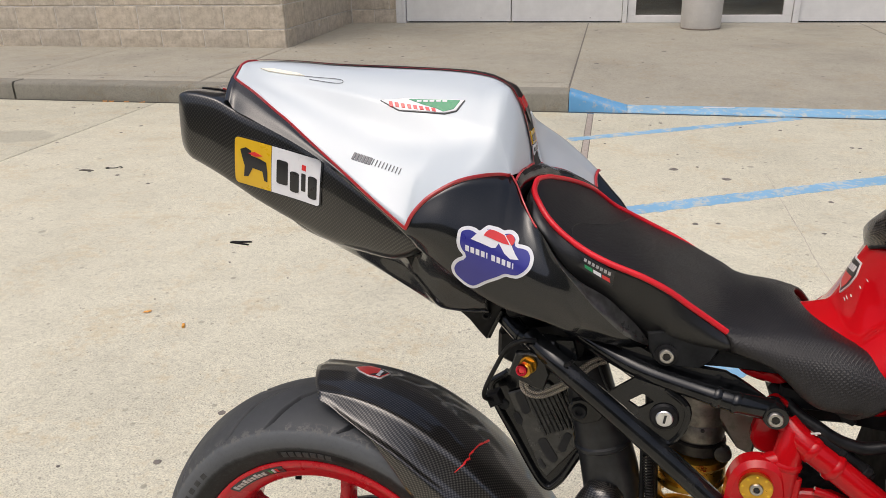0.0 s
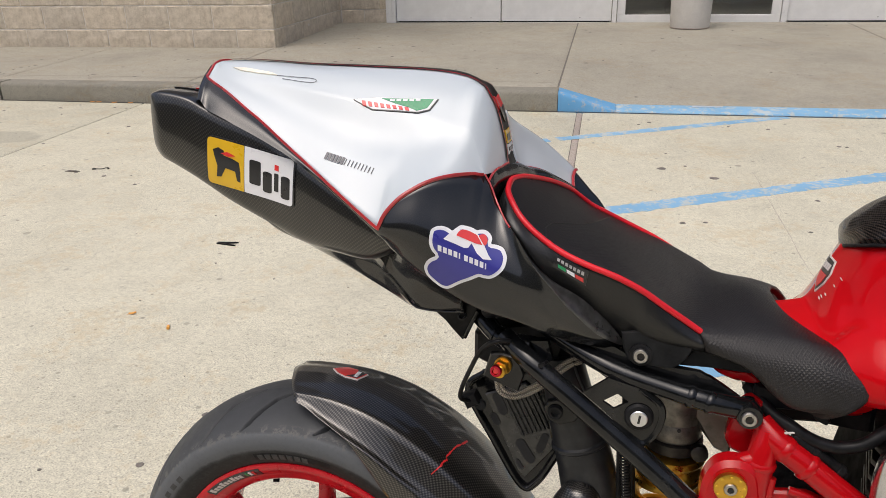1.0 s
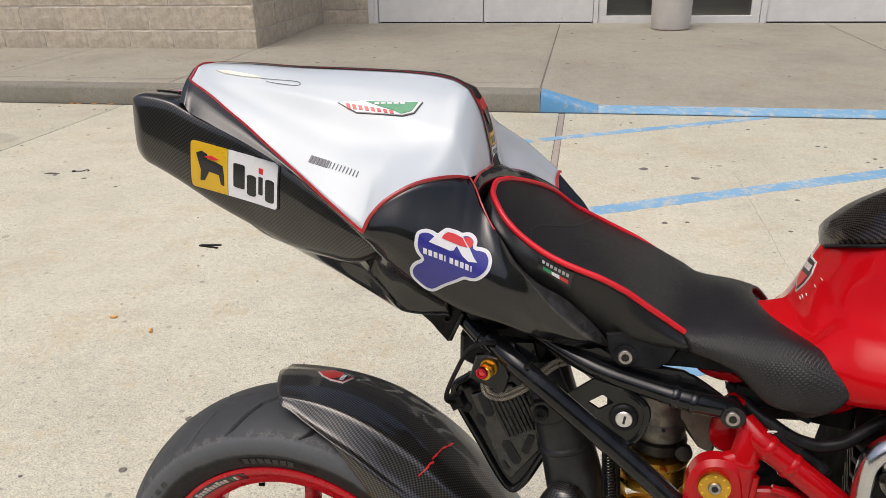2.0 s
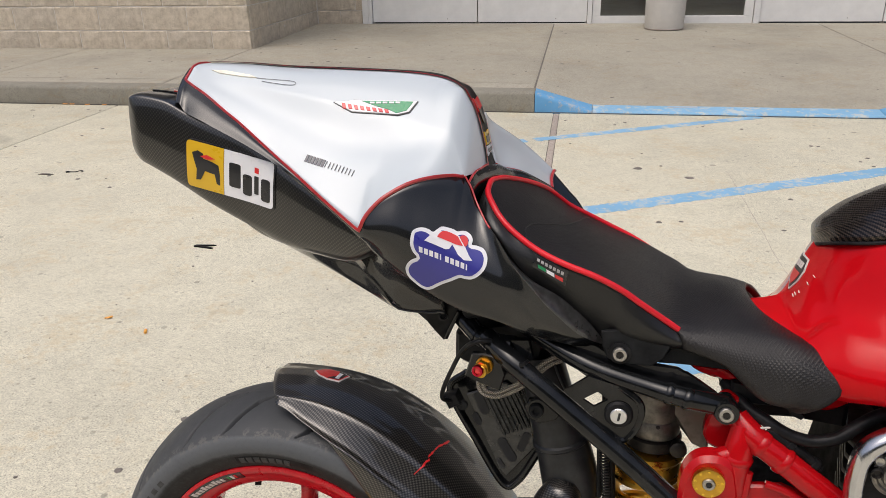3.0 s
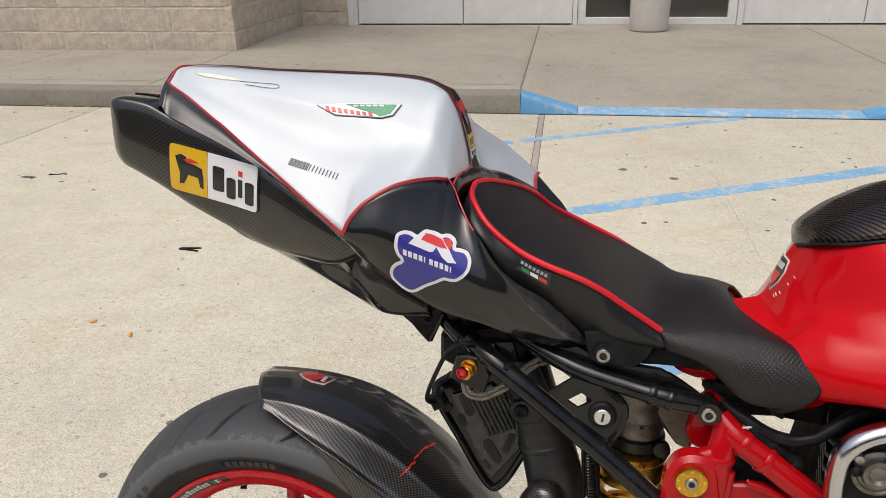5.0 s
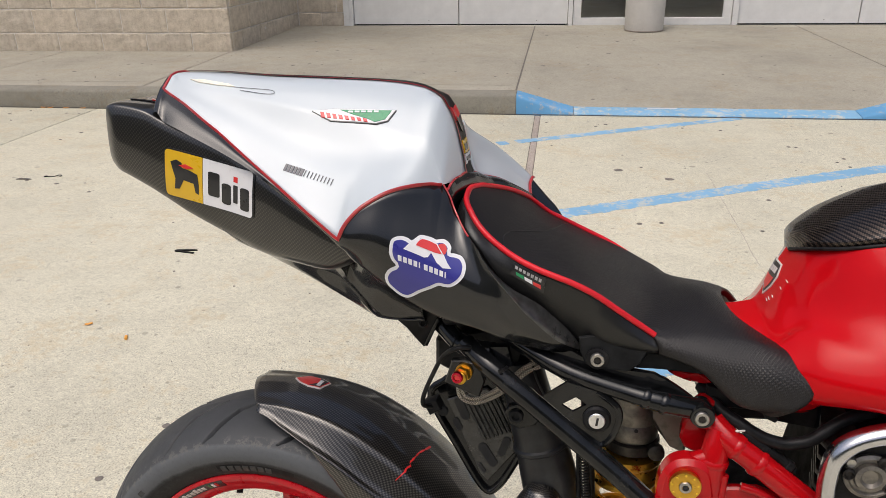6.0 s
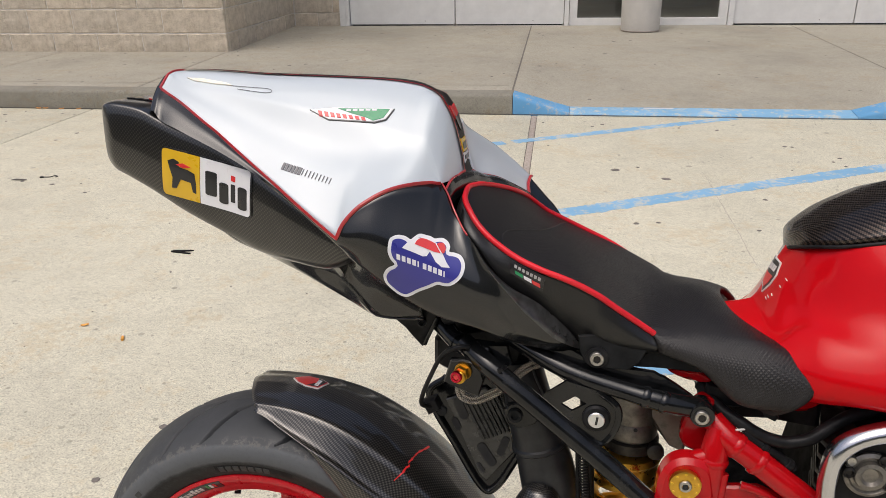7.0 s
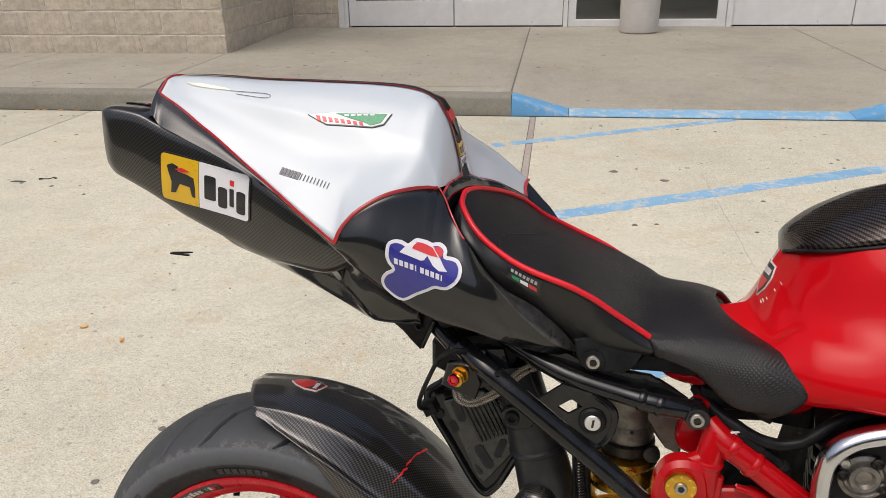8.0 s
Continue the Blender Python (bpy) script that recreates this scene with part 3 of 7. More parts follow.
# Dark strip of ragged width along the kerb's foot.
for x0, x1, big in ((-12.0, RAMP_A, 1.0), (RAMP_A, RAMP_D, 0.55), (RAMP_D, 9.5, 1.0)):
    n = int((x1 - x0) / 0.05)
    rows = []
    for i in range(n + 1):
        x = x0 + (x1 - x0) * i / n
        wide = big * (0.012 + 0.010 * noise.noise((x * 2.1, 3.0, 0)) + 0.005 * noise.noise((x * 17, 8.0, 0)))
        rows.append([Vector((x, KERB_Y - max(wide, 0.003), 0.0012)), Vector((x, KERB_Y + 0.001, 0.004))])
    part("gutter_strip", Geo().grid(rows, flip=True), M_DARK_JOINT, kerb, "dark strip along the kerb's foot")


def stripe(x0, y0, x1, y1, width, seed, gaps):
    """A hand-painted line with ragged edges and worn-off breaks."""
    rng = random.Random(seed)
    d = Vector((x1 - x0, y1 - y0, 0))
    length = d.length
    d.normalize()
    side = Vector((-d.y, d.x, 0))
    n = int(length / 0.010)
    geo = Geo()
    run = []
    for i in range(n + 1):
        s = i * length / n
        w = width * (0.48 + 0.08 * noise.noise((s * 2.3, seed, 0)) + 0.10 * noise.noise((s * 16, seed, 3)) + 0.10 * noise.noise((s * 45, seed, 3)))
        w2 = width * (0.48 + 0.07 * noise.noise((s * 2.1, seed + 9, 0)) + 0.10 * noise.noise((s * 15, seed, 7)) + 0.10 * noise.noise((s * 43, seed, 7)))
        p = Vector((x0, y0, 0.0014)) + d * s
        inside = any(a < s < b for a, b in gaps)
        if not inside:
            run.append([p - side * w2 - Vector((0, 0, 0.0014)), p - side * w2, p - side * w2 * 0.3, p + side * w * 0.3, p + side * w, p + side * w - Vector((0, 0, 0.0014))])
        if (inside or i == n) and len(run) > 1:
            geo.grid(run, flip=True)
        if inside:
            run = []
    return geo


lines = tagged(new("lot_marking", None), "worn light blue painted parking stripes", "road marking", kind="structure")
part("stripe", stripe(-0.62, 4.73, 1.33, 5.73, 0.085, 1, ((0.30, 0.34), (0.42, 0.47))), M_BLUE, lines)
part("stripe", stripe(-0.05, 3.53, 4.2, 5.72, 0.118, 2, ((0.10, 0.12),)), M_BLUE, lines)
part("stripe", stripe(0.33, 2.205, 3.4, 3.78, 0.118, 3, ((0.20, 0.22),)), M_BLUE, lines)

# split-face block walls: a core with courses of blocks in front
wall_l = tagged(new("wall_left", None), "split-face tan concrete block wall with pale mortar joints", "wall", kind="structure")
box("core", (-12.0, WALL_Y - 0.0145, 0.0), (-3.2765, WALL_Y + 2.3, 2.6), M_MORTAR, wall_l)
# Unseen upper wall, added dark for the bodywork's top faces to mirror.
box("unseen_upper", (-12.0, WALL_Y - 0.012, 2.601), (-3.280, WALL_Y + 2.3, 6.5), M_UPPER_DARK, wall_l)
wall_n = tagged(new("wall_back", None), "split-face tan concrete block wall beside the doors", "wall", kind="structure")
box("core", (-3.279, DOOR_Y - 0.024, 0.0), (-2.67, DOOR_Y + 0.25, 6.5), M_MORTAR, wall_n)

COURSES = [0.150] + [0.358 + 0.243 * k for k in range(13)]


def rough_block(name, seed, long, high, deep=0.06):
    """One split-face block: pillowed, broken front towards -y."""
    geo = Geo()
    nx, nz = max(4, int(long / 0.036)), 7
    xs = [-long / 2, -long / 2 + 0.007] + [long * (i / nx - 0.5) for i in range(1, nx)] + [long / 2 - 0.007, long / 2]
    zs = [-high / 2, -high / 2 + 0.007] + [high * (i / nz - 0.5) for i in range(1, nz)] + [high / 2 - 0.007, high / 2]
    rows = []
    for i, x in enumerate(xs):
        row = []
        for k, z in enumerate(zs):
            edge = i in (0, len(xs) - 1) or k in (0, len(zs) - 1)
            chip = abs(noise.noise((x * 14 + seed * 3, z * 14, seed * 5)))
            y = -0.0155 - 0.002 * chip if edge else -0.019 - 0.007 * noise.noise((x * 8 + seed * 7, z * 8, seed)) - 0.009 * chip - 0.005 * noise.noise((x * 34, z * 34, seed))
            row.append(Vector((x, y, z)))
        rows.append(row)
    geo.grid(rows)
    rim = rows[0] + [r[-1] for r in rows[1:-1]] + rows[-1][::-1] + [r[0] for r in rows[-2:0:-1]]
    geo.grid([rim, [Vector((p.x, 0.03, p.z)) for p in rim]], close_j=True)
    me = geo.mesh(name, 25)
    me.materials.append(M_BLOCK)
    return me


def courses(parent, origin, turn, length, offset, rows=5, rev=False):
    """Lay block courses from origin along a direction; joints follow a running bond."""
    for r in range(rows):
        z0, z1 = COURSES[r] + 0.005, COURSES[r + 1] - 0.005
        s = 0.0
        first = offset[r % 2]
        while s < length - 0.02:
            e = min(s + (first if s == 0 else 0.5), length)
            key = (round(e - s, 3), round(z1 - z0, 3), int(s * 7 + r * 3) % 7)
            if key not in BLOCKS:
                BLOCKS[key] = rough_block("block", len(BLOCKS) + 1.3, e - s - 0.008, z1 - z0)
            ob = new("block", BLOCKS[key])
            ob.parent = parent
            mid = (s + e) / 2
            ob.matrix_local = Matrix.Translation(origin) @ Matrix.Rotation(turn, 4, "Z") @ Matrix.Translation((-mid if rev else mid, 0, (z0 + z1) / 2))
            s = e


BLOCKS = {}

# ---- doors and glazed bay ----
def bar(parent, x0, x1, z0, z1, name="frame", y0=-0.03, y1=0.03, material=None):
    return box(name, (x0, DOOR_Y + y0, z0), (x1, DOOR_Y + y1, z1), material or M_ALU, parent, 0.003)


def door_leaf(name, x0, x1, label, kick=0.30):
    d = tagged(new(name, None), label, "door", kind="structure")
    bar(d, x0, x1, 0.215, 0.215 + kick, "bottom_rail", -0.02, 0.025)
    bar(d, x0, x0 + 0.09, 0.2155 + kick, 2.3, "stile", -0.02, 0.025)
    bar(d, x1 - 0.09, x1, 0.2155 + kick, 2.3, "stile", -0.02, 0.025)
    bar(d, x0 + 0.0905, x1 - 0.0905, 2.2, 2.3, "top_rail", -0.02, 0.025)
    pane = bar(d, x0 + 0.0905, x1 - 0.0905, 0.2157 + kick, 2.1995, "pane", -0.004, 0.004, M_GLASS)
    pane.visible_shadow = False
    # Solid dark strip stands in for the shade under the leaf.
    bar(d, x0 + 0.02, x1 - 0.02, 0.2005, 0.2145, "threshold_dark", -0.01, 0.02, M_DARK)
    part("screw", lathe((x0 + (x1 - x0) * 0.72, DOOR_Y - 0.0195, 0.255), (0, -1, 0), [(0.007, 0), (0.006, 0.003), (0.002, 0.004)], 10), M_STEEL, d)
    return d


door_leaf("door_1", -2.535, -1.212, "closed white enamelled door leaf with a tall kick panel")
door_leaf("door_2", -1.200, 0.125, "closed white enamelled door leaf beside another")
door_leaf("door_3", 2.105, 3.44, "closed white enamelled door leaf beyond the glazed bay")
door_leaf("door_4", 3.452, 4.79, "closed white enamelled door leaf at the row's end")
fr = tagged(new("trim", None), "white aluminium door frames and mullions", "frame", kind="structure")
for x0, x1 in ((-2.665, -2.59), (-2.588, -2.541), (0.131, 0.185), (2.035, 2.099), (4.80, 4.9)):
    bar(fr, x0, x1, 0.19, 2.42, "post", -0.06, 0.06)
bar(fr, -2.665, 4.9, 2.421, 2.55, "head", -0.06, 0.06)
bar(fr, -2.6, 4.8, 0.19, 0.2, "sill", -0.05, 0.09, M_STEEL)
win = tagged(new("window_1", None), "fixed glazed bay in a white aluminium frame", "window", kind="structure")
bar(win, 0.19, 2.03, 0.2005, 0.285, "window_sill", -0.03, 0.03)
bar(win, 0.19, 0.285, 0.2855, 2.42, "window_frame", -0.03, 0.03)
bar(win, 1.93, 2.03, 0.2855, 2.42, "window_frame", -0.03, 0.03)
pane = bar(win, 0.2855, 1.9295, 0.2857, 2.4195, "pane", -0.004, 0.004, M_GLASS)
pane.visible_shadow = False
# Wall over the doors is unseen; its dark colour tones down reflections.
wall_h = tagged(new("wall_above", None), "plain unseen wall above the doors, dark bronze for reflections", "wall", kind="structure")
box("wall_face", (-3.27, DOOR_Y - 0.002, 2.551), (12.0, DOOR_Y + 0.2, 6.5), M_UPPER_DARK, wall_h)
box("wall_face", (4.901, DOOR_Y - 0.002, 0.0), (12.0, DOOR_Y + 0.2, 2.55), M_MORTAR, wall_h)
# the dim room behind the glass
room = tagged(new("interior", None), "dim room seen through the glass", "room", kind="structure")
box("interior_floor", (-2.6, DOOR_Y + 0.1, 0.12), (4.9, DOOR_Y + 4.0, 0.198), M_WALK, room)
box("interior_wall", (-2.6, DOOR_Y + 4.0, 0.12), (4.9, DOOR_Y + 4.1, 3.0), M_ROOM, room)
box("interior_wall", (-2.66, DOOR_Y + 0.3, 0.12), (-2.601, DOOR_Y + 4.1, 3.0), M_ROOM, room)
box("interior_wall", (4.902, DOOR_Y + 0.3, 0.12), (5.0, DOOR_Y + 4.1, 3.0), M_ROOM, room)
box("interior_ceiling", (-2.66, DOOR_Y + 0.25, 3.001), (5.0, DOOR_Y + 4.1, 3.1), M_ROOM, room)

# unseen wall added behind the camera, dark to deepen reflections in the paint
south = tagged(new("unseen_wall_south", None), "plain unseen wall, dark olive to deepen reflections", "wall", kind="structure")
box("wall_face", (-30.0, -11.3, 0.0), (30.0, -11.0, 5.0), M_SOUTH, south, 0.02)

# ---- litter bin ----
can_bin = thing("litter_bin", "off-white cement litter bin with a scuffed foot", "bin", at=Matrix.Translation((0.985, 9.33, walk_z(0.985, 9.33))))
part("body", lathe((0, 0, 0), (0, 0, 1), [(0.19, 0.0), (0.207, 0.006), (0.214, 0.03), (0.218, 0.2), (0.226, 0.6), (0.228, 0.72)], 48), M_BIN, can_bin)
part("rim", lathe((0, 0, 0), (0, 0, 1), [(0.228, 0.721), (0.24, 0.73), (0.24, 0.77), (0.19, 0.80), (0.12, 0.805)], 48), M_BIN, can_bin)
part("foot_ring", lathe((0, 0, 0), (0, 0, 1), [(0.2, 0.001), (0.2095, 0.002), (0.2155, 0.012), (0.2095, 0.016)], 48, closed=False), M_SEAL, can_bin, "brown rust-stained foot ring")


# ---- the motorcycle ----
# Bike coordinates: u forward, v out to its right side, w up from the tyre's contact.
YAW, LEAN = -3.0, 6.2
bike_fwd = Vector((math.cos(radians(YAW)), math.sin(radians(YAW)), 0))
bike_left = Vector((-bike_fwd.y, bike_fwd.x, 0))
bike_up = Vector((0, 0, 1)) * math.cos(radians(LEAN)) + bike_left * math.sin(radians(LEAN))
bike_side = bike_up.cross(bike_fwd)
at_bike = Matrix((bike_fwd, bike_side, bike_up)).transposed().to_4x4()
at_bike.translation = (-0.343, 0.998, 0.006)
bike = thing("motorcycle", "red, white and black sport motorcycle leaning on its stand on concrete", "motorcycle", at=at_bike)


def P(u, v, w):
    return Vector((u, -v, w))


def PP(rows):
    return [P(*r) for r in rows]


RIGHT = Vector((0, -1, 0))

# ---- rear wheel ----
AXLE = P(0, 0, 0.300)
TYRE = [(0.2145, 0.066), (0.217, 0.076), (0.232, 0.085), (0.250, 0.0905), (0.262, 0.0895), (0.2715, 0.0845), (0.2795, 0.0755), (0.2865, 0.063), (0.2925, 0.046), (0.2975, 0.024), (0.300, 0.0)]


def tyre_profile(n=5):
    half = catmull([(r, a, 0) for r, a in TYRE], n)
    both = [(p.x, -p.y) for p in half] + [(p.x, p.y) for p in half[-2::-1]]
    return both


GROOVE_L = [0.0, 0.010, 0.020, 0.030, 0.047, 0.063, 0.075, 0.084]
GROOVE_A = [radians(x) for x in (0.5, -3.0, -6.3, -9.0, -11.6, -13.9, -15.8, -18.6)]


def groove_depth(ang, lat):
    """Depth of the curved rain grooves at an angle round the wheel and a place across it."""
    s = abs(lat)
    if s > 0.083:
        return 0.0
    best = 0.0
    path = float(np.interp(s, GROOVE_L, GROOVE_A)) + (0.0 if lat > 0 else 0.35)
    for lead, top, end, half in ((0.0, 0.012, 0.0815, 0.0036), (-0.27, 0.001, 0.0825, 0.0030)):
        k = (ang - path - lead) % (2 * math.pi / 9)
        k = min(k, 2 * math.pi / 9 - k) * 0.29 * (0.60 if s < 0.03 else 0.75)
        if top <= s <= end:
            taper = max(0.05, min(1.0, (s - top) / 0.016, (end - s) / 0.010 + 0.3))
            best = max(best, 0.009 * min(1.0, max(0.0, (half * taper + 0.0008 - k) / 0.0014)))
    return best


def tyre_geo():
    prof = tyre_profile(10)
    run = [0.0]
    for a, b in zip(prof, prof[1:]):
        run.append(run[-1] + math.hypot(b[0] - a[0], b[1] - a[1]))
    even = np.linspace(0, run[-1], 260)
    prof = list(zip(np.interp(even, run, [p[0] for p in prof]), np.interp(even, run, [p[1] for p in prof])))
    cum, arc = [0.0], 0.0
    for a, b in zip(prof, prof[1:]):
        arc += math.hypot(b[0] - a[0], b[1] - a[1])
        cum.append(arc)
    mid = arc / 2
    rows, uvs = [], []
    turns = list(np.linspace(-62, 34, 800)) + list(np.linspace(34, 298, 420))[1:-1]
    for deg in turns:
        a = radians(deg)
        row, uv = [], []
        for (r, l), c in zip(prof, cum):
            r2 = r - (groove_depth(a, l) if r > 0.268 else 0.0)
            row.append(AXLE + Vector((math.sin(a) * r2, -l, math.cos(a) * r2)))
            uv.append((a * 0.3, c - mid))
        rows.append(row)
        uvs.append(uv)
    geo = Geo()
    geo.grid(rows, close_i=True, uv=uvs)
    return geo


rim_half = [(0.2140, 0.066), (0.2175, 0.072), (0.2165, 0.0775), (0.2125, 0.0790), (0.2065, 0.0775), (0.201, 0.073), (0.193, 0.0675), (0.185, 0.064), (0.179, 0.056), (0.176, 0.03), (0.175, 0.0)]
rim_prof = [(r, -v) for r, v in rim_half] + rim_half[-2::-1] + [(0.196, 0.05), (0.188, 0.0), (0.196, -0.05), (0.2140, -0.066)]
wheel = part("rear_wheel_rim", lathe(AXLE, RIGHT, rim_prof, 128, closed=False), M_RIM, bike, "glossy red forged alloy wheel rim")
part("tyre", tyre_geo(), M_RUBBER, wheel, "worn black road tyre with curved grooves", sharp=60)
part("hub", lathe(AXLE, RIGHT, [(0.03, -0.075), (0.045, -0.07), (0.05, -0.03), (0.05, 0.03), (0.045, 0.07), (0.03, 0.075)], 40), M_RIM, wheel)
part("axle_nut", lathe(AXLE, RIGHT, [(0.024, 0.076), (0.024, 0.094), (0.02, 0.097)], 6), M_GOLD, wheel)
for k in range(5):
    a0 = radians(5.0 + 72.0 * k)
    rows = []
    for r, wide, deep in ((0.046, 0.030, 0.05), (0.08, 0.022, 0.042), (0.13, 0.017, 0.036), (0.165, 0.020, 0.04), (0.190, 0.030, 0.06)):
        c = AXLE + Vector((math.sin(a0) * r, 0, math.cos(a0) * r))
        tang = Vector((math.cos(a0), 0, -math.sin(a0)))
        ring = rounded(0, 0, wide, deep, min(wide, deep) * 0.3, n=3)
        rows.append([c + tang * p.x + Vector((0, p.y, 0)) for p in ring])
    part("spoke", Geo().grid(rows, close_j=True), M_RIM, wheel)


def on_rim(a, b, lift):
    """Surface of the rim's flat flank: a is the angle in radians times 0.2, b the radius."""
    ang = a / 0.2
    lat = float(np.interp(b, [0.193, 0.201, 0.2065, 0.2125], [0.0675, 0.073, 0.0775, 0.0790]))
    return AXLE + Vector((math.sin(ang) * b, -(lat + lift), math.cos(ang) * b))


def arc_patch(a0, a1, r0, r1):
    n = 8
    return [(0.2 * (a0 + (a1 - a0) * i / n), r1) for i in range(n + 1)] + [(0.2 * (a1 + (a0 - a1) * i / n), r0) for i in range(n + 1)]


decal("rim_sticker", arc_patch(-0.80, -0.30, 0.1965, 0.2105), on_rim, M_SBLK, wheel, "black rim sticker with pale bars")
for k in range(9):
    decal("sticker_bar", arc_patch(-0.775 + k * 0.036, -0.775 + k * 0.036 + 0.024, 0.1995, 0.2065 if k % 3 else 0.2085), lambda a, b, l: on_rim(a, b, l + 0.001), M_PALE, wheel)
for k, m in enumerate((M_SGRN, M_SWHITE, M_SRED)):
    decal("sticker_bar", arc_patch(-0.425 + k * 0.03, -0.405 + k * 0.03, 0.1995, 0.2075), lambda a, b, l: on_rim(a, b, l + 0.001), m, wheel)


def on_tyre(a, b, lift):
    ang = a / 0.25
    rs = [p[0] for p in TYRE[:6]]
    lat = float(np.interp(b, rs, [p[1] for p in TYRE[:6]]))
    return AXLE + Vector((math.sin(ang) * b, -(lat + lift), math.cos(ang) * b))


def tyre_arc(a0, a1, r0, r1):
    n = 20
    return [(0.25 * (a0 + (a1 - a0) * i / n), r1) for i in range(n + 1)] + [(0.25 * (a1 + (a0 - a1) * i / n), r0) for i in range(n + 1)]


part("sidewall_bar", Geo().grid([[on_tyre(0.25 * a, r, 0.0006) for r in np.linspace(0.2235, 0.2395, 6)] for a in np.linspace(-0.27, 0.24, 36)]), M_GREYP, wheel)
for k in range(7):
    a0 = -0.245 + k * 0.050
    decal("sidewall_bar", tyre_arc(a0, a0 + 0.037, 0.2262, 0.2368), lambda a, b, l: on_tyre(a, b, l + 0.0006), M_EMBOSS, wheel)
for k in range(5):
    a0 = -1.16 + k * 0.075
    decal("sidewall_bar", tyre_arc(a0, a0 + 0.040, 0.2485, 0.2565), on_tyre, M_EMBOSS, wheel)
part("valve", tube([AXLE + Vector((math.sin(-0.40) * 0.181, 0, math.cos(-0.40) * 0.181)), AXLE + Vector((math.sin(-0.44) * 0.155, -0.02, math.cos(-0.44) * 0.155))], [0.006, 0.005], 10), M_PLAST, wheel)

# ---- hugger ----
# angle, crown, shoulder, top and foot of the flared lip, lower edge: radius and distance from the middle
HUG = smooth_table([
    (-12.0, 0.3275, 0.0555, 0.3262, 0.0600, 0.3180, 0.0630, 0.3155, 0.0630, 0.3145), (0.0, 0.3280, 0.0560, 0.3266, 0.0620, 0.3165, 0.0672, 0.3122, 0.0674, 0.3112),
    (8.0, 0.3292, 0.0595, 0.3275, 0.0732, 0.3036, 0.0795, 0.3000, 0.0797, 0.2985), (16.5, 0.3306, 0.0640, 0.3285, 0.0828, 0.2966, 0.0915, 0.2923, 0.0917, 0.2900),
    (25.0, 0.3325, 0.0695, 0.3290, 0.0876, 0.2912, 0.0968, 0.2863, 0.0968, 0.2690), (35.0, 0.3342, 0.0735, 0.3290, 0.0908, 0.2882, 0.1000, 0.2812, 0.0990, 0.2500),
    (50.0, 0.3415, 0.076, 0.3350, 0.0910, 0.3000, 0.1020, 0.2830, 0.1000, 0.2440), (66.0, 0.3640, 0.063, 0.3500, 0.0940, 0.3050, 0.1040, 0.2850, 0.1020, 0.2400), (80.0, 0.387, 0.065, 0.365, 0.096, 0.310, 0.105, 0.288, 0.102, 0.240)])


def hug_section(deg):
    c, vs, rs, vf, rf, vb, rb, ve, re = HUG(deg)
    return catmull([(0.0, c, 0), (vs * 0.42, c - 0.0012, 0), (vs * 0.76, c - 0.0045, 0), (vs, rs - 0.0046, 0), (vs + (vf - vs) * 0.5, rs + (rf - rs) * 0.55 - 0.0005, 0), (vf, rf, 0), (vb, rb, 0), (ve, re, 0)], 6)


def hug_point(deg, q):
    """q runs 0 at the crown to 1 at the lower edge; its sign is the side."""
    side, q = (1 if q >= 0 else -1), abs(q)
    sec = hug_section(deg)
    k = min(q * (len(sec) - 1), len(sec) - 1.0001)
    p = sec[int(k)].lerp(sec[int(k) + 1], k - int(k))
    a = radians(deg)
    r = p.y - (0.06 * min(p.x, 0.055) if side < 0 else 0.0)
    return AXLE + Vector((math.sin(a) * r, -side * p.x, math.cos(a) * r))


def hug_geo():
    rows = []
    for i in range(61):
        rows.append([])
        for j in range(85):
            q = -1 + 2 * j / 84
            v = (1 if q > 0 else -1) * float(np.interp(abs(q), [0, 0.429, 0.714, 1], [0, 0.0555, 0.062, 0.066]))
            start = -6.2 + 81.0 * max(v, -0.012)
            rows[-1].append(hug_point(start + (72.0 - start) * i / 60, q))
    return Geo().grid(rows)


hug = part("rear_hugger", hug_geo(), M_CARBH, bike, "lacquered woven carbon rear hugger with a red crack", solid=0.003, sharp=50)

def on_hug(a, b, lift):
    """a: along the crown in metres, b: out to the right in metres."""
    deg = math.degrees(a / 0.336)
    sec = hug_section(deg)
    r = float(np.interp(abs(b), [p.x for p in sec[:26]], [p.y for p in sec[:26]])) - (0.06 * -b if b < 0 else 0.0)
    g = radians(deg)
    out = Vector((math.sin(g), -0.35 * b / 0.1, math.cos(g))).normalized()
    return AXLE + Vector((math.sin(g) * r, -b, math.cos(g) * r)) + out * (lift + 0.0006)


SHIELD = [(x + 0.002, y - 0.010) for x, y in ((0.0188, -0.0093), (0.0362, -0.0285), (0.058, -0.026), (0.0751, -0.0158), (0.0669, 0.0111), (0.0467, 0.0118), (0.030, 0.003))]
decal("shield_rim", SHIELD, on_hug, M_PALE, hug)
decal("shield", [((x - 0.050) * 0.92 + 0.050, (y + 0.018) * 0.90 - 0.018) for x, y in SHIELD], lambda a, b, l: on_hug(a, b, l + 0.0006), M_SRED, hug, "red and black shield sticker")
decal("shield_band", [(0.058, -0.033), (0.073, -0.025), (0.066, -0.0015), (0.050, -0.001), (0.062, -0.016)], lambda a, b, l: on_hug(a, b, l + 0.0012), M_SBLK, hug)
for k in range(4):
    y = -0.024 + k * 0.0055
    decal("shield_bar", [(0.061, y), (0.0665, y), (0.0655, y + 0.0036), (0.060, y + 0.0036)], lambda a, b, l: on_hug(a, b, l + 0.0018), M_SWHITE, hug)
rngc = random.Random(5)
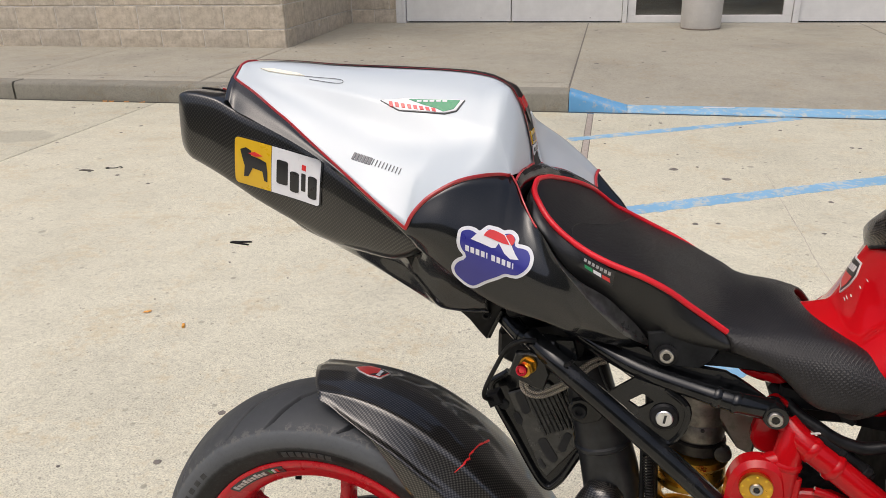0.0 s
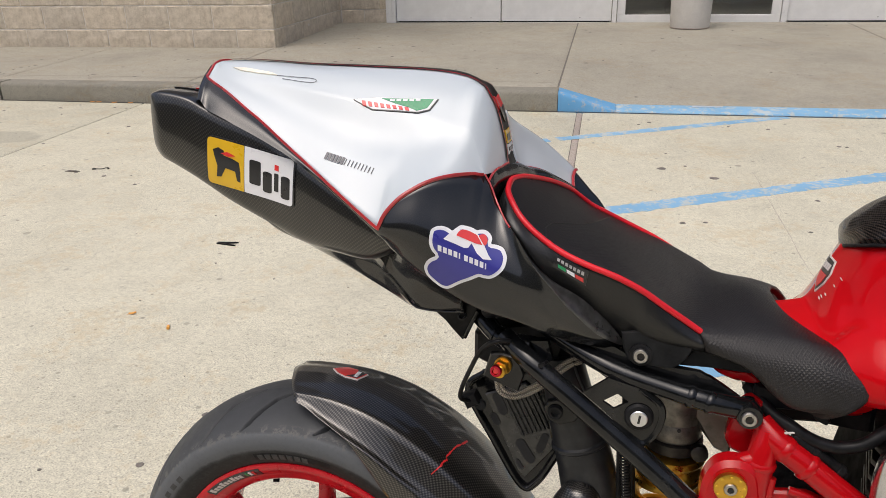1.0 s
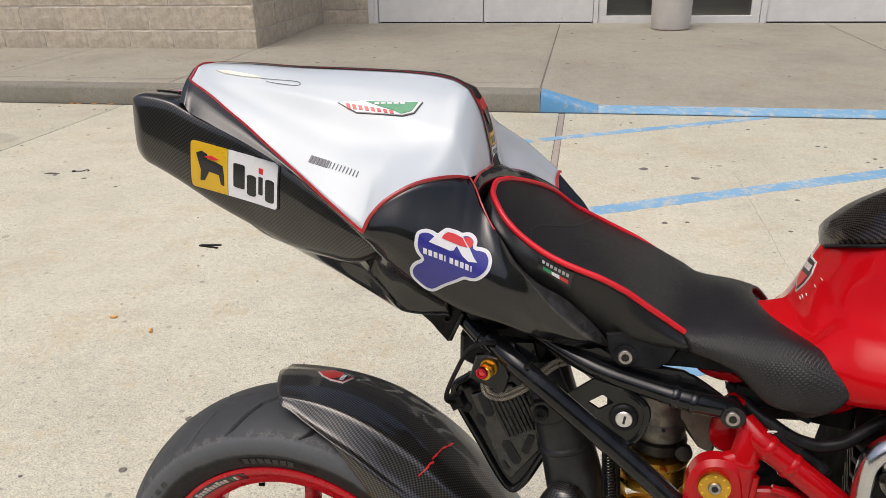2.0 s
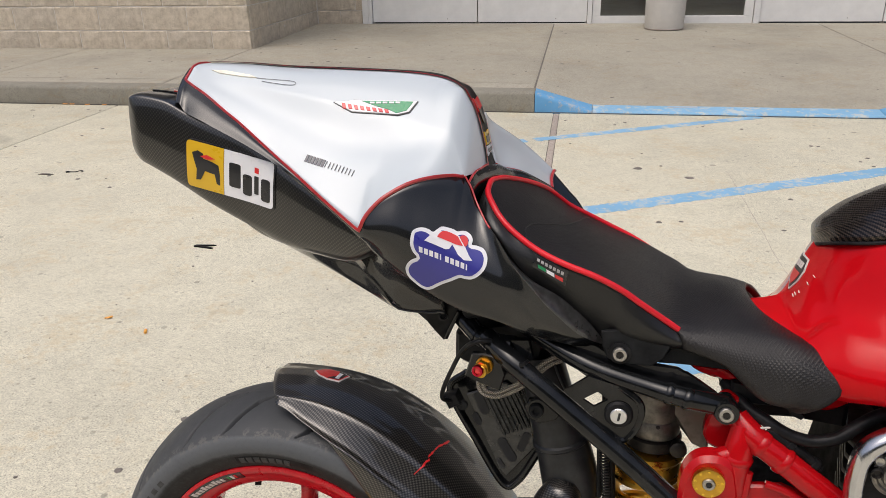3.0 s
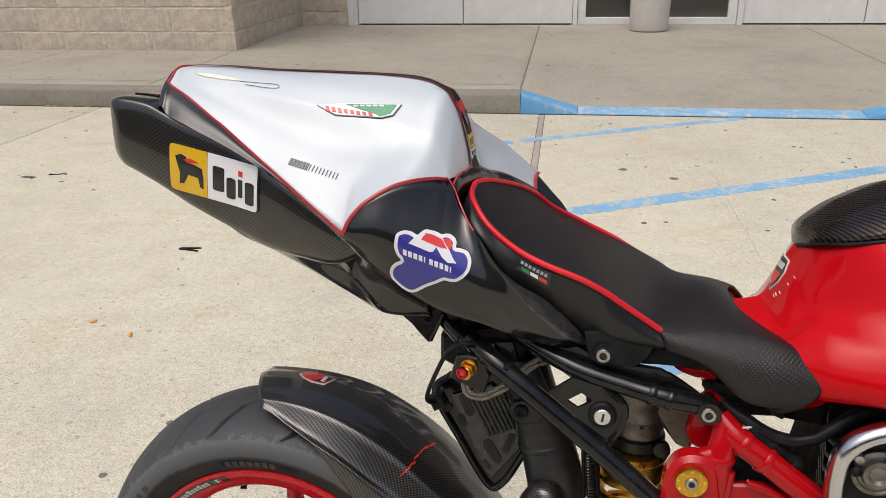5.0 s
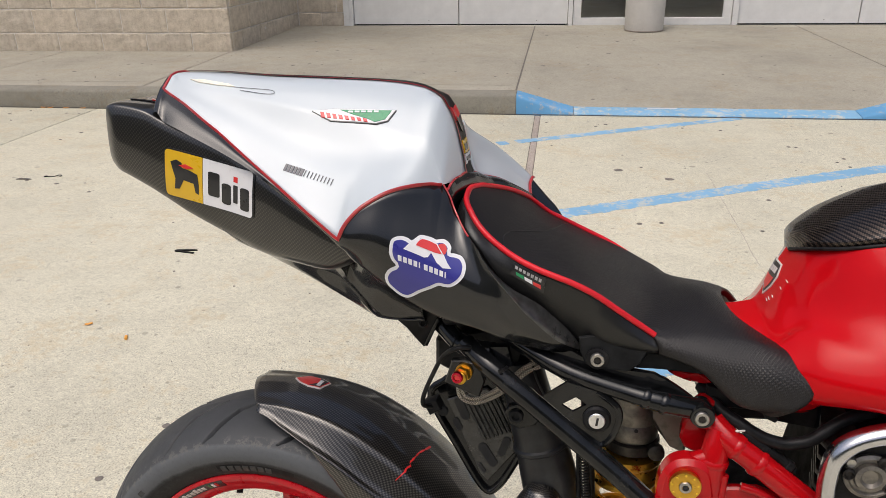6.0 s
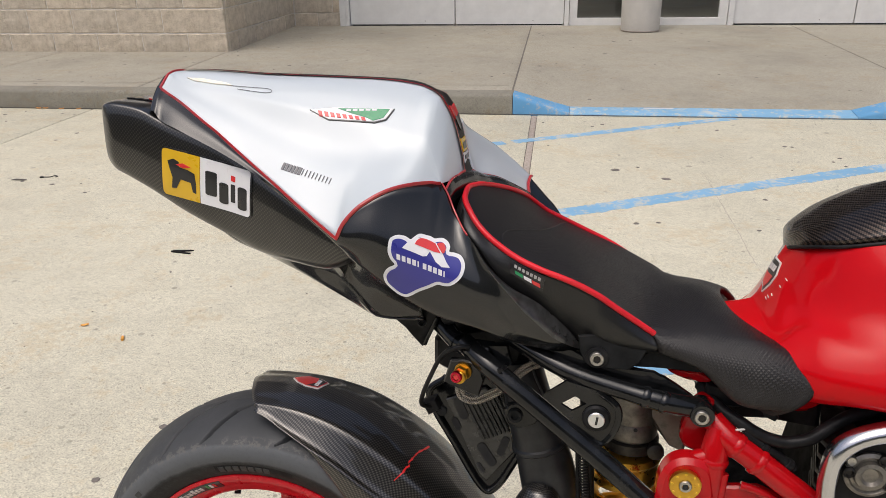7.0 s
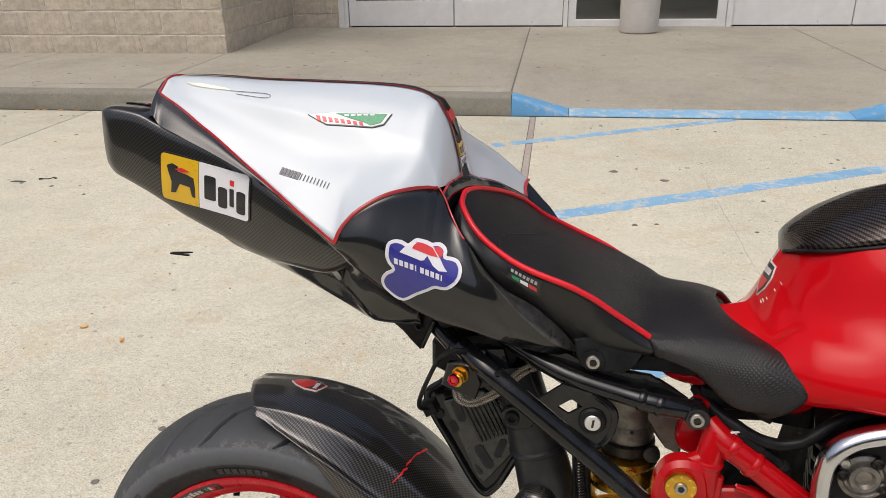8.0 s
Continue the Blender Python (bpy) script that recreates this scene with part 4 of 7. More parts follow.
crack = [(0.256, -0.004), (0.251, 0.010), (0.245, 0.024), (0.2425, 0.034), (0.240, 0.048), (0.2385, 0.056), (0.2415, 0.060), (0.2385, 0.067), (0.2385, 0.074), (0.2365, 0.082)]
geo = Geo()
rows = []
for p in catmull([(x, y, 0) for x, y in crack], 5):
    w = 0.0005 + 0.0013 * rngc.random()
    rows.append([on_hug(p.x - w, p.y - w * 0.4, 0.0012), on_hug(p.x + w, p.y + w * 0.4, 0.0012)])
geo.grid(rows)
part("crack", geo, M_SRED, hug, "ragged red crack")

# ---- tail cowl ----
T_RIDGE = smooth_table([(-0.128, 1.057), (-0.120, 1.0725), (-0.112, 1.079), (-0.049, 1.0800), (0.017, 1.0768), (0.096, 1.0755), (0.173, 1.0735), (0.205, 1.0715), (0.2275, 1.0675), (0.2435, 1.0605), (0.253, 1.0515), (0.2605, 1.041), (0.267, 1.029), (0.2725, 1.014), (0.279, 0.990), (0.284, 0.970), (0.290, 0.955), (0.299, 0.946)])
T_CREASE = smooth_table([(-0.128, 0.018, 1.055), (-0.112, 0.026, 1.0755), (-0.100, 0.029, 1.0695), (-0.0744, 0.034, 1.0625), (0.0018, 0.045, 1.0512), (0.0744, 0.055, 1.0415), (0.1205, 0.060, 1.0330), (0.1955, 0.070, 1.0196), (0.232, 0.0735, 1.0140), (0.2475, 0.0755, 1.0105), (0.2545, 0.080, 1.0000), (0.2623, 0.0875, 0.9815), (0.2705, 0.094, 0.9618), (0.2745, 0.082, 0.9600), (0.279, 0.064, 0.9592), (0.283, 0.044, 0.9590), (0.2865, 0.028, 0.9580), (0.2885, 0.020, 0.9565)])
T_RED = smooth_table([(-0.128, 0.036, 1.048), (-0.1152, 0.042, 1.0690), (-0.1128, 0.0465, 1.0612), (-0.1045, 0.0505, 1.0560), (-0.0776, 0.060, 1.0428), (-0.0393, 0.076, 1.0212), (-0.021, 0.083, 1.0113), (0.0242, 0.102, 0.9833), (0.0685, 0.122, 0.9574), (0.1116, 0.143, 0.9324), (0.1517, 0.160, 0.9090), (0.1620, 0.165, 0.9040)])
T_ARC = smooth_table([(0.1620, 0.165, 0.9040), (0.1687, 0.165, 0.9193), (0.1799, 0.161, 0.9341), (0.1919, 0.156, 0.9448), (0.2149, 0.143, 0.9576), (0.2374, 0.127, 0.9627), (0.2596, 0.107, 0.9626), (0.2710, 0.095, 0.9600), (0.2885, 0.021, 0.9555)])
T_LOW = smooth_table([(-0.128, 0.070, 1.046), (-0.113, 0.079, 1.0340), (-0.1071, 0.081, 1.0265), (-0.1005, 0.084, 1.0215), (-0.0888, 0.088, 1.0185), (-0.0616, 0.093, 1.0100), (-0.0159, 0.102, 0.9925), (0.009, 0.108, 0.9822), (0.034, 0.1145, 0.9710), (0.0663, 0.123, 0.9517), (0.1065, 0.135, 0.9250), (0.1386, 0.146, 0.9050), (0.176, 0.150, 0.8745), (0.214, 0.150, 0.8480), (0.247, 0.149, 0.8270), (0.2786, 0.147, 0.8115), (0.3252, 0.146, 0.8000), (0.3472, 0.142, 0.7896), (0.3712, 0.136, 0.7802), (0.3974, 0.128, 0.7731), (0.4194, 0.120, 0.7679), (0.4325, 0.116, 0.7690), (0.4425, 0.1135, 0.7730)])
T_SEAM = smooth_table([(0.2710, 0.095, 0.960), (0.2799, 0.100, 0.9473), (0.2884, 0.108, 0.9312), (0.3046, 0.130, 0.9118), (0.3196, 0.145, 0.9000), (0.3365, 0.155, 0.8765), (0.352, 0.158, 0.8593), (0.3652, 0.158, 0.8456), (0.3781, 0.155, 0.8307), (0.3889, 0.152, 0.8201), (0.4008, 0.146, 0.8071), (0.4127, 0.139, 0.7947), (0.4258, 0.130, 0.7849), (0.4378, 0.119, 0.7764), (0.4425, 0.1145, 0.7738)])


T_SOFT = smooth_table([(0.0685, 0.122, 0.9574), (0.1116, 0.142, 0.9345), (0.140, 0.149, 0.9290), (0.170, 0.150, 0.9335), (0.200, 0.146, 0.9470), (0.2374, 0.127, 0.9627), (0.2710, 0.095, 0.9600)])
T_BELLY = smooth_table([(0.170, 0.1640, 0.899), (0.185, 0.1695, 0.904), (0.205, 0.1685, 0.904), (0.230, 0.1630, 0.900), (0.250, 0.1580, 0.894), (0.270, 0.1545, 0.885), (0.290, 0.1545, 0.872), (0.310, 0.1575, 0.858), (0.335, 0.1600, 0.840), (0.365, 0.1550, 0.813), (0.400, 0.1415, 0.789), (0.4258, 0.1265, 0.7775), (0.4425, 0.1145, 0.7733)])


def white_edge(u):
    return T_RED(u) if u <= 0.162 else T_ARC(u)


def upper_ring(u, n=7):
    """From the ridge over the crease down to the white's edge: (v, w) pairs."""
    (r,), c, e = T_RIDGE(u), T_CREASE(u), white_edge(u)
    lift = float(np.interp(u, [0.232, 0.250, 0.262, 0.272, 0.285], [0.006, 0.001, -0.005, -0.005, -0.003]))
    a = (c[0] * 0.5, (r + c[1]) / 2 + lift * min(1.0, max(0.2, (r - c[1]) / 0.02)))
    # the front of the hump is flat as wide as the black stripe
    k = min(1.0, max(0.0, (u - 0.225) / 0.028))
    a = (a[0] + (0.0285 - a[0]) * k, a[1] + (r - 0.0012 - a[1]) * k)
    if u > 0.2708:
        # below the end of the arc only the front face is left
        top = catmull([(0, r, 0), (min(a[0], c[0] * 0.6), a[1] if c[0] > 0.045 else (r + c[1]) / 2, 0), (*c, 0)], n)
        return [(p.x, p.y) for p in top] + [(c[0] + 0.00003 * j, c[1] - 0.00003 * j) for j in range(1, 3 * n + 1)]
    # a firm crease, a steep face below it that swings out again towards the edge
    f = T_SOFT(u) if u > 0.0685 else e
    dv, dw = f[0] - c[0], f[1] - c[1]
    near = min(1.0, max(0.0, (u + 0.09) / 0.06)) * min(1.0, max(0.0, (0.262 - u) / 0.05))
    b1 = (c[0] + dv * (0.333 - 0.060 * near), c[1] + dw * (0.333 + 0.015 * near))
    b2 = (c[0] + dv * (0.667 - 0.012 * near), c[1] + dw * (0.667 - 0.004 * near))
    top = catmull([(0, r, 0), (*a, 0), (*c, 0)], n)
    side = catmull([(*c, 0), (*b1, 0), (*b2, 0), (*e, 0)], n)
    return [(p.x, p.y) for p in top] + [(p.x, p.y) for p in side[1:]]


def flank_ring(u, n=7):
    """From the white's edge, or the seat's edge in front, to the black panel's foot."""
    e = white_edge(u) if u <= 0.271 else T_SEAM(u)
    l = T_LOW(u)
    h = max(0.0, e[1] - l[1])
    out = 0.008 + 0.010 * min(1.0, max(0.0, (u - 0.1) / 0.1))
    rear = min(1.0, max(0.0, (0.08 - u) / 0.06))
    m = ((e[0] + l[0]) / 2 + min(out, h * (0.24 - 0.18 * rear)), (e[1] + l[1]) / 2 + 0.002 * rear)
    if u > 0.170:
        # the fullest line of the flank
        k = min(1.0, (u - 0.170) / 0.02)
        b = T_BELLY(u)
        m = (m[0] + (b[0] - m[0]) * k, m[1] + (b[1] - m[1]) * k)
    return [(p.x, p.y) for p in catmull([(*e, 0), (*m, 0), (*l, 0)], n)]


def lower_ring(u, n=7):
    """The flank's section, evened out along the bike away from its upper edge."""
    ring = flank_ring(u, n)
    if not 0.205 < u < 0.345:
        return ring
    k = min(1.0, (u - 0.205) / 0.02, (0.345 - u) / 0.02)
    rings = [flank_ring(u + 0.011 * d, n) for d in (-3, -2, -1, 0, 1, 2, 3)]
    out = []
    for j, (v, w) in enumerate(ring):
        m = k * min(1.0, j / (0.25 * len(ring))) * (1.0 if j < len(ring) - 1 else 0.0)
        out.append((v + (sum(r[j][0] for r in rings) / 7 - v) * m, w + (sum(r[j][1] for r in rings) / 7 - w) * m))
    return out


US_TOP = list(np.linspace(-0.113, -0.10, 5)) + list(np.linspace(-0.09, 0.15, 25)) + list(np.linspace(0.155, 0.2475, 24)) + list(np.linspace(0.250, 0.2706, 16)) + list(np.linspace(0.2712, 0.2884, 20))
US_LOW = list(np.linspace(-0.113, -0.10, 5)) + list(np.linspace(-0.09, 0.15, 25)) + list(np.linspace(0.155, 0.2709, 24)) + list(np.linspace(0.2725, 0.442, 40))


def cowl_white():
    geo = Geo()
    rows = []
    for u in US_TOP:
        ring = upper_ring(u)
        rows.append([P(u, -v, w) for v, w in reversed(ring[1:])] + [P(u, v, w) for v, w in ring])
    geo.grid(rows)
    return geo


def rake(u, v):
    """The cowl's rear end leans forward towards its foot."""
    return u + 0.0075 * max(0.0, (v - 0.0465) / 0.0335) * min(1.0, max(0.0, (-0.055 - u) / 0.055))


cowl = part("tail_cowl", cowl_white(), M_WHITE, bike, "glossy white tail cowl with red pinstripes and stickers", solid=0.003, sharp=60)
for s in (1, -1):
    rows = []
    for u in US_LOW:
        ring = lower_ring(u)
        l = ring[-1]
        first = ring[0]
        lip = [P(u, s * (first[0] - 0.05), first[1] - 0.035), P(u, s * (first[0] - 0.012), first[1] - 0.012)] if u > 0.2709 else []
        start = lip or [P(u, s * first[0], first[1])] * 2
        rows.append(start + [P(rake(u, v), s * v, w) for v, w in ring] + [P(rake(u, l[0]), s * (l[0] - 0.0035), l[1] + float(np.interp(u, [0.36, 0.40], [-0.0022, 0.0012]))), P(rake(u, l[0]), s * (l[0] - 0.020), l[1] + 0.001), P(rake(u, l[0]), s * l[0] * 0.5, l[1] + 0.008)])
    part("black_panel", Geo().grid(rows), M_BLACK, cowl, "glossy black side panel", solid=0.002, sharp=60)


# rounded black rear end of the cowl
full = upper_ring(-0.113) + lower_ring(-0.113)[1:]
loop = [P(rake(-0.113, v), v, w) for v, w in full] + [P(rake(-0.113, v), -v, w) for v, w in reversed(full[1:])]
mid = P(-0.113, 0, 1.040)
rows = [[mid.lerp(p, k) + Vector((d, 0, 0)) for p in loop] for k, d in ((1.0, 0.0), (0.993, -0.0030), (0.970, -0.0056), (0.93, -0.0072), (0.70, -0.0085), (0.3, -0.009), (0.001, -0.009))]
part("cowl_end", Geo().grid(rows, close_j=True), M_BLACK, cowl, "glossy black rear end", sharp=70)
up_ring = upper_ring(-0.112)
part("pinstripe", tube([P(-0.112, -v, w + 0.0006) for v, w in reversed(up_ring[1:])] + [P(-0.112, v, w + 0.0006) for v, w in up_ring], 0.0018, 8, 1, smooth=False), M_PIN, cowl)


def on_cowl(u, w, lift, s=1):
    """Right flank of the cowl at a place (u, w)."""
    ring = upper_ring(u) if u <= 0.2708 else []
    ring = list(ring) + lower_ring(u)
    ws, vs = [p[1] for p in ring][::-1], [p[0] for p in ring][::-1]
    v = float(np.interp(w, ws, vs))
    e = 0.004
    dw = (float(np.interp(w + e, ws, vs)) - float(np.interp(w - e, ws, vs))) / (2 * e)
    nrm = Vector((0.0, 1.0, -dw)).normalized()
    return P(u, s * (v + nrm.y * lift), w + nrm.z * lift)


def edge_strip(us, edge, half, s):
    """The red line where white meets black."""
    rows = []
    for u in us:
        v, w = edge(u)
        o = Vector((0, -s * 0.0016, 0.0008))
        rows.append([P(u - half * 0.6, s * v, w - half) + o * 0.2, P(u - half * 0.3, s * v, w - half * 0.6) + o, P(u + half * 0.3, s * v, w + half * 0.6) + o, P(u + half * 0.6, s * v, w + half) + o * 0.2])
    return Geo().grid(rows)


for s in (1, -1):
    part("pinstripe", edge_strip(np.linspace(-0.1125, 0.1625, 70), lambda u: T_RED(u), 0.0018, s), M_PIN, cowl)
    rows = []
    for u in np.linspace(0.1615, 0.2705, 40):
        v, w = T_ARC(u)
        d = (T_ARC(u + 0.002) - T_ARC(u - 0.002)) if u < 0.268 else np.array((-0.002, -0.0004))
        tan = Vector((0.004, d[1])).normalized()
        n = Vector((-tan.y, tan.x)) * 0.0022
        rows.append([P(u - n.x, s * (v + 0.0012), w - n.y), P(u, s * (v + 0.0022), w), P(u + n.x, s * (v + 0.0012), w + n.y)])
    part("pinstripe", Geo().grid(rows), M_PIN, cowl)


# the black stripe with red borders that runs along the ridge and down the front of the hump
def ridge_at(u, v, lift):
    ring = upper_ring(u)
    w = float(np.interp(abs(v), [p[0] for p in ring[:15]], [p[1] for p in ring[:15]]))
    slope = (T_RIDGE(min(u + 0.002, 0.297))[0] - T_RIDGE(max(u - 0.002, -0.128))[0]) / 0.004
    n = Vector((-slope, 0, 1)).normalized()
    return P(u, v, w) + n * lift


def ridge_strip(a, b, lift, us):
    rows = []
    for u in us:
        flare = 1.0 + 0.55 * max(0.0, (u - 0.2825) / 0.006) ** 2
        flare *= float(np.interp(u, [0.10, 0.16, 0.235, 0.258], [0.45, 0.36, 0.62, 2.1]))
        lo, hi = a * flare, b * flare
        rows.append([ridge_at(u, lo + (hi - lo) * j / 10, lift) for j in range(11)])
    return Geo().grid(rows)


US_R = list(np.linspace(-0.10, 0.24, 30)) + list(np.linspace(0.245, 0.2885, 26))
part("ridge_stripe", ridge_strip(-0.010, 0.010, 0.0018, US_R), M_STRAP, cowl, "black stripe down the ridge")
part("pinstripe", ridge_strip(0.0094, 0.0112, 0.0024, US_R), M_PIN, cowl)
part("pinstripe", ridge_strip(-0.0112, -0.0094, 0.0024, US_R), M_PIN, cowl)


def on_strap(a, b, lift):
    return ridge_at(a, b, lift + 0.0022)


decal("strap_shield", [(0.2620, -0.015), (0.2620, 0.015), (0.2690, 0.015), (0.2735, 0.0), (0.2690, -0.015)], on_strap, M_SRED, cowl, "red shield sticker")
decal("strap_shield_foot", [(0.2680, -0.014), (0.2680, 0.014), (0.2710, 0.011), (0.2738, 0.0), (0.2710, -0.011)], lambda a, b, l: on_strap(a, b, l + 0.0005), M_SBLK, cowl)
decal("strap_label", [(0.2766, -0.014), (0.2766, 0.014), (0.2805, 0.014), (0.2805, -0.014)], on_strap, M_SYEL, cowl, "small yellow label")
decal("strap_label", [(0.2808, -0.014), (0.2808, 0.014), (0.2828, 0.014), (0.2828, -0.014)], on_strap, M_SWHITE, cowl, "small white label")
decal("strap_mark", [(0.2778, -0.011), (0.2778, 0.008), (0.2798, 0.011), (0.2798, -0.008)], lambda a, b, l: on_strap(a, b, l + 0.0006), M_SBLK, cowl)
decal("strap_mark", [(0.2816, -0.012), (0.2816, 0.012), (0.2827, 0.012), (0.2827, -0.012)], lambda a, b, l: on_strap(a, b, l + 0.0006), M_SBLK, cowl)

# far shoulder of the cowl beside the seat
COLLAR_O = [(0.2765, 0.095, 0.9520), (0.2775, 0.086, 0.9560), (0.279, 0.074, 0.9590), (0.2802, 0.062, 0.9600), (0.2827, 0.045, 0.9600), (0.2855, 0.030, 0.9610), (0.2890, 0.014, 0.9600), (0.2905, 0.000, 0.9585), (0.2925, -0.015, 0.9545), (0.2993, -0.030, 0.9480), (0.319, -0.055, 0.9395), (0.3394, -0.085, 0.9235), (0.3574, -0.112, 0.9075)]
COLLAR_I = [(0.2810, 0.093, 0.9440), (0.2830, 0.085, 0.9475), (0.2850, 0.074, 0.9500), (0.2880, 0.060, 0.9515), (0.2910, 0.045, 0.9520), (0.2950, 0.028, 0.9525), (0.2990, 0.014, 0.9520), (0.3030, 0.000, 0.9505), (0.3090, -0.015, 0.9475), (0.3150, -0.030, 0.9425), (0.3300, -0.055, 0.9340), (0.3470, -0.085, 0.9190), (0.3610, -0.110, 0.9050)]
INNER = catmull(PP(COLLAR_O[8:]), 6)
OUTER = catmull(PP([(0.272, -0.033, 1.022), (0.278, -0.062, 1.006), (0.308, -0.112, 0.976), (0.334, -0.136, 0.950), (0.3575, -0.150, 0.925)]), 6)
SKIRT = catmull(PP([(0.262, -0.110, 0.968), (0.278, -0.125, 0.955), (0.312, -0.150, 0.930), (0.336, -0.165, 0.905), (0.355, -0.172, 0.885)]), 6)
rows = []
for a, b, c in zip(INNER, OUTER, SKIRT):
    m = a.lerp(b, 0.5) + Vector((-0.003, 0.002, 0.002))
    rows.append(catmull([a, m, b, c], 5))
part("far_shoulder", Geo().grid(rows), M_WHITE, cowl, solid=0.003, sharp=70)
part("pinstripe", tube([p + Vector((0.0005, 0, 0.0008)) for p in rows[-1][:11]][::2], 0.0022, 8, 3), M_PIN, cowl)
IN2 = catmull(PP([(0.352, -0.130, 0.908), (0.375, -0.138, 0.884), (0.400, -0.138, 0.858), (0.445, -0.120, 0.800)]), 5)
OUT2 = catmull(PP([(0.355, -0.150, 0.925), (0.380, -0.160, 0.895), (0.400, -0.160, 0.872), (0.448, -0.130, 0.805)]), 5)
SK2 = catmull(PP([(0.356, -0.172, 0.884), (0.382, -0.172, 0.860), (0.402, -0.168, 0.835), (0.448, -0.134, 0.780)]), 5)
part("black_panel", Geo().grid([catmull([a, b, c], 5) for a, b, c in zip(IN2, OUT2, SK2)]), M_BLACK, cowl, solid=0.003, sharp=70)
# dark rim of the cowl round the back of the seat
outer_l, inner_l = catmull(PP(COLLAR_O), 6), catmull(PP(COLLAR_I), 6)
rows = [[a, a.lerp(b, 0.3) + Vector((0, 0, 0.003)), a.lerp(b, 0.7) + Vector((0, 0, 0.002)), b, b - Vector((-0.002, 0, 0.012))] for a, b in zip(outer_l, inner_l)]
part("cowl_collar", Geo().grid(rows), M_BLACK, cowl, "glossy black collar behind the seat", solid=0.002, sharp=70)
for run in (outer_l[:33], outer_l[47:]):
    part("pinstripe", tube([p + Vector((0, 0, 0.0012)) for p in run[::2]], 0.0015, 8, 3), M_PIN, cowl)
# bevelled shoulder of the panel beside the seat, widening into a pointed tip
BEVEL = PP([(0.3046, 0.1285, 0.9120), (0.319, 0.1425, 0.899), (0.3316, 0.145, 0.8802), (0.3431, 0.144, 0.8673), (0.3563, 0.1415, 0.8554), (0.367, 0.138, 0.8468), (0.3812, 0.135, 0.8388), (0.3955, 0.131, 0.829), (0.4086, 0.125, 0.8161), (0.4176, 0.121, 0.807), (0.4291, 0.1160, 0.7940), (0.4388, 0.1135, 0.7815), (0.443, 0.1138, 0.775)])
CREST = [P(u, *T_SEAM(u)) for u in (0.3046, 0.3190, 0.3290, 0.3400, 0.352, 0.3652, 0.3781, 0.3889, 0.4008, 0.4127, 0.4258, 0.4378, 0.4424)]
rows = []
for a, b in zip(catmull(BEVEL, 4), catmull(CREST, 4)):
    out = Vector((0.0, -0.0016, 0.0010)) * min(1.0, (a - b).length / 0.012)
    rows.append([a + Vector((0.0, 0.040, -0.008)), a + Vector((0.0, 0.008, -0.004)), a + Vector((0.0, 0.0012, -0.0016)), a, a.lerp(b, 0.35) + out, a.lerp(b, 0.75) + out, b + Vector((0.0, -0.0004, 0.0)), b + Vector((0.0, 0.0004, -0.003))])
part("panel_bevel", Geo().grid(rows), M_SHEEN_EDGE, cowl, "scuffed bevelled edge of the black panel, sky sheen in its colour", sharp=50)
part("pinstripe", tube([P(u, T_SEAM(u)[0] + 0.001, T_SEAM(u)[1] + 0.001) for u in np.linspace(0.2715, 0.309, 14)], 0.0011, 8, 2), M_PIN, cowl)

# lettering and stickers on the cowl
W_DIR = Vector((0.9780, -0.2080))
for k in range(15):
    bold = k < 6
    o = Vector((0.0770, 0.9752)) + W_DIR * (k * 0.0045 if bold else 0.0275 + (k - 6) * 0.0047)
    up = Vector((0.0011, 0.0036)) * (1.0 if bold else 0.86)
    wide = W_DIR * (0.0033 if bold else 0.0009)
    decal("letter_bar", [o - up, o - up + wide, o + up + wide, o + up], on_cowl, M_SGREY, cowl)


def cowl_top(a, b, lift):
    """Top face: a is u, b is v."""
    ring = upper_ring(a)
    w = float(np.interp(b, [p[0] for p in ring], [p[1] for p in ring]))
    return P(a, b + lift * 0.5, w + lift + 0.0005)


def top_patch(pts):
    """Outline of a place on the sticker: x from its tail to its head, y from the upper to the lower edge, both 0..1."""
    out = []
    for x, y in pts:
        out.append((0.0954 + 0.1073 * x + 0.0049 * y, 0.0562 - 0.0075 * x + 0.0168 * y))
    return out


SHIELD_TOP = [(0.0, 0.10), (0.27, -0.10), (1.0, 0.02), (0.90, 0.74), (0.76, 0.94), (0.62, 0.88), (0.22, 0.60)]
decal("top_sticker", top_patch(SHIELD_TOP), cowl_top, M_SBLK, cowl, "green and red shield sticker with white bars")
up_by = lambda e: (lambda a, b, l: cowl_top(a, b, l + e))
decal("sticker_field", top_patch([((x - 0.55) * 0.972 + 0.55, (y - 0.38) * 0.92 + 0.38) for x, y in SHIELD_TOP]), up_by(0.0006), M_SWHITE, cowl)
decal("sticker_field", top_patch([(0.34, 0.03), (0.945, 0.10), (0.865, 0.66), (0.745, 0.84), (0.66, 0.62), (0.50, 0.36)]), up_by(0.0012), M_SGRN, cowl)
for k in range(8):
    x = 0.10 + 0.072 * k
    y = 0.20 + 0.058 * k
    decal("sticker_bar", top_patch([(x, y), (x + 0.046, y + 0.035), (x + 0.058, y + 0.245), (x + 0.014, y + 0.21)]), up_by(0.0014), M_SRED, cowl)
for k in range(5):
    x = 0.44 + 0.075 * k
    decal("sticker_bar", top_patch([(x, 0.13), (x + 0.055, 0.14), (x + 0.050, 0.24), (x - 0.004, 0.23)]), up_by(0.0018), M_SWHITE, cowl)
decal("worn_sticker", [(-0.0852, 0.0250), (-0.0663, 0.0252), (-0.0282, 0.0297), (-0.0174, 0.0328), (-0.0433, 0.0315), (-0.0727, 0.0285)], cowl_top, M_FADED, cowl, "faded yellow sticker")
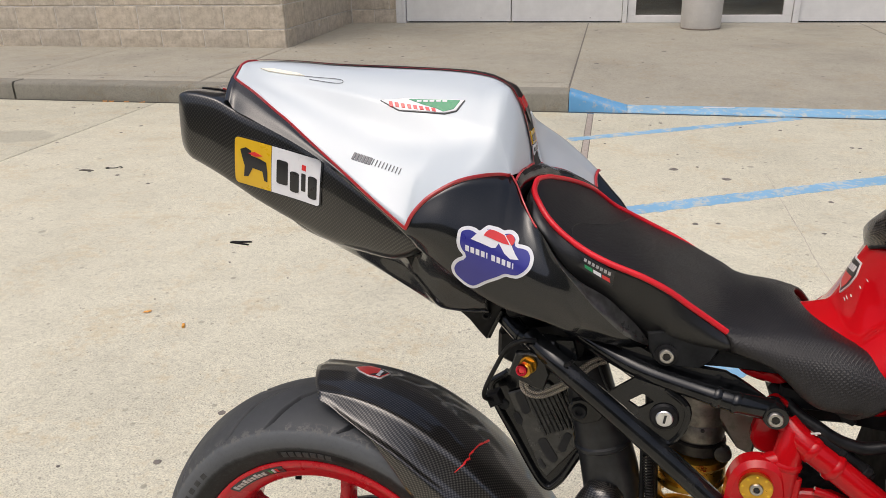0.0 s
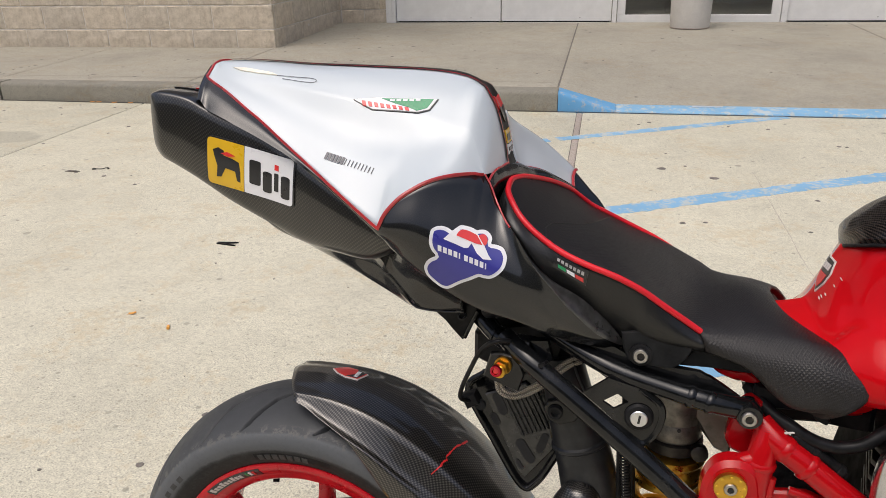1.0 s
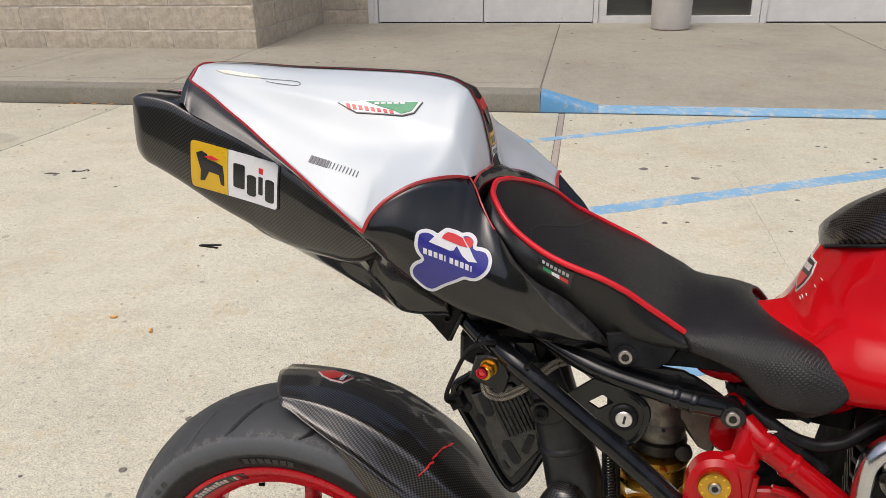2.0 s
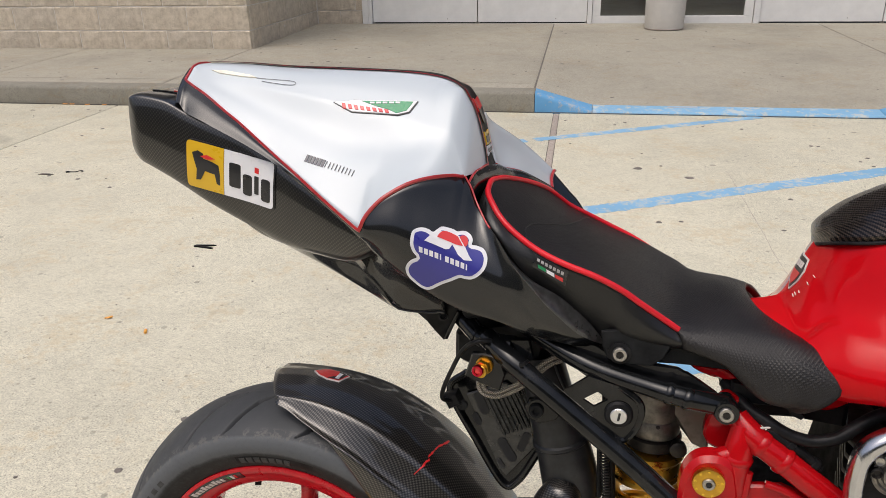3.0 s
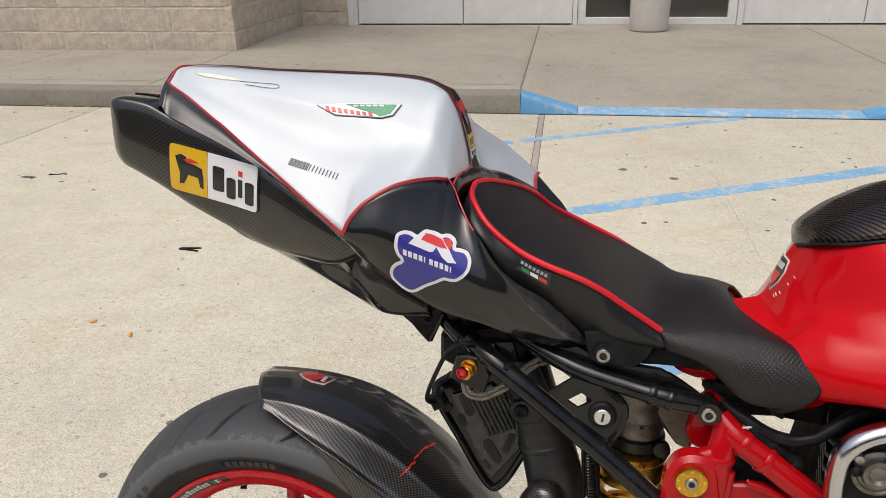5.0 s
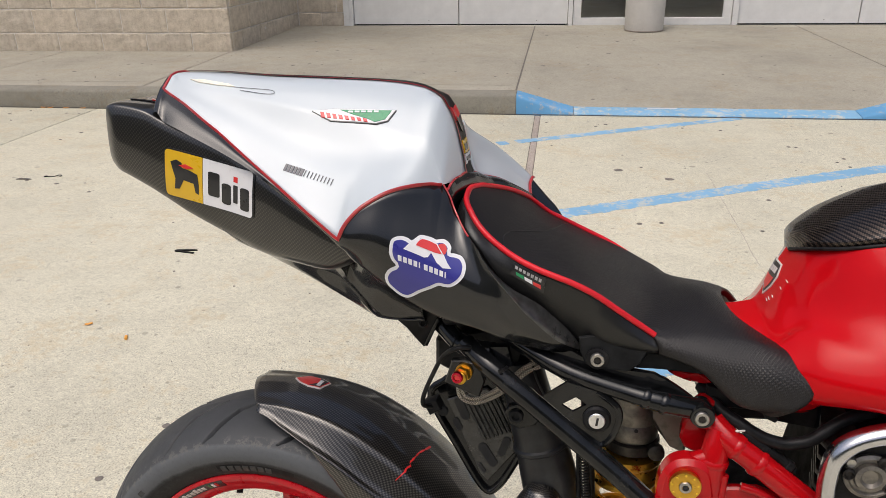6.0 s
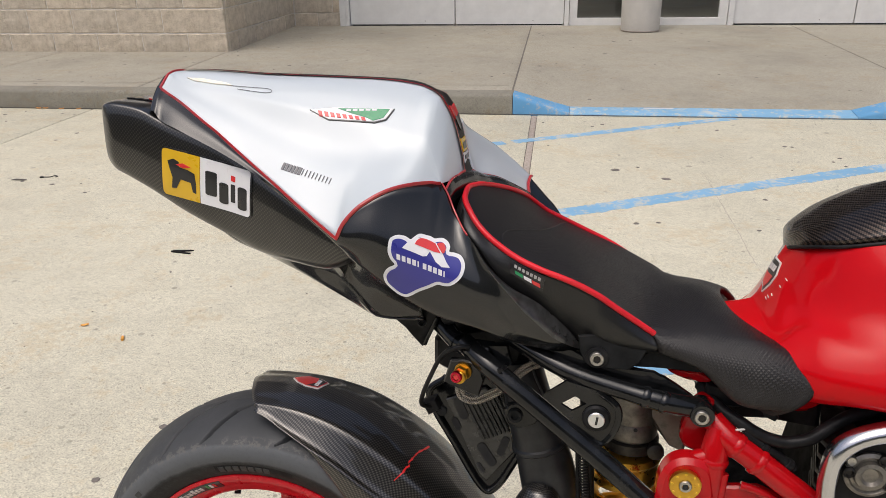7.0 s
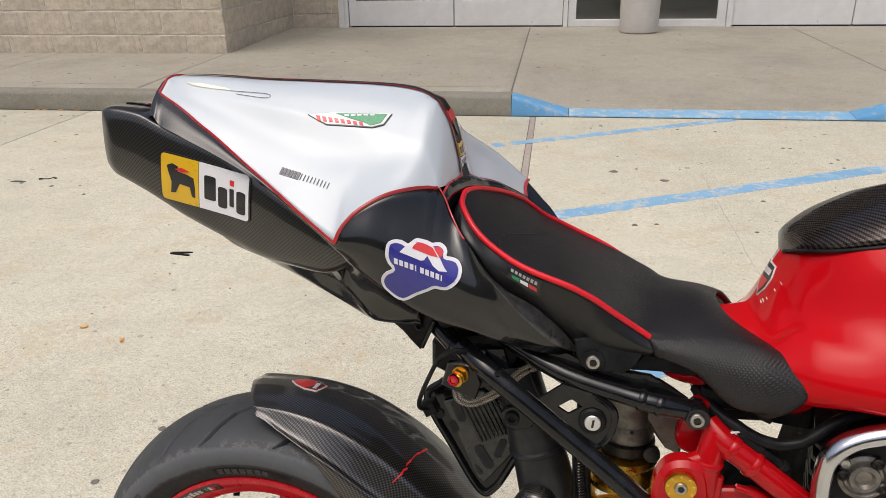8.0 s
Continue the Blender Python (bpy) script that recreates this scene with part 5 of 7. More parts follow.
part("sticker_outline", tube([cowl_top(a, b, 0.0004) for a, b in ((-0.0186, 0.0330), (0.010, 0.0340), (0.0288, 0.0348), (0.0373, 0.0367), (0.0368, 0.0397), (0.0239, 0.0400), (-0.0094, 0.0367))], 0.00035, 6, 3), M_SGREY, cowl)

# oil-company style label on the silencer and blue cloud label on the panel
BLOB = [(0.2219, 0.8998), (0.2234, 0.9068), (0.2280, 0.9100), (0.2346, 0.9106), (0.2414, 0.9084), (0.2460, 0.9056), (0.2494, 0.9077), (0.2545, 0.9106), (0.2613, 0.9092), (0.2673, 0.9073), (0.2720, 0.9049), (0.2765, 0.9052), (0.2814, 0.9045), (0.2869, 0.9008), (0.2897, 0.8960), (0.2894, 0.8911), (0.2951, 0.8900), (0.3025, 0.8872), (0.3070, 0.8810), (0.3082, 0.8745), (0.3063, 0.8663), (0.3005, 0.8592), (0.2918, 0.8538), (0.2835, 0.8536), (0.2777, 0.8544), (0.2687, 0.8498), (0.2556, 0.8434), (0.2435, 0.8358), (0.2365, 0.8345), (0.2290, 0.8372), (0.2205, 0.8440), (0.2145, 0.8510), (0.2131, 0.8601), (0.2163, 0.8674), (0.2216, 0.8726), (0.2285, 0.8768), (0.2241, 0.8837), (0.2216, 0.8920)]


def inset(pts, d):
    """Pull an outline inwards."""
    out = []
    for i, p in enumerate(pts):
        a, b = Vector(pts[i - 1]), Vector(pts[(i + 1) % len(pts)])
        t = (b - a).normalized()
        out.append(Vector(p) + Vector((t.y, -t.x)) * d)
    return out


blob = [(p.x, p.y) for p in catmull([(x, y, 0) for x, y in BLOB], 3, True)]
on_label = lambda a, b, l: on_cowl(a + 0.0012, b + 0.0002, l)
decal("cloud_label", blob, on_label, M_SWHITE, cowl, "blue cloud-shaped label with a white border")
decal("label_field", inset(blob, 0.0040), lambda a, b, l: on_label(a, b, l + 0.0007), M_SBLUE, cowl)
lift2 = lambda a, b, l: on_label(a, b, l + 0.0013)
decal("label_mark", [(0.2460, 0.9050), (0.2376, 0.8969), (0.2500, 0.8918), (0.2610, 0.8870), (0.2651, 0.8871), (0.2683, 0.8918), (0.2753, 0.8811), (0.2824, 0.8752), (0.2919, 0.8744), (0.2876, 0.8800), (0.2830, 0.8880), (0.2800, 0.8960), (0.2700, 0.9030), (0.2560, 0.9060)], lift2, M_SWHITE, cowl)
lift3 = lambda a, b, l: on_label(a, b, l + 0.0019)
decal("label_mark", [(p.x, p.y) for p in catmull([(0.2513, 0.9003, 0), (0.2535, 0.9036, 0), (0.2572, 0.9056, 0), (0.2641, 0.9040, 0), (0.2736, 0.8994, 0)], 4)] + [(0.2803, 0.8895), (0.2726, 0.8914)], lift3, M_SRED, cowl)
decal("label_mark", [(p.x, p.y) for p in catmull([(0.2752, 0.8986, 0), (0.2780, 0.9000, 0), (0.2826, 0.8990, 0), (0.2853, 0.8942, 0), (0.2842, 0.8900, 0), (0.2822, 0.8890, 0)], 4)], lift3, M_SRED, cowl)
# ten short bars stand for the word
for k in range(10):
    o = Vector((0.2316, 0.8872)) + Vector((0.00592, -0.00215)) * k
    wide = 0.0014 if k in (4, 9) else 0.0041
    decal("letter_bar", [o + Vector((0, -0.0030)), o + Vector((wide, -0.0030 - wide * 0.36)), o + Vector((wide, 0.0033 - wide * 0.36)), o + Vector((0, 0.0033))], lift2, M_SWHITE, cowl)

# ---- silencer ----
S_TAB = smooth_table([(-0.176, 0.084, 1.043, 0.964), (-0.150, 0.086, 1.042, 0.951), (-0.122, 0.087, 1.036, 0.935), (-0.100, 0.087, 1.025, 0.922), (-0.074, 0.088, 1.0135, 0.907), (-0.010, 0.095, 0.991, 0.879), (0.034, 0.105, 0.967, 0.863), (0.085, 0.119, 0.942, 0.856), (0.130, 0.131, 0.921, 0.853), (0.158, 0.136, 0.905, 0.862), (0.172, 0.134, 0.889, 0.872)])


def can_ring(u):
    vm, top, bot = S_TAB(u)
    h = top - bot
    return [(0.0, top + 0.0005), (vm * 0.55, top + 0.0018), (vm * 0.88, top), (vm * 0.965, top - 0.007 * min(1, h / 0.06)), (vm, top - 0.4 * h), (vm * 0.99, bot + 0.22 * h), (vm * 0.93, bot + 0.02 * h), (vm * 0.80, bot - 0.005), (vm * 0.35, bot - 0.010), (0.0, bot - 0.012)]


def can_geo():
    rows = []
    for i in range(56):
        u = -0.174 + 0.346 * (i / 55) ** 1.3
        tuck = 1 - 0.09 * max(0.0, 1 - (u + 0.174) / 0.014) ** 2
        half = catmull([(v * tuck, 1.005 + (w - 1.005) * tuck, 0) for v, w in can_ring(u)], 4)
        back = max(0.0, 1 - (u + 0.174) / 0.05)
        f = lambda v: u - back * (0.017 * (1 - (v / 0.1) ** 2))
        rows.append([P(f(p.x), p.x, p.y) for p in half] + [P(f(p.x), -p.x, p.y) for p in half[-2:0:-1]])
    geo = Geo().grid(rows, close_j=True)
    c = P(-0.19, 0, 1.005)
    lip = [p.lerp(c, 0.10) + Vector((-0.004, 0, 0)) for p in rows[0]]
    inn = [p.lerp(c, 0.16) + Vector((0.02, 0, 0)) for p in rows[0]]
    geo.grid([rows[0], lip, inn], close_j=True, flip=True).cap(inn)
    geo.cap(rows[-1], True)
    return geo


can = part("silencer", can_geo(), M_CARB, bike, "lacquered twill carbon silencer under the tail", sharp=45)


def on_can(u, w, lift):
    ring = catmull([(v, ww, 0) for v, ww in can_ring(u)], 4)[10:]
    v = float(np.interp(w, [p.y for p in ring][::-1], [p.x for p in ring][::-1]))
    return P(u, v + lift + 0.0004, w)




def can_top(u, v, lift):
    vm, top, bot = S_TAB(u)
    return P(u - 0.013 * max(0.0, 1 - (u + 0.176) / 0.05), v, top + 0.0012 + 0.5 * v * v + lift)


decal("lamp_slot", [(-0.164, 0.030), (-0.135, 0.026), (-0.130, 0.034), (-0.158, 0.040)], can_top, M_PLAST, can)
decal("tail_lamp", [(-0.142, 0.022), (-0.122, 0.018), (-0.120, 0.026), (-0.138, 0.030)], lambda a, b, l: can_top(a, b, l + 0.002), M_LAMP, can, "small red tail lamp lens")


def skew(x, y):
    """A label's own coordinates (0..1, 0..1) on the silencer's flank."""
    a, b = Vector((-0.0955, 0.9920)), Vector((0.0350, 0.9670))
    c, d = Vector((0.0305, 0.9050)), Vector((-0.1010, 0.9275))
    t, s = a.lerp(b, x), d.lerp(c, x)
    return s.lerp(t, y)


def patch(x0, y0, x1, y1, r=0.0):
    if r:
        return [skew(p.x, p.y) for p in rounded((x0 + x1) / 2, (y0 + y1) / 2, x1 - x0, y1 - y0, r)]
    return [skew(x, y) for x, y in ((x0, y0), (x1, y0), (x1, y1), (x0, y1))]


decal("label_backing", patch(0, 0, 1, 1, 0.09), on_can, M_SBLK, can, "rectangular two-part label with a dark border")
cl = lambda k: (lambda a, b, l: on_can(a, b, l + 0.0006 * k))
YELLOW = [skew(x, y) for x, y in [(0.425, 0.03), (0.425, 0.97)] + [(0.054 - 0.036 * math.sin(a), 0.89 + 0.08 * math.cos(a)) for a in np.linspace(0, math.pi / 2, 6)] + [(0.054 - 0.036 * math.cos(a), 0.11 - 0.08 * math.sin(a)) for a in np.linspace(0, math.pi / 2, 6)]]
decal("label_field", YELLOW[::-1], cl(1), M_SYEL, can, "yellow label field")
WHITE = [skew(x, y) for x, y in [(0.431, 0.97), (0.431, 0.03)] + [(0.946 + 0.036 * math.sin(a), 0.11 - 0.08 * math.cos(a)) for a in np.linspace(0, math.pi / 2, 6)] + [(0.946 + 0.036 * math.cos(a), 0.89 + 0.08 * math.sin(a)) for a in np.linspace(0, math.pi / 2, 6)]]
decal("label_field", WHITE, cl(1), M_SWHITE, can, "white label field")
ANIM = [(0.10, 0.60), (0.08, 0.74), (0.14, 0.80), (0.20, 0.76), (0.20, 0.66), (0.30, 0.64), (0.37, 0.60), (0.385, 0.40), (0.385, 0.20), (0.35, 0.22), (0.33, 0.40), (0.22, 0.42), (0.17, 0.22), (0.12, 0.20), (0.13, 0.42)]
decal("label_mark", [skew(x, y) for x, y in ANIM], cl(2), M_SBLK, can)
decal("label_mark", [skew(x, y) for x, y in ((0.17, 0.70), (0.24, 0.755), (0.33, 0.71), (0.25, 0.665))], cl(3), M_SRED, can)
def letter_block(name, pts, k, material):
    decal(name, [skew(x, y) for x, y in pts], cl(k), material, can)


def soft_block(x0, y0, x1, y1, r=0.03):
    return [(p.x, p.y) for p in rounded((x0 + x1) / 2, (y0 + y1) / 2, x1 - x0, y1 - y0, r)]


# four plain blocks of the word's size stand for it
letter_block("letter_bar", soft_block(0.490, 0.25, 0.615, 0.74, 0.03), 2, M_SBLK)
letter_block("letter_bar", soft_block(0.642, 0.16, 0.742, 0.585, 0.04), 2, M_SBLK)
letter_block("letter_bar", soft_block(0.770, 0.24, 0.818, 0.605, 0.010), 2, M_SBLK)
letter_block("letter_bar", soft_block(0.848, 0.14, 0.948, 0.60, 0.04), 2, M_SBLK)
letter_block("letter_bar", [(0.772, 0.67), (0.818, 0.665), (0.818, 0.775), (0.772, 0.78)], 2, M_SRED)

# ---- undertray and number-plate stub ----
tray_low = smooth_table([(-0.030, 0.886), (-0.013, 0.872), (0.010, 0.856), (0.0347, 0.8437), (0.0738, 0.826), (0.1124, 0.806), (0.1432, 0.7895), (0.1739, 0.7725), (0.1894, 0.7700), (0.2009, 0.771), (0.245, 0.772)])
tray_rim = smooth_table([(-0.030, 0.889), (0.0, 0.869), (0.048, 0.8527), (0.0902, 0.8426), (0.1281, 0.8331), (0.1504, 0.8149), (0.1689, 0.7932), (0.1837, 0.780), (0.245, 0.779)])
rows = []
for i in range(45):
    u = -0.030 + 0.275 * i / 44
    lo, rim = float(tray_low(u)[0]) + 0.0025, float(tray_rim(u)[0]) + 0.001
    hi = float(S_TAB(min(u, 0.165))[2]) + 0.004 if u < 0.15 else float(T_LOW(u)[1]) + 0.004
    hi = max(hi, rim + 0.004)
    vt = float(np.interp(u, [0.0, 0.12, 0.16, 0.245], [0.084, 0.100, 0.132, 0.132]))
    # belly, rounded chine, a light wedge up to the rim, then a hollow side
    hollow = min(1.0, max(0.0, (u - 0.11) / 0.05))
    half = catmull([(0, lo - 0.002, 0), (0.040, lo - 0.001, 0), (0.058, lo, 0), (0.064, lo + 0.002, 0)], 3)[:-1]
    half += catmull([(0.064, lo + 0.002, 0), (0.078, rim - 0.001, 0), (0.082 - 0.004 * hollow, rim + 0.002, 0), (0.083 + (vt - 0.083) * (0.5 - 0.25 * hollow), rim + (hi - rim) * 0.5, 0), (vt, hi, 0)], 4)
    rows.append([P(u, -p.x, p.y) for p in reversed(half[1:])] + [P(u, p.x, p.y) for p in half])
tray = part("undertray", Geo().grid(rows), M_BLACK, bike, "glossy black undertray", solid=0.003, sharp=50)
part("tail_bracket", slab(PP([(0.196, 0.062, 0.774), (0.2161, 0.062, 0.7575), (0.226, 0.062, 0.746), (0.2390, 0.063, 0.7335), (0.2440, 0.064, 0.737), (0.2614, 0.066, 0.778), (0.262, 0.085, 0.812), (0.205, 0.078, 0.812)]), 0.014, (0, 1, 0), 0.002), M_PLAST, tray)
part("bracket_rib", tube(PP([(0.243, 0.067, 0.739), (0.252, 0.068, 0.760), (0.2605, 0.069, 0.778)]), 0.0028, 8, 3), M_TUBE, tray)
part("bracket_screw", lathe(P(0.2395, 0.062, 0.7685), (0.0, -1, 0.1), [(0.0062, 0.002), (0.0062, 0.007), (0.0038, 0.008), (0.003, 0.005)], 14), M_HOSE, tray)
part("indicator_stub", lathe(P(0.270, 0.065, 0.780), (0.8, -0.3, 0.35), [(0.011, 0.0), (0.012, 0.004), (0.012, 0.022), (0.010, 0.026)], 18), M_PLAST, tray)

# ---- seat ----
S_NEAR = catmull([(0.3066, 0.018, 0.9442), (0.2971, 0.045, 0.9462), (0.2963, 0.066, 0.9447), (0.2977, 0.085, 0.9383), (0.3064, 0.103, 0.929), (0.3188, 0.117, 0.9161), (0.3369, 0.126, 0.9014), (0.3642, 0.133, 0.885), (0.3938, 0.138, 0.8731), (0.429, 0.140, 0.8617), (0.4577, 0.140, 0.8485), (0.4804, 0.138, 0.8335), (0.5067, 0.132, 0.8150), (0.525, 0.128, 0.8020)], 6)
S_FAR = catmull([(0.3066, 0.018, 0.9442), (0.3236, -0.020, 0.9347), (0.3426, -0.055, 0.9225), (0.3597, -0.085, 0.9076), (0.383, -0.103, 0.8865), (0.4032, -0.108, 0.8755), (0.4357, -0.116, 0.8587), (0.4768, -0.122, 0.838), (0.5182, -0.120, 0.8135), (0.5426, -0.117, 0.8005)], 6)


def piping_at(pts, u):
    """(v, w) of a piping curve beyond its rear turn."""
    k = min(range(len(pts)), key=lambda i: pts[i].x)
    fore = pts[k:]
    return float(np.interp(u, [p.x for p in fore], [p.y for p in fore])), float(np.interp(u, [p.x for p in fore], [p.z for p in fore]))


# lines of the seat's nose: from where the red piping ends to its front edge, far side to near side
NOSE = [
    [(0.585, -0.124, 0.780), (0.630, -0.130, 0.764), (0.665, -0.130, 0.755)],
    [(0.575, -0.096, 0.8025), (0.610, -0.089, 0.800), (0.638, -0.086, 0.791)],
    [(0.572, -0.050, 0.814), (0.602, -0.050, 0.811), (0.622, -0.050, 0.805)],
    [(0.572, 0.000, 0.821), (0.600, 0.000, 0.818), (0.615, 0.000, 0.811)],
    [(0.572, 0.060, 0.819), (0.604, 0.061, 0.816), (0.622, 0.062, 0.810)],
    [(0.578, 0.104, 0.814), (0.616, 0.107, 0.813), (0.650, 0.109, 0.803)],
    [(0.582, 0.134, 0.807), (0.632, 0.141, 0.807), (0.677, 0.144, 0.797)],
    [(0.585, 0.152, 0.793), (0.640, 0.164, 0.788), (0.690, 0.166, 0.778)],
    [(0.582, 0.156, 0.777), (0.637, 0.172, 0.758), (0.684, 0.172, 0.759)],
    [(0.574, 0.149, 0.773), (0.618, 0.166, 0.743), (0.660, 0.171, 0.742)],
    [(0.570, 0.130, 0.772), (0.608, 0.142, 0.744), (0.640, 0.150, 0.739)],
]
LOBE = [(0.528, 0.136, 0.796), (0.530, 0.137, 0.788), (0.531, 0.133, 0.781), (0.530, 0.112, 0.778)]
U_END = 0.522


def seat_row(u):
    nv, nw = piping_at(S_NEAR, u)
    if u < 0.3066:
        k = next(j for j in range(len(S_NEAR)) if S_NEAR[j].x <= u or j > 14)
        fv, fw = S_NEAR[k].y, S_NEAR[k].z
    else:
        fv, fw = piping_at(S_FAR, u)

    def at(t):
        crown = 0.004 * (1 - (2 * t - 1) ** 2) * min(1.0, (nv - fv) / 0.1)
        return P(u + 0.016 * (1 - t) * max(0.0, (u - 0.45) / 0.08), fv + (nv - fv) * t, fw + (nw - fw) * t + crown)
    return at


def seat_top():
    """One skin: the pad inside the piping, running on into the nose that laps over the tank."""
    fr = [0.0, 0.10, 0.27, 0.46, 0.71, 0.90, 1.0]
    tops, k = [], 6
    ts = []
    for a, b in zip(fr, fr[1:]):
        ts += [a + (b - a) * i / k for i in range(k)]
    ts.append(1.0)
    rows = []
    for i in range(46):
        u = 0.2965 + (U_END - 0.2965) * (i / 45) ** 1.15
        at = seat_row(u)
        rows.append([at(t) for t in ts] + [at(1.0)] * (4 * k))
    back = seat_row(U_END - 0.035)
    lines = []
    for j, pts in enumerate(NOSE):
        if j < 7:
            s0, s1 = back(fr[j]), rows[-1][j * k]
        else:
            s1 = P(*LOBE[j - 7])
            s0 = s1 + Vector((-0.03, 0.004, 0.008))
        line = catmull([s0, s1] + PP(pts), 8)[8:]
        end = line[-1]
        side = -1.0 if j > 1 else 0.6
        line += [end + Vector((0.0015, 0.002 * -side, -0.004)), end + Vector((-0.004, 0.006 * -side, -0.009))]
        lines.append(line)
    for i in range(1, len(lines[0])):
        rows.append(catmull([l[i] for l in lines], k))
    lobe0 = catmull([l[0] for l in lines[6:]], k)
    rows[45] = rows[45][:6 * k] + lobe0
    for _ in range(14):
        old = [list(r) for r in rows]
        for i in range(34, len(rows) - 6):
            for j in range(4, 6 * k - 1):
                rows[i][j] = old[i][j] * 0.4 + (old[i - 1][j] + old[i + 1][j]) * 0.2 + (old[i][j - 1] + old[i][j + 1]) * 0.1
    for i in range(45):
        rows[i] = rows[i][:6 * k + 1] + [rows[i][6 * k]] * (4 * k)
    geo = Geo()
    geo.grid([r[:6 * k + 1] for r in rows[:46]])
    geo.grid(rows[45:])
    return geo


seat = part("seat", seat_top(), M_SEAT, bike, "black vinyl solo seat with red piping", solid=0.004, sharp=180)
loop = [P(*p) + Vector((0, 0, 0.001)) for p in reversed(S_NEAR)][:-1] + [P(*p) + Vector((0, 0, 0.001)) for p in S_FAR]
part("piping", tube(loop[::2], 0.0036, 10, 3), M_PIPING, seat, "glossy red piping")
SK_LOW = smooth_table([(0.293, 0.106, 0.922), (0.3046, 0.124, 0.908), (0.3196, 0.133, 0.896), (0.333, 0.134, 0.877), (0.3453, 0.133, 0.861), (0.3603, 0.129, 0.846), (0.3804, 0.126, 0.832), (0.4011, 0.120, 0.815), (0.4188, 0.113, 0.797), (0.4293, 0.110, 0.789), (0.440, 0.113, 0.783), (0.463, 0.126, 0.784), (0.495, 0.130, 0.781), (0.535, 0.130, 0.780)])
SK_FAR = smooth_table([(0.293, 0.06, 0.92), (0.340, 0.085, 0.905), (0.370, 0.125, 0.88), (0.41, 0.138, 0.845), (0.46, 0.132, 0.80), (0.535, 0.13, 0.78)])
for s, pts, low, u0 in ((1, S_NEAR, SK_LOW, 0.2965), (-1, S_FAR, SK_FAR, 0.318)):
    rows = []
    for i in range(41):
        u = u0 + ((0.531 if s > 0 else 0.56) - u0) * i / 40
        v, w = piping_at(pts, u)
        lv, lw = low(u)
        lv = s * lv
        m = ((v + lv) / 2 + s * (0.005 if u < 0.46 else 0.008), (w + lw) / 2)
        rows.append([P(u, p.x, p.y) for p in catmull([(v, w - 0.001, 0), (*m, 0), (lv, lw, 0), (lv - s * 0.02, lw - 0.006, 0)], 5)])
    part("seat_skirt", Geo().grid(rows), M_SKIRT, seat, "smooth black vinyl side", solid=0.003, sharp=60)
rows = []
for p in S_NEAR[:30]:
    k = min(1.0, max(0.0, p.y / 0.1))
    rows.append([P(*q) for q in catmull([(p.x, p.y, p.z - 0.001), (p.x - 0.006, p.y + 0.006 * k, p.z - 0.006), (p.x - 0.010, p.y + 0.012 * k, p.z - 0.020), (p.x - 0.006, p.y + 0.014 * k, p.z - 0.038)], 4)])
part("seat_skirt", Geo().grid(rows), M_SKIRT, seat, solid=0.003, sharp=60)
# stitched seam across the pad
def on_pad(u, v, lift):
    at = seat_row(u)
    far, near = -at(0.0).y, -at(1.0).y
    return at((v - far) / (near - far)) + Vector((0, 0, lift))


seam = catmull([(0.414, -0.104, 0), (0.4063, -0.0726, 0), (0.3989, -0.0384, 0), (0.3833, 0.0086, 0), (0.3681, 0.0415, 0), (0.3536, 0.0709, 0), (0.3483, 0.0846, 0), (0.3455, 0.1019, 0), (0.3490, 0.122, 0)], 5)
part("seam", tube([on_pad(p.x, p.y, 0.0001) for p in seam], 0.0007, 6, 1, smooth=False), M_SKIRT, seat)


def on_skirt(u, b, lift):
    """b: 0 under the piping to 1 at the skirt's foot."""
    v, w = piping_at(S_NEAR, u)
    lv, lw = SK_LOW(u)
    k = 4 * b * (1 - b)
    return P(u - b * 0.006, v + (lv - v) * b + 0.005 * k + lift + 0.0012, w + (lw - w) * b + lift * 0.3)


decal("seat_label", [(0.362, 0.10), (0.4005, 0.08), (0.3995, 0.44), (0.362, 0.46)], on_skirt, M_SBLK, seat, "sewn black fabric label with pale bars")
for k in range(7):
    u = 0.3655 + k * 0.0046
    decal("letter_bar", [(u, 0.15), (u + 0.0030, 0.15), (u + 0.0028, 0.23), (u - 0.0002, 0.23)], lambda a, b, l: on_skirt(a, b, l + 0.0007), M_LABEL, seat)
for k, m in enumerate((M_SGRN, M_SWHITE, M_SRED)):
    u = 0.3670 + k * 0.0100
    decal("label_flag", [(u, 0.30), (u + 0.0090, 0.29), (u + 0.0100, 0.38), (u + 0.001, 0.38)], lambda a, b, l: on_skirt(a, b, l + 0.0007), m, seat)

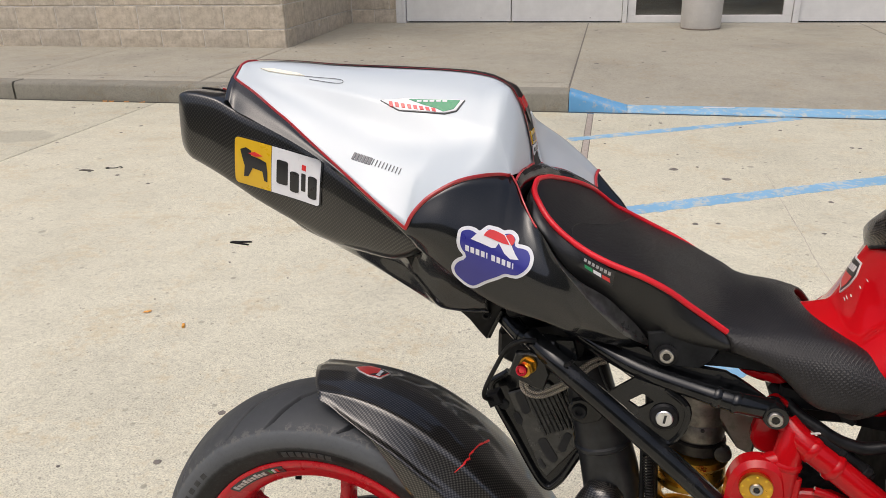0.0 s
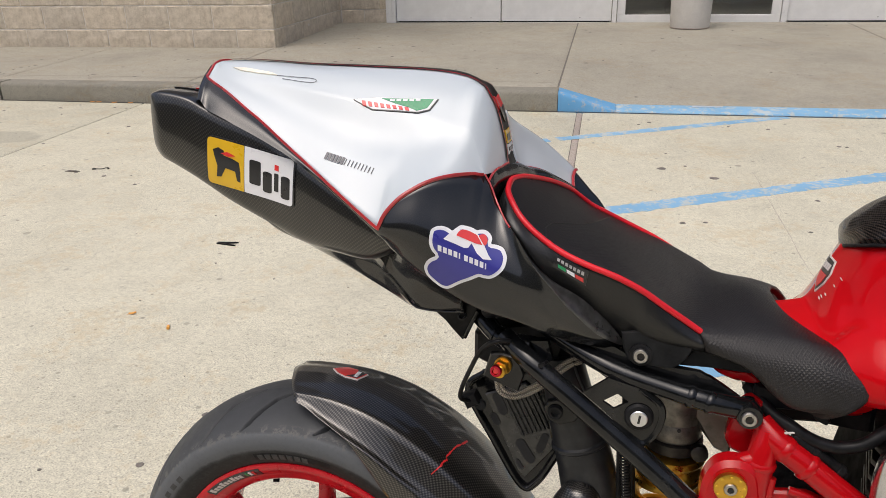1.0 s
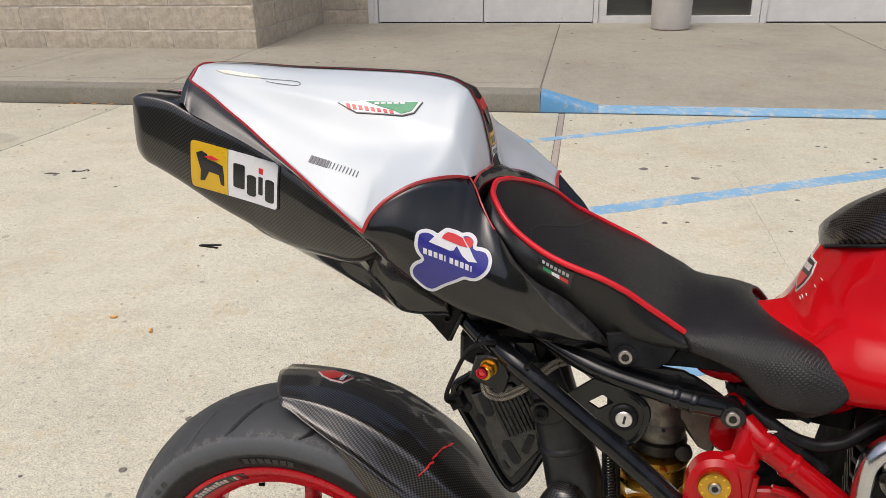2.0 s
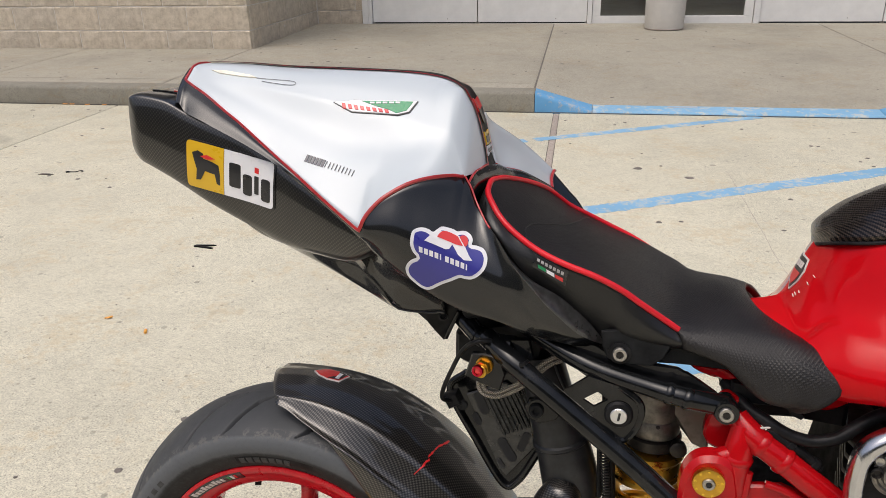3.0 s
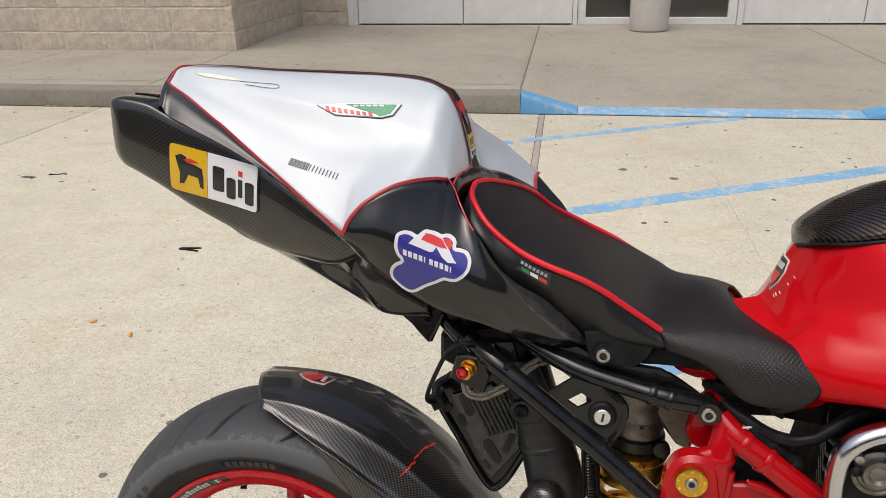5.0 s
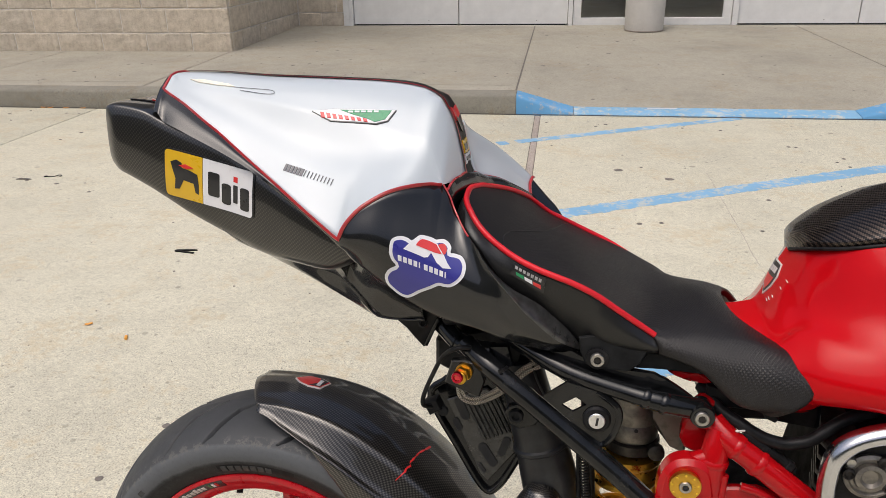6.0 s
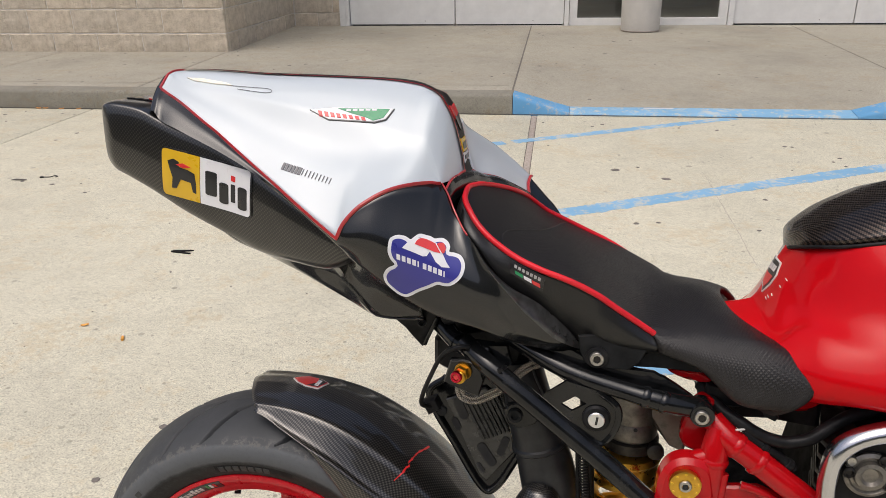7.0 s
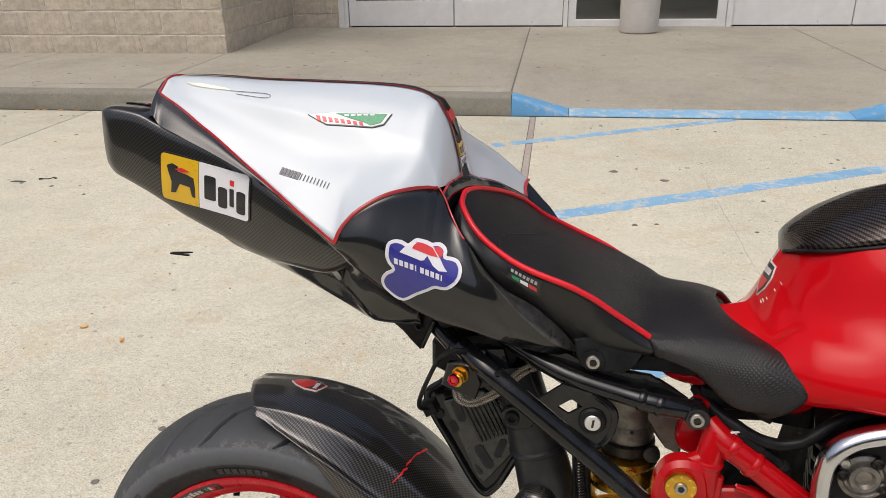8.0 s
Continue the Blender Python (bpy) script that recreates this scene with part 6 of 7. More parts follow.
# ---- tank ----
TANK = [
    (0.598, [(0, 0.800), (0.05, 0.800), (0.09, 0.795), (0.125, 0.785), (0.14, 0.775), (0.13, 0.765), (0.09, 0.75), (0, 0.745)]),
    (0.640, [(0, 0.807), (0.05, 0.805), (0.09, 0.800), (0.115, 0.795), (0.135, 0.788), (0.150, 0.770), (0.13, 0.748), (0, 0.735)]),
    (0.658, [(0, 0.819), (0.045, 0.814), (0.09, 0.806), (0.115, 0.803), (0.135, 0.799), (0.154, 0.778), (0.13, 0.742), (0, 0.735)]),
    (0.678, [(0, 0.870), (0.034, 0.860), (0.074, 0.834), (0.103, 0.818), (0.132, 0.8165), (0.163, 0.785), (0.14, 0.742), (0, 0.725)]),
    (0.700, [(0, 0.903), (0.052, 0.897), (0.084, 0.866), (0.112, 0.834), (0.150, 0.8195), (0.177, 0.782), (0.15, 0.745), (0, 0.722)]),
    (0.740, [(0, 0.928), (0.085, 0.922), (0.117, 0.894), (0.138, 0.846), (0.176, 0.810), (0.190, 0.776), (0.16, 0.750), (0, 0.722)]),
    (0.800, [(0, 0.940), (0.095, 0.935), (0.137, 0.905), (0.156, 0.856), (0.187, 0.806), (0.199, 0.774), (0.17, 0.752), (0, 0.727)]),
    (0.900, [(0, 0.948), (0.090, 0.942), (0.142, 0.914), (0.164, 0.866), (0.192, 0.820), (0.200, 0.788), (0.17, 0.768), (0, 0.75)]),
    (1.020, [(0, 0.935), (0.075, 0.928), (0.130, 0.905), (0.165, 0.870), (0.180, 0.830), (0.178, 0.800), (0.15, 0.78), (0, 0.77)]),
    (1.080, [(0, 0.900), (0.05, 0.896), (0.09, 0.885), (0.12, 0.865), (0.13, 0.840), (0.125, 0.815), (0.10, 0.80), (0, 0.79)]),
]
cols = [catmull([(u, *sec[j]) for u, sec in TANK], 7) for j in range(8)]
rows = []
for i in range(len(cols[0])):
    half = catmull([c[i] for c in cols], 6)
    fall = float(np.interp(half[0].x, [0.70, 0.82], [0.32, 0.12]))
    rows.append([P(*p) for p in half] + [P(p.x, -p.y * 0.95, max(p.z - fall * p.y, 0.70)) for p in half[-2:0:-1]])
tank_geo = Geo().grid(rows, close_j=True)
tank_geo.cap(rows[0]).cap(rows[-1], True)
tank = part("fuel_tank", tank_geo, M_TANK, bike, "glossy red fuel tank", sharp=70)
PAD = [(0.684, 0.012, 0.889, 0.893), (0.6875, 0.038, 0.897, 0.906), (0.698, 0.063, 0.905, 0.916), (0.721, 0.088, 0.914, 0.935), (0.751, 0.104, 0.924, 0.952), (0.775, 0.110, 0.930, 0.963), (0.84, 0.117, 0.938, 0.978), (0.92, 0.11, 0.942, 0.978), (0.96, 0.08, 0.942, 0.962)]
rows = []
for u, e, b, t in [smooth_table(PAD)(x).tolist() and (x, *smooth_table(PAD)(x)) for x in np.linspace(0.684, 0.96, 44)]:
    half = [(e * 1.0, b - 0.008), (e * 1.03, b), (e * 0.98, b + (t - b) * 0.22), (e * 0.84, b + (t - b) * 0.55), (e * 0.55, b + (t - b) * 0.88), (0, t)]
    half = catmull([(v, w, 0) for v, w in half], 5)
    rows.append([P(u, p.x, p.y) for p in half] + [P(u, -p.x, p.y - 0.2 * p.x) for p in reversed(half[:-1])])
pad_geo = Geo().grid(rows)
pad_geo.cap(rows[0]).cap(rows[-1], True)
part("pad_gasket", tube([r[3] + Vector((0, -0.0008, -0.004)) for r in rows], 0.0022, 8, 1, smooth=False), M_HOSE, tank)
part("tank_pad", pad_geo, M_CARBP, tank, "glossy woven carbon tank cover", sharp=60)


TANK_TOPS = []
for i in range(len(cols[0])):
    ring = catmull([c[i] for c in cols], 6)[:25]
    TANK_TOPS.append((ring[0].x, [p.y for p in ring], [p.z for p in ring]))


def on_tank_back(a, b, lift):
    """Rear face of the tank: a is v, b is w."""
    fall = 0.32 if a < 0 else 0.0
    tops = [float(np.interp(abs(a), vs, ws)) - fall * abs(a) for _, vs, ws in TANK_TOPS]
    us = [t[0] for t in TANK_TOPS]
    k = next((i for i, w in enumerate(tops) if w >= b and us[i] > 0.63), 30)
    f = (b - tops[k - 1]) / max(tops[k] - tops[k - 1], 1e-5)
    return P(us[k - 1] + (us[k] - us[k - 1]) * f - (lift + 0.0005) * 0.9, a, b + lift * 0.4)


BADGE = [(-0.012, 0.866), (0.020, 0.864), (0.027, 0.850), (0.024, 0.836), (0.014, 0.823), (0.001, 0.832), (-0.010, 0.848)]
shrink = lambda k: [((x - 0.009) * k + 0.009, (y - 0.847) * k + 0.847) for x, y in BADGE]
lift_b = lambda e: (lambda a, b, l: on_tank_back(a, b, l + e))
decal("tank_badge", BADGE, on_tank_back, M_PALE, tank, "dark shield badge with a pale rim")
decal("badge_field", shrink(0.90), lift_b(0.0005), M_SBLK, tank)
decal("badge_field", [(-0.006, 0.846), (0.021, 0.846), (0.018, 0.836), (0.012, 0.829), (0.002, 0.835)], lift_b(0.0010), M_SRED, tank)
for k in range(4):
    decal("badge_bar", [(-0.004 + k * 0.006, 0.851), (0.0005 + k * 0.006, 0.851), (0.0005 + k * 0.006, 0.858), (-0.004 + k * 0.006, 0.858)], lift_b(0.0010), M_PALE, tank)
# small pale scuffs beside the badge
for x, y, w in ((0.046, 0.853, 0.005), (0.0447, 0.8435, 0.004), (0.040, 0.831, 0.004), (0.033, 0.8265, 0.007), (0.031, 0.8235, 0.006)):
    decal("scuff", [(x, y), (x + w, y - 0.0016), (x + w, y - 0.0019), (x, y - 0.0003)], on_tank_back, M_PALE, tank)

# ---- subframe and what hangs on it ----
sub = part("subframe", tube(PP([(0.28, 0.07, 0.800), (0.33, 0.085, 0.785), (0.375, 0.105, 0.766), (0.432, 0.130, 0.748), (0.498, 0.142, 0.735), (0.540, 0.148, 0.729), (0.584, 0.137, 0.719)]), [0.0108] * 5 + [0.0122, 0.0130], 18, 6), M_TUBE, bike, "glossy black tubular subframe")
for p in ((0.540, 0.150, 0.7295), (0.520, 0.147, 0.7325)):
    part("weld_bead", lathe(P(*p), (0.97, -0.12, -0.2), [(0.0115, -0.004), (0.0132, -0.001), (0.0130, 0.002), (0.0115, 0.005)], 18, closed=False), M_TUBE, sub)
part("subframe_tube", tube(PP([(0.302, 0.100, 0.7605), (0.332, 0.125, 0.7470), (0.3589, 0.135, 0.7305), (0.3943, 0.1405, 0.7055), (0.478, 0.150, 0.644), (0.519, 0.155, 0.612), (0.575, 0.160, 0.565)]), [0.0126] + [0.0130] * 6, 18, 6), M_TUBE, sub)
part("subframe_tube", tube(PP([(0.28, -0.07, 0.800), (0.375, -0.105, 0.766), (0.498, -0.142, 0.735), (0.584, -0.150, 0.719)]), 0.013, 14, 6), M_TUBE, sub)
part("subframe_tube", tube(PP([(0.290, -0.085, 0.775), (0.408, -0.140, 0.695), (0.575, -0.160, 0.565)]), 0.015, 14, 6), M_TUBE, sub)
part("tube_end", lathe(P(0.583, 0.124, 0.718), RIGHT, [(0.0120, 0.0), (0.0138, 0.003), (0.0142, 0.027), (0.0128, 0.031), (0.009, 0.031)], 28), M_TUBE, sub)
BOLT = [(0.0125, 0.0), (0.0130, 0.002), (0.0130, 0.006), (0.0115, 0.008), (0.0068, 0.008), (0.0064, 0.003)]


def socket_bolt(name, at, axis, r, material, parent, label=""):
    k = r / 0.013
    ob = part(name, lathe(P(*at), axis, [(a * k, h * k) for a, h in BOLT], 24), material, parent, label)
    return ob


socket_bolt("end_bolt", (0.582, 0.1535, 0.7175), (0, -1, 0.02), 0.0086, M_STEEL, sub, "steel socket-head bolt")
# Darker plug in place of the shaded hex recess.
part("bolt_socket", lathe(P(0.582, 0.1550, 0.7175), RIGHT, [(0.0040, 0.0), (0.0040, 0.0030)], 6), M_ENGINE, sub)
# gusset between the tubes with the seat lock
corners = [(0.4245, 0.7122), (0.4380, 0.7040), (0.4545, 0.7154), (0.4410, 0.7238)]
hole = []
for k, (a, b) in enumerate(corners):
    for other, f in ((corners[k - 1], 0.20), (corners[k - 1], 0.06), (corners[(k + 1) % 4], 0.06), (corners[(k + 1) % 4], 0.20)):
        hole.append(P(a + (other[0] - a) * f, 0.140, b + (other[1] - b) * f))
hole = hole[2:] + hole[:2]
outl = PP([(0.402, 0.140, 0.720), (0.432, 0.140, 0.696), (0.462, 0.140, 0.668), (0.476, 0.140, 0.666), (0.489, 0.140, 0.686), (0.490, 0.140, 0.713), (0.466, 0.140, 0.733), (0.430, 0.140, 0.742)])
rim = [p for a, b in zip(outl, outl[1:] + outl[:1]) for p in (a, a.lerp(b, 0.5))]
lockplate = part("lock_plate", holed(rim, hole, 0.005, RIGHT), M_TUBE, sub, "black gusset plate with a slot", sharp=30)
part("plate_edge", tube([p + Vector((0, -0.003, 0)) for p in catmull(outl[2:7], 4)], 0.0045, 8, 2), M_TUBE, lockplate)
part("lock_bezel", lathe(P(0.4665, 0.144, 0.6985), RIGHT, [(0.0160, 0.0), (0.0165, 0.003), (0.0145, 0.006), (0.0105, 0.007)], 36), M_PLAST, lockplate)
part("lock_face", lathe(P(0.4665, 0.148, 0.6985), RIGHT, [(0.0098, 0.0), (0.0098, 0.0035), (0.0090, 0.0045)], 32), M_LOCK, lockplate, "bright round key lock")
# The keyway's shade is a dark slab on the lock face.
part("key_slot", slab(PP([(0.4650, 0.1527, 0.6935), (0.4677, 0.1527, 0.6935), (0.4690, 0.1527, 0.7035), (0.4663, 0.1527, 0.7035)]), 0.001, RIGHT, 0.0003), M_DARK, lockplate)
# dark tray and battery box between the rails
part("battery_box", slab(PP([(0.345, 0.055, 0.700), (0.350, 0.055, 0.806), (0.480, 0.055, 0.790), (0.504, 0.055, 0.760), (0.510, 0.055, 0.745), (0.500, 0.055, 0.735), (0.470, 0.055, 0.724), (0.430, 0.055, 0.722), (0.400, 0.055, 0.716)]), 0.11, (0, 1, 0), 0.004), M_PLAST, sub)
part("rail_web", slab(PP([(0.430, 0.122, 0.748), (0.405, 0.116, 0.772), (0.432, 0.118, 0.770), (0.450, 0.122, 0.762), (0.505, 0.129, 0.7575), (0.530, 0.130, 0.7555), (0.537, 0.130, 0.7515), (0.541, 0.130, 0.7505), (0.555, 0.132, 0.743), (0.574, 0.134, 0.731), (0.570, 0.134, 0.722), (0.500, 0.129, 0.735)]), 0.008, (0, 1, 0), 0.002), M_TUBE, sub)
part("thin_stay", tube(PP([(0.395, 0.09, 0.742), (0.425, 0.095, 0.724), (0.450, 0.10, 0.712)]), 0.004, 8, 4), M_TUBE, sub)
part("thin_stay", tube(PP([(0.380, 0.085, 0.748), (0.392, 0.09, 0.715), (0.405, 0.095, 0.692)]), 0.0022, 8, 4), M_PLAST, sub)
# seat bracket with its bolt
brk = part("seat_bracket", slab(PP([(0.440, 0.128, 0.795), (0.443, 0.128, 0.776), (0.449, 0.128, 0.762), (0.462, 0.128, 0.757), (0.500, 0.128, 0.757), (0.512, 0.128, 0.768), (0.520, 0.128, 0.786), (0.470, 0.126, 0.800)]), 0.006, RIGHT, 0.002), M_GREYP, sub, "dark grey plastic seat bracket")
part("bracket_web", slab(PP([(0.405, 0.096, 0.795), (0.410, 0.096, 0.772), (0.430, 0.098, 0.762), (0.462, 0.100, 0.757), (0.462, 0.100, 0.795)]), 0.006, RIGHT, 0.001), M_PLAST, brk)
part("washer", lathe(P(0.463, 0.134, 0.771), RIGHT, [(0.0130, 0), (0.0130, 0.003), (0.010, 0.004)], 28), M_PLAST, brk)
socket_bolt("bracket_bolt", (0.463, 0.137, 0.771), RIGHT, 0.0086, M_STEEL, brk, "steel socket-head bolt")
# Recess shade given by a plug of darker metal.
part("bolt_socket", lathe(P(0.463, 0.1385, 0.771), RIGHT, [(0.0040, 0.0), (0.0040, 0.0028)], 6), M_ENGINE, brk)
part("seat_pan", slab(PP([(0.505, 0.122, 0.757), (0.520, 0.122, 0.780), (0.566, 0.124, 0.776), (0.582, 0.124, 0.767), (0.585, 0.124, 0.757), (0.545, 0.122, 0.757)]), 0.008, (0, 1, 0), 0.003), M_GREYP, sub, "dark grey plastic seat pan")
part("tank_tail", slab([P(p.x, 0.113, p.z) for p in catmull([(0.545, 0, 0.7545), (0.562, 0, 0.7555), (0.579, 0, 0.757), (0.590, 0, 0.751), (0.599, 0, 0.741), (0.583, 0, 0.738), (0.563, 0, 0.742), (0.549, 0, 0.748)], 4, True)], 0.02, (0, 1, 0), 0.006), M_TANK, bike)
part("tank_edge", slab([P(p.x, 0.125, p.z) for p in catmull([(0.650, 0, 0.733), (0.673, 0, 0.7195), (0.691, 0, 0.717), (0.703, 0, 0.720), (0.716, 0, 0.730), (0.712, 0, 0.745), (0.680, 0, 0.748), (0.655, 0, 0.744)], 4, True)], 0.03, (0, 1, 0), 0.008), M_TANK, bike)
# rear bridge with the coloured damper nut
bridge = part("rear_bridge", slab(PP([(0.250, 0.04, 0.735), (0.250, 0.04, 0.700), (0.262, 0.04, 0.694), (0.285, 0.05, 0.690), (0.335, 0.06, 0.690), (0.365, 0.06, 0.700), (0.372, 0.06, 0.735), (0.345, 0.06, 0.768), (0.300, 0.05, 0.758), (0.268, 0.045, 0.7445)]), 0.14, (0, 1, 0), 0.006), M_PLAST, bike, "matt black rear bridge")
part("nut_plate", slab(PP([(0.2795, 0.112, 0.716), (0.2880, 0.112, 0.746), (0.303, 0.113, 0.7485), (0.3225, 0.115, 0.746), (0.3310, 0.116, 0.7245), (0.324, 0.115, 0.7015), (0.315, 0.114, 0.7030)]), 0.012, RIGHT, 0.002), M_TUBE, bridge)
part("plate_web", slab(PP([(0.3065, 0.117, 0.7455), (0.3125, 0.117, 0.7440), (0.3265, 0.117, 0.7060), (0.3225, 0.116, 0.7045)]), 0.004, RIGHT, 0.001), M_TUBE, bridge)
part("nut_washer", lathe(P(0.305, 0.125, 0.734), (-0.12, -1, 0.1), [(0.0104, 0.0), (0.0110, 0.002), (0.0106, 0.0045), (0.009, 0.0045)], 30), M_GOLD, bridge)
part("hex_nut", lathe(P(0.304, 0.129, 0.733), (-0.12, -1, 0.1), [(0.0104, 0.0), (0.0104, 0.008), (0.0092, 0.0095)], 6), M_GOLD, bridge, "gold anodised hex nut")
part("nut_barrel", lathe(P(0.303, 0.137, 0.732), (-0.14, -1, 0.1), [(0.0078, 0.0), (0.0078, 0.006), (0.0070, 0.0068)], 24), M_GOLD, bridge)
part("cap", lathe(P(0.3000, 0.139, 0.7335), (-0.16, -1, 0.1), [(0.0068, 0.0), (0.0073, 0.002), (0.0073, 0.006), (0.0064, 0.0075), (0.0041, 0.0075), (0.0036, 0.004)], 24), M_REDAN, bridge, "red anodised cap")
part("cap_socket", lathe(P(0.2995, 0.1430, 0.7340), (-0.16, -1, 0.1), [(0.0036, 0.0), (0.0036, 0.0022)], 6), M_SRED, bridge)
part("bridge_tube", tube(PP([(0.250, 0.045, 0.775), (0.272, 0.062, 0.760), (0.292, 0.082, 0.7520), (0.312, 0.098, 0.7525), (0.338, 0.108, 0.756)]), [0.013, 0.013, 0.0125, 0.013, 0.012], 16, 6), M_TUBE, bridge)
part("tube_collar", lathe(P(0.2905, 0.080, 0.7525), (0.72, -0.62, -0.25), [(0.0128, -0.003), (0.0143, -0.002), (0.0143, 0.002), (0.0128, 0.003)], 18, closed=False), M_TUBE, bridge)
part("bridge_web", slab(PP([(0.3330, 0.104, 0.7655), (0.3562, 0.106, 0.7690), (0.3640, 0.108, 0.7430), (0.3540, 0.108, 0.7390), (0.3440, 0.108, 0.7480)]), 0.010, RIGHT, 0.002), M_TUBE, bridge)
part("cable_tie", lathe(P(0.3480, 0.1305, 0.7375), (0.80, -0.22, -0.56), [(0.0130, 0.0), (0.0141, 0.0004), (0.0141, 0.0040), (0.0130, 0.0044)], 20, closed=False), M_HOSE, bridge)
part("tie_head", slab(PP([(0.3490, 0.145, 0.7505), (0.3560, 0.145, 0.7540), (0.3575, 0.145, 0.7500), (0.3510, 0.145, 0.7465)]), 0.005, RIGHT, 0.001), M_HOSE, bridge)
part("cable", tube(PP([(0.315, 0.115, 0.762), (0.296, 0.125, 0.764), (0.276, 0.115, 0.747), (0.258, 0.10, 0.710), (0.243, 0.08, 0.672), (0.239, 0.065, 0.650), (0.248, 0.05, 0.640)]), 0.0030, 10, 6), M_HOSE, bridge, "black rubber cable")
part("cable_end", slab(PP([(0.236, 0.055, 0.646), (0.254, 0.05, 0.652), (0.262, 0.05, 0.636), (0.245, 0.055, 0.628)]), 0.02, (0, 1, 0), 0.003), M_PLAST, bridge)
for hose in (((0.2925, 0.703), (0.2950, 0.688), (0.305, 0.6805), (0.322, 0.6815), (0.350, 0.699), (0.3775, 0.7225), (0.395, 0.733)), ((0.2980, 0.703), (0.3003, 0.691), (0.307, 0.6862), (0.320, 0.687), (0.347, 0.7042), (0.3742, 0.7278), (0.392, 0.739))):
    part("braided_hose", tube(PP([(u, 0.100 - 0.012 * (k > 4), w) for k, (u, w) in enumerate(hose)]), 0.0030, 12, 8), M_BRAID, bridge, "braided steel hose")
part("screw", lathe(P(0.262, 0.04, 0.632), RIGHT, [(0.007, 0), (0.007, 0.006), (0.004, 0.007)], 12), M_GREYP, bridge)

# plate holder below the bridge
holder = part("plate_holder", slab(PP([(0.236, 0.012, 0.640), (0.230, 0.012, 0.630), (0.312, 0.012, 0.498), (0.322, 0.012, 0.493), (0.340, 0.012, 0.503), (0.372, 0.012, 0.570), (0.335, 0.012, 0.675), (0.262, 0.012, 0.668)]), 0.014, (0, 1, 0), 0.003), M_TUBE, bike, "black plate holder with slots and ribs")
part("holder_rim", tube(PP([(0.262, 0.014, 0.668), (0.238, 0.014, 0.638), (0.275, 0.014, 0.566), (0.316, 0.014, 0.499), (0.338, 0.014, 0.505), (0.366, 0.014, 0.556)]), 0.0052, 10, 8), M_TUBE, holder)
part("holder_plate", slab(PP([(0.262, 0.013, 0.636), (0.312, 0.013, 0.522), (0.322, 0.013, 0.512), (0.362, 0.013, 0.565), (0.345, 0.013, 0.640), (0.318, 0.013, 0.660)]), 0.005, RIGHT, 0.002), M_HOLDER, holder, "dark grey slotted plate")
# Dark slabs laid on the plate stand in for shaded slots.
for cu, cw, l, w, a in ((0.284, 0.625, 0.036, 0.013, -1.15), (0.322, 0.556, 0.040, 0.014, -1.0), (0.345, 0.572, 0.032, 0.011, -1.9), (0.314, 0.534, 0.017, 0.006, -1.0), (0.278, 0.600, 0.020, 0.010, -1.1)):
    part("slot", slab([P(p.x, 0.0185, p.y) for p in rounded(cu, cw, l, w, w * 0.48, a)], 0.0012, RIGHT, 0.0004), M_DARK, holder)
for k in range(9):
    o = Vector((0.292 + 0.0058 * k, 0.632 + 0.0028 * k))
    d = Vector((0.026, -0.052))
    part("rib", tube([P(o.x, 0.0195, o.y), P(*((o + d * 0.5).x, 0.0195, (o + d * 0.5).y)), P((o + d).x, 0.0195, (o + d).y)], 0.0022, 8, 2), M_HOLDER, holder)

# black exhaust pipe in front of the plate holder
pipe = part("exhaust_pipe", tube(PP([(0.366, 0.045, 0.720), (0.379, 0.05, 0.670), (0.395, 0.05, 0.612), (0.409, 0.05, 0.560), (0.419, 0.045, 0.500), (0.432, 0.03, 0.430)]), [0.027, 0.031, 0.035, 0.038, 0.038, 0.038], 28, 6), M_PIPE, bike, "matt black exhaust pipe")
part("pipe_collar", lathe(P(0.3970, 0.05, 0.605), (0.25, 0, -0.97), [(0.0345, -0.004), (0.0378, -0.001), (0.0384, 0.003), (0.0345, 0.007)], 30, closed=False), M_PIPE, pipe)
part("pipe_tab", slab([P(u, 0.083, w) for u, w in ((0.352, 0.664), (0.357, 0.676), (0.368, 0.680), (0.392, 0.672), (0.400, 0.664), (0.392, 0.652), (0.372, 0.644), (0.358, 0.650))], 0.010, RIGHT, 0.002), M_TUBE, pipe)
socket_bolt("tab_bolt", (0.367, 0.092, 0.663), RIGHT, 0.0095, M_GREYP, pipe)
part("carbon_guard", tube(PP([(0.380, 0.080, 0.470), (0.395, 0.084, 0.520), (0.408, 0.086, 0.550), (0.413, 0.086, 0.562)]), [0.03, 0.029, 0.024, 0.008], 20, 6), M_CARBH, pipe, "woven carbon heat guard")

# shock absorber
SHK = Vector((0.02, 0.0, -1.0))
shock = part("shock_absorber", lathe(P(0.515, 0.01, 0.735), SHK, [(0.018, 0.040), (0.030, 0.043), (0.034, 0.050), (0.0345, 0.070), (0.0335, 0.073), (0.0345, 0.076), (0.0345, 0.098), (0.033, 0.100), (0.0345, 0.103), (0.0345, 0.122), (0.032, 0.126)], 40), M_CAST, bike, "grey cast shock absorber with a gold collar")
part("preload_ring", lathe(P(0.5178, 0.01, 0.609), SHK, [(0.033, 0.0), (0.037, 0.002), (0.037, 0.016), (0.033, 0.018)], 20), M_ENGINE, shock)
part("gold_collar", lathe(P(0.5130, 0.01, 0.591), SHK, [(0.034, 0.0), (0.046, 0.004), (0.0475, 0.012), (0.043, 0.019), (0.0445, 0.026), (0.045, 0.034), (0.041, 0.040), (0.034, 0.048)], 36), M_GOLD, shock, "gold anodised spring collar")
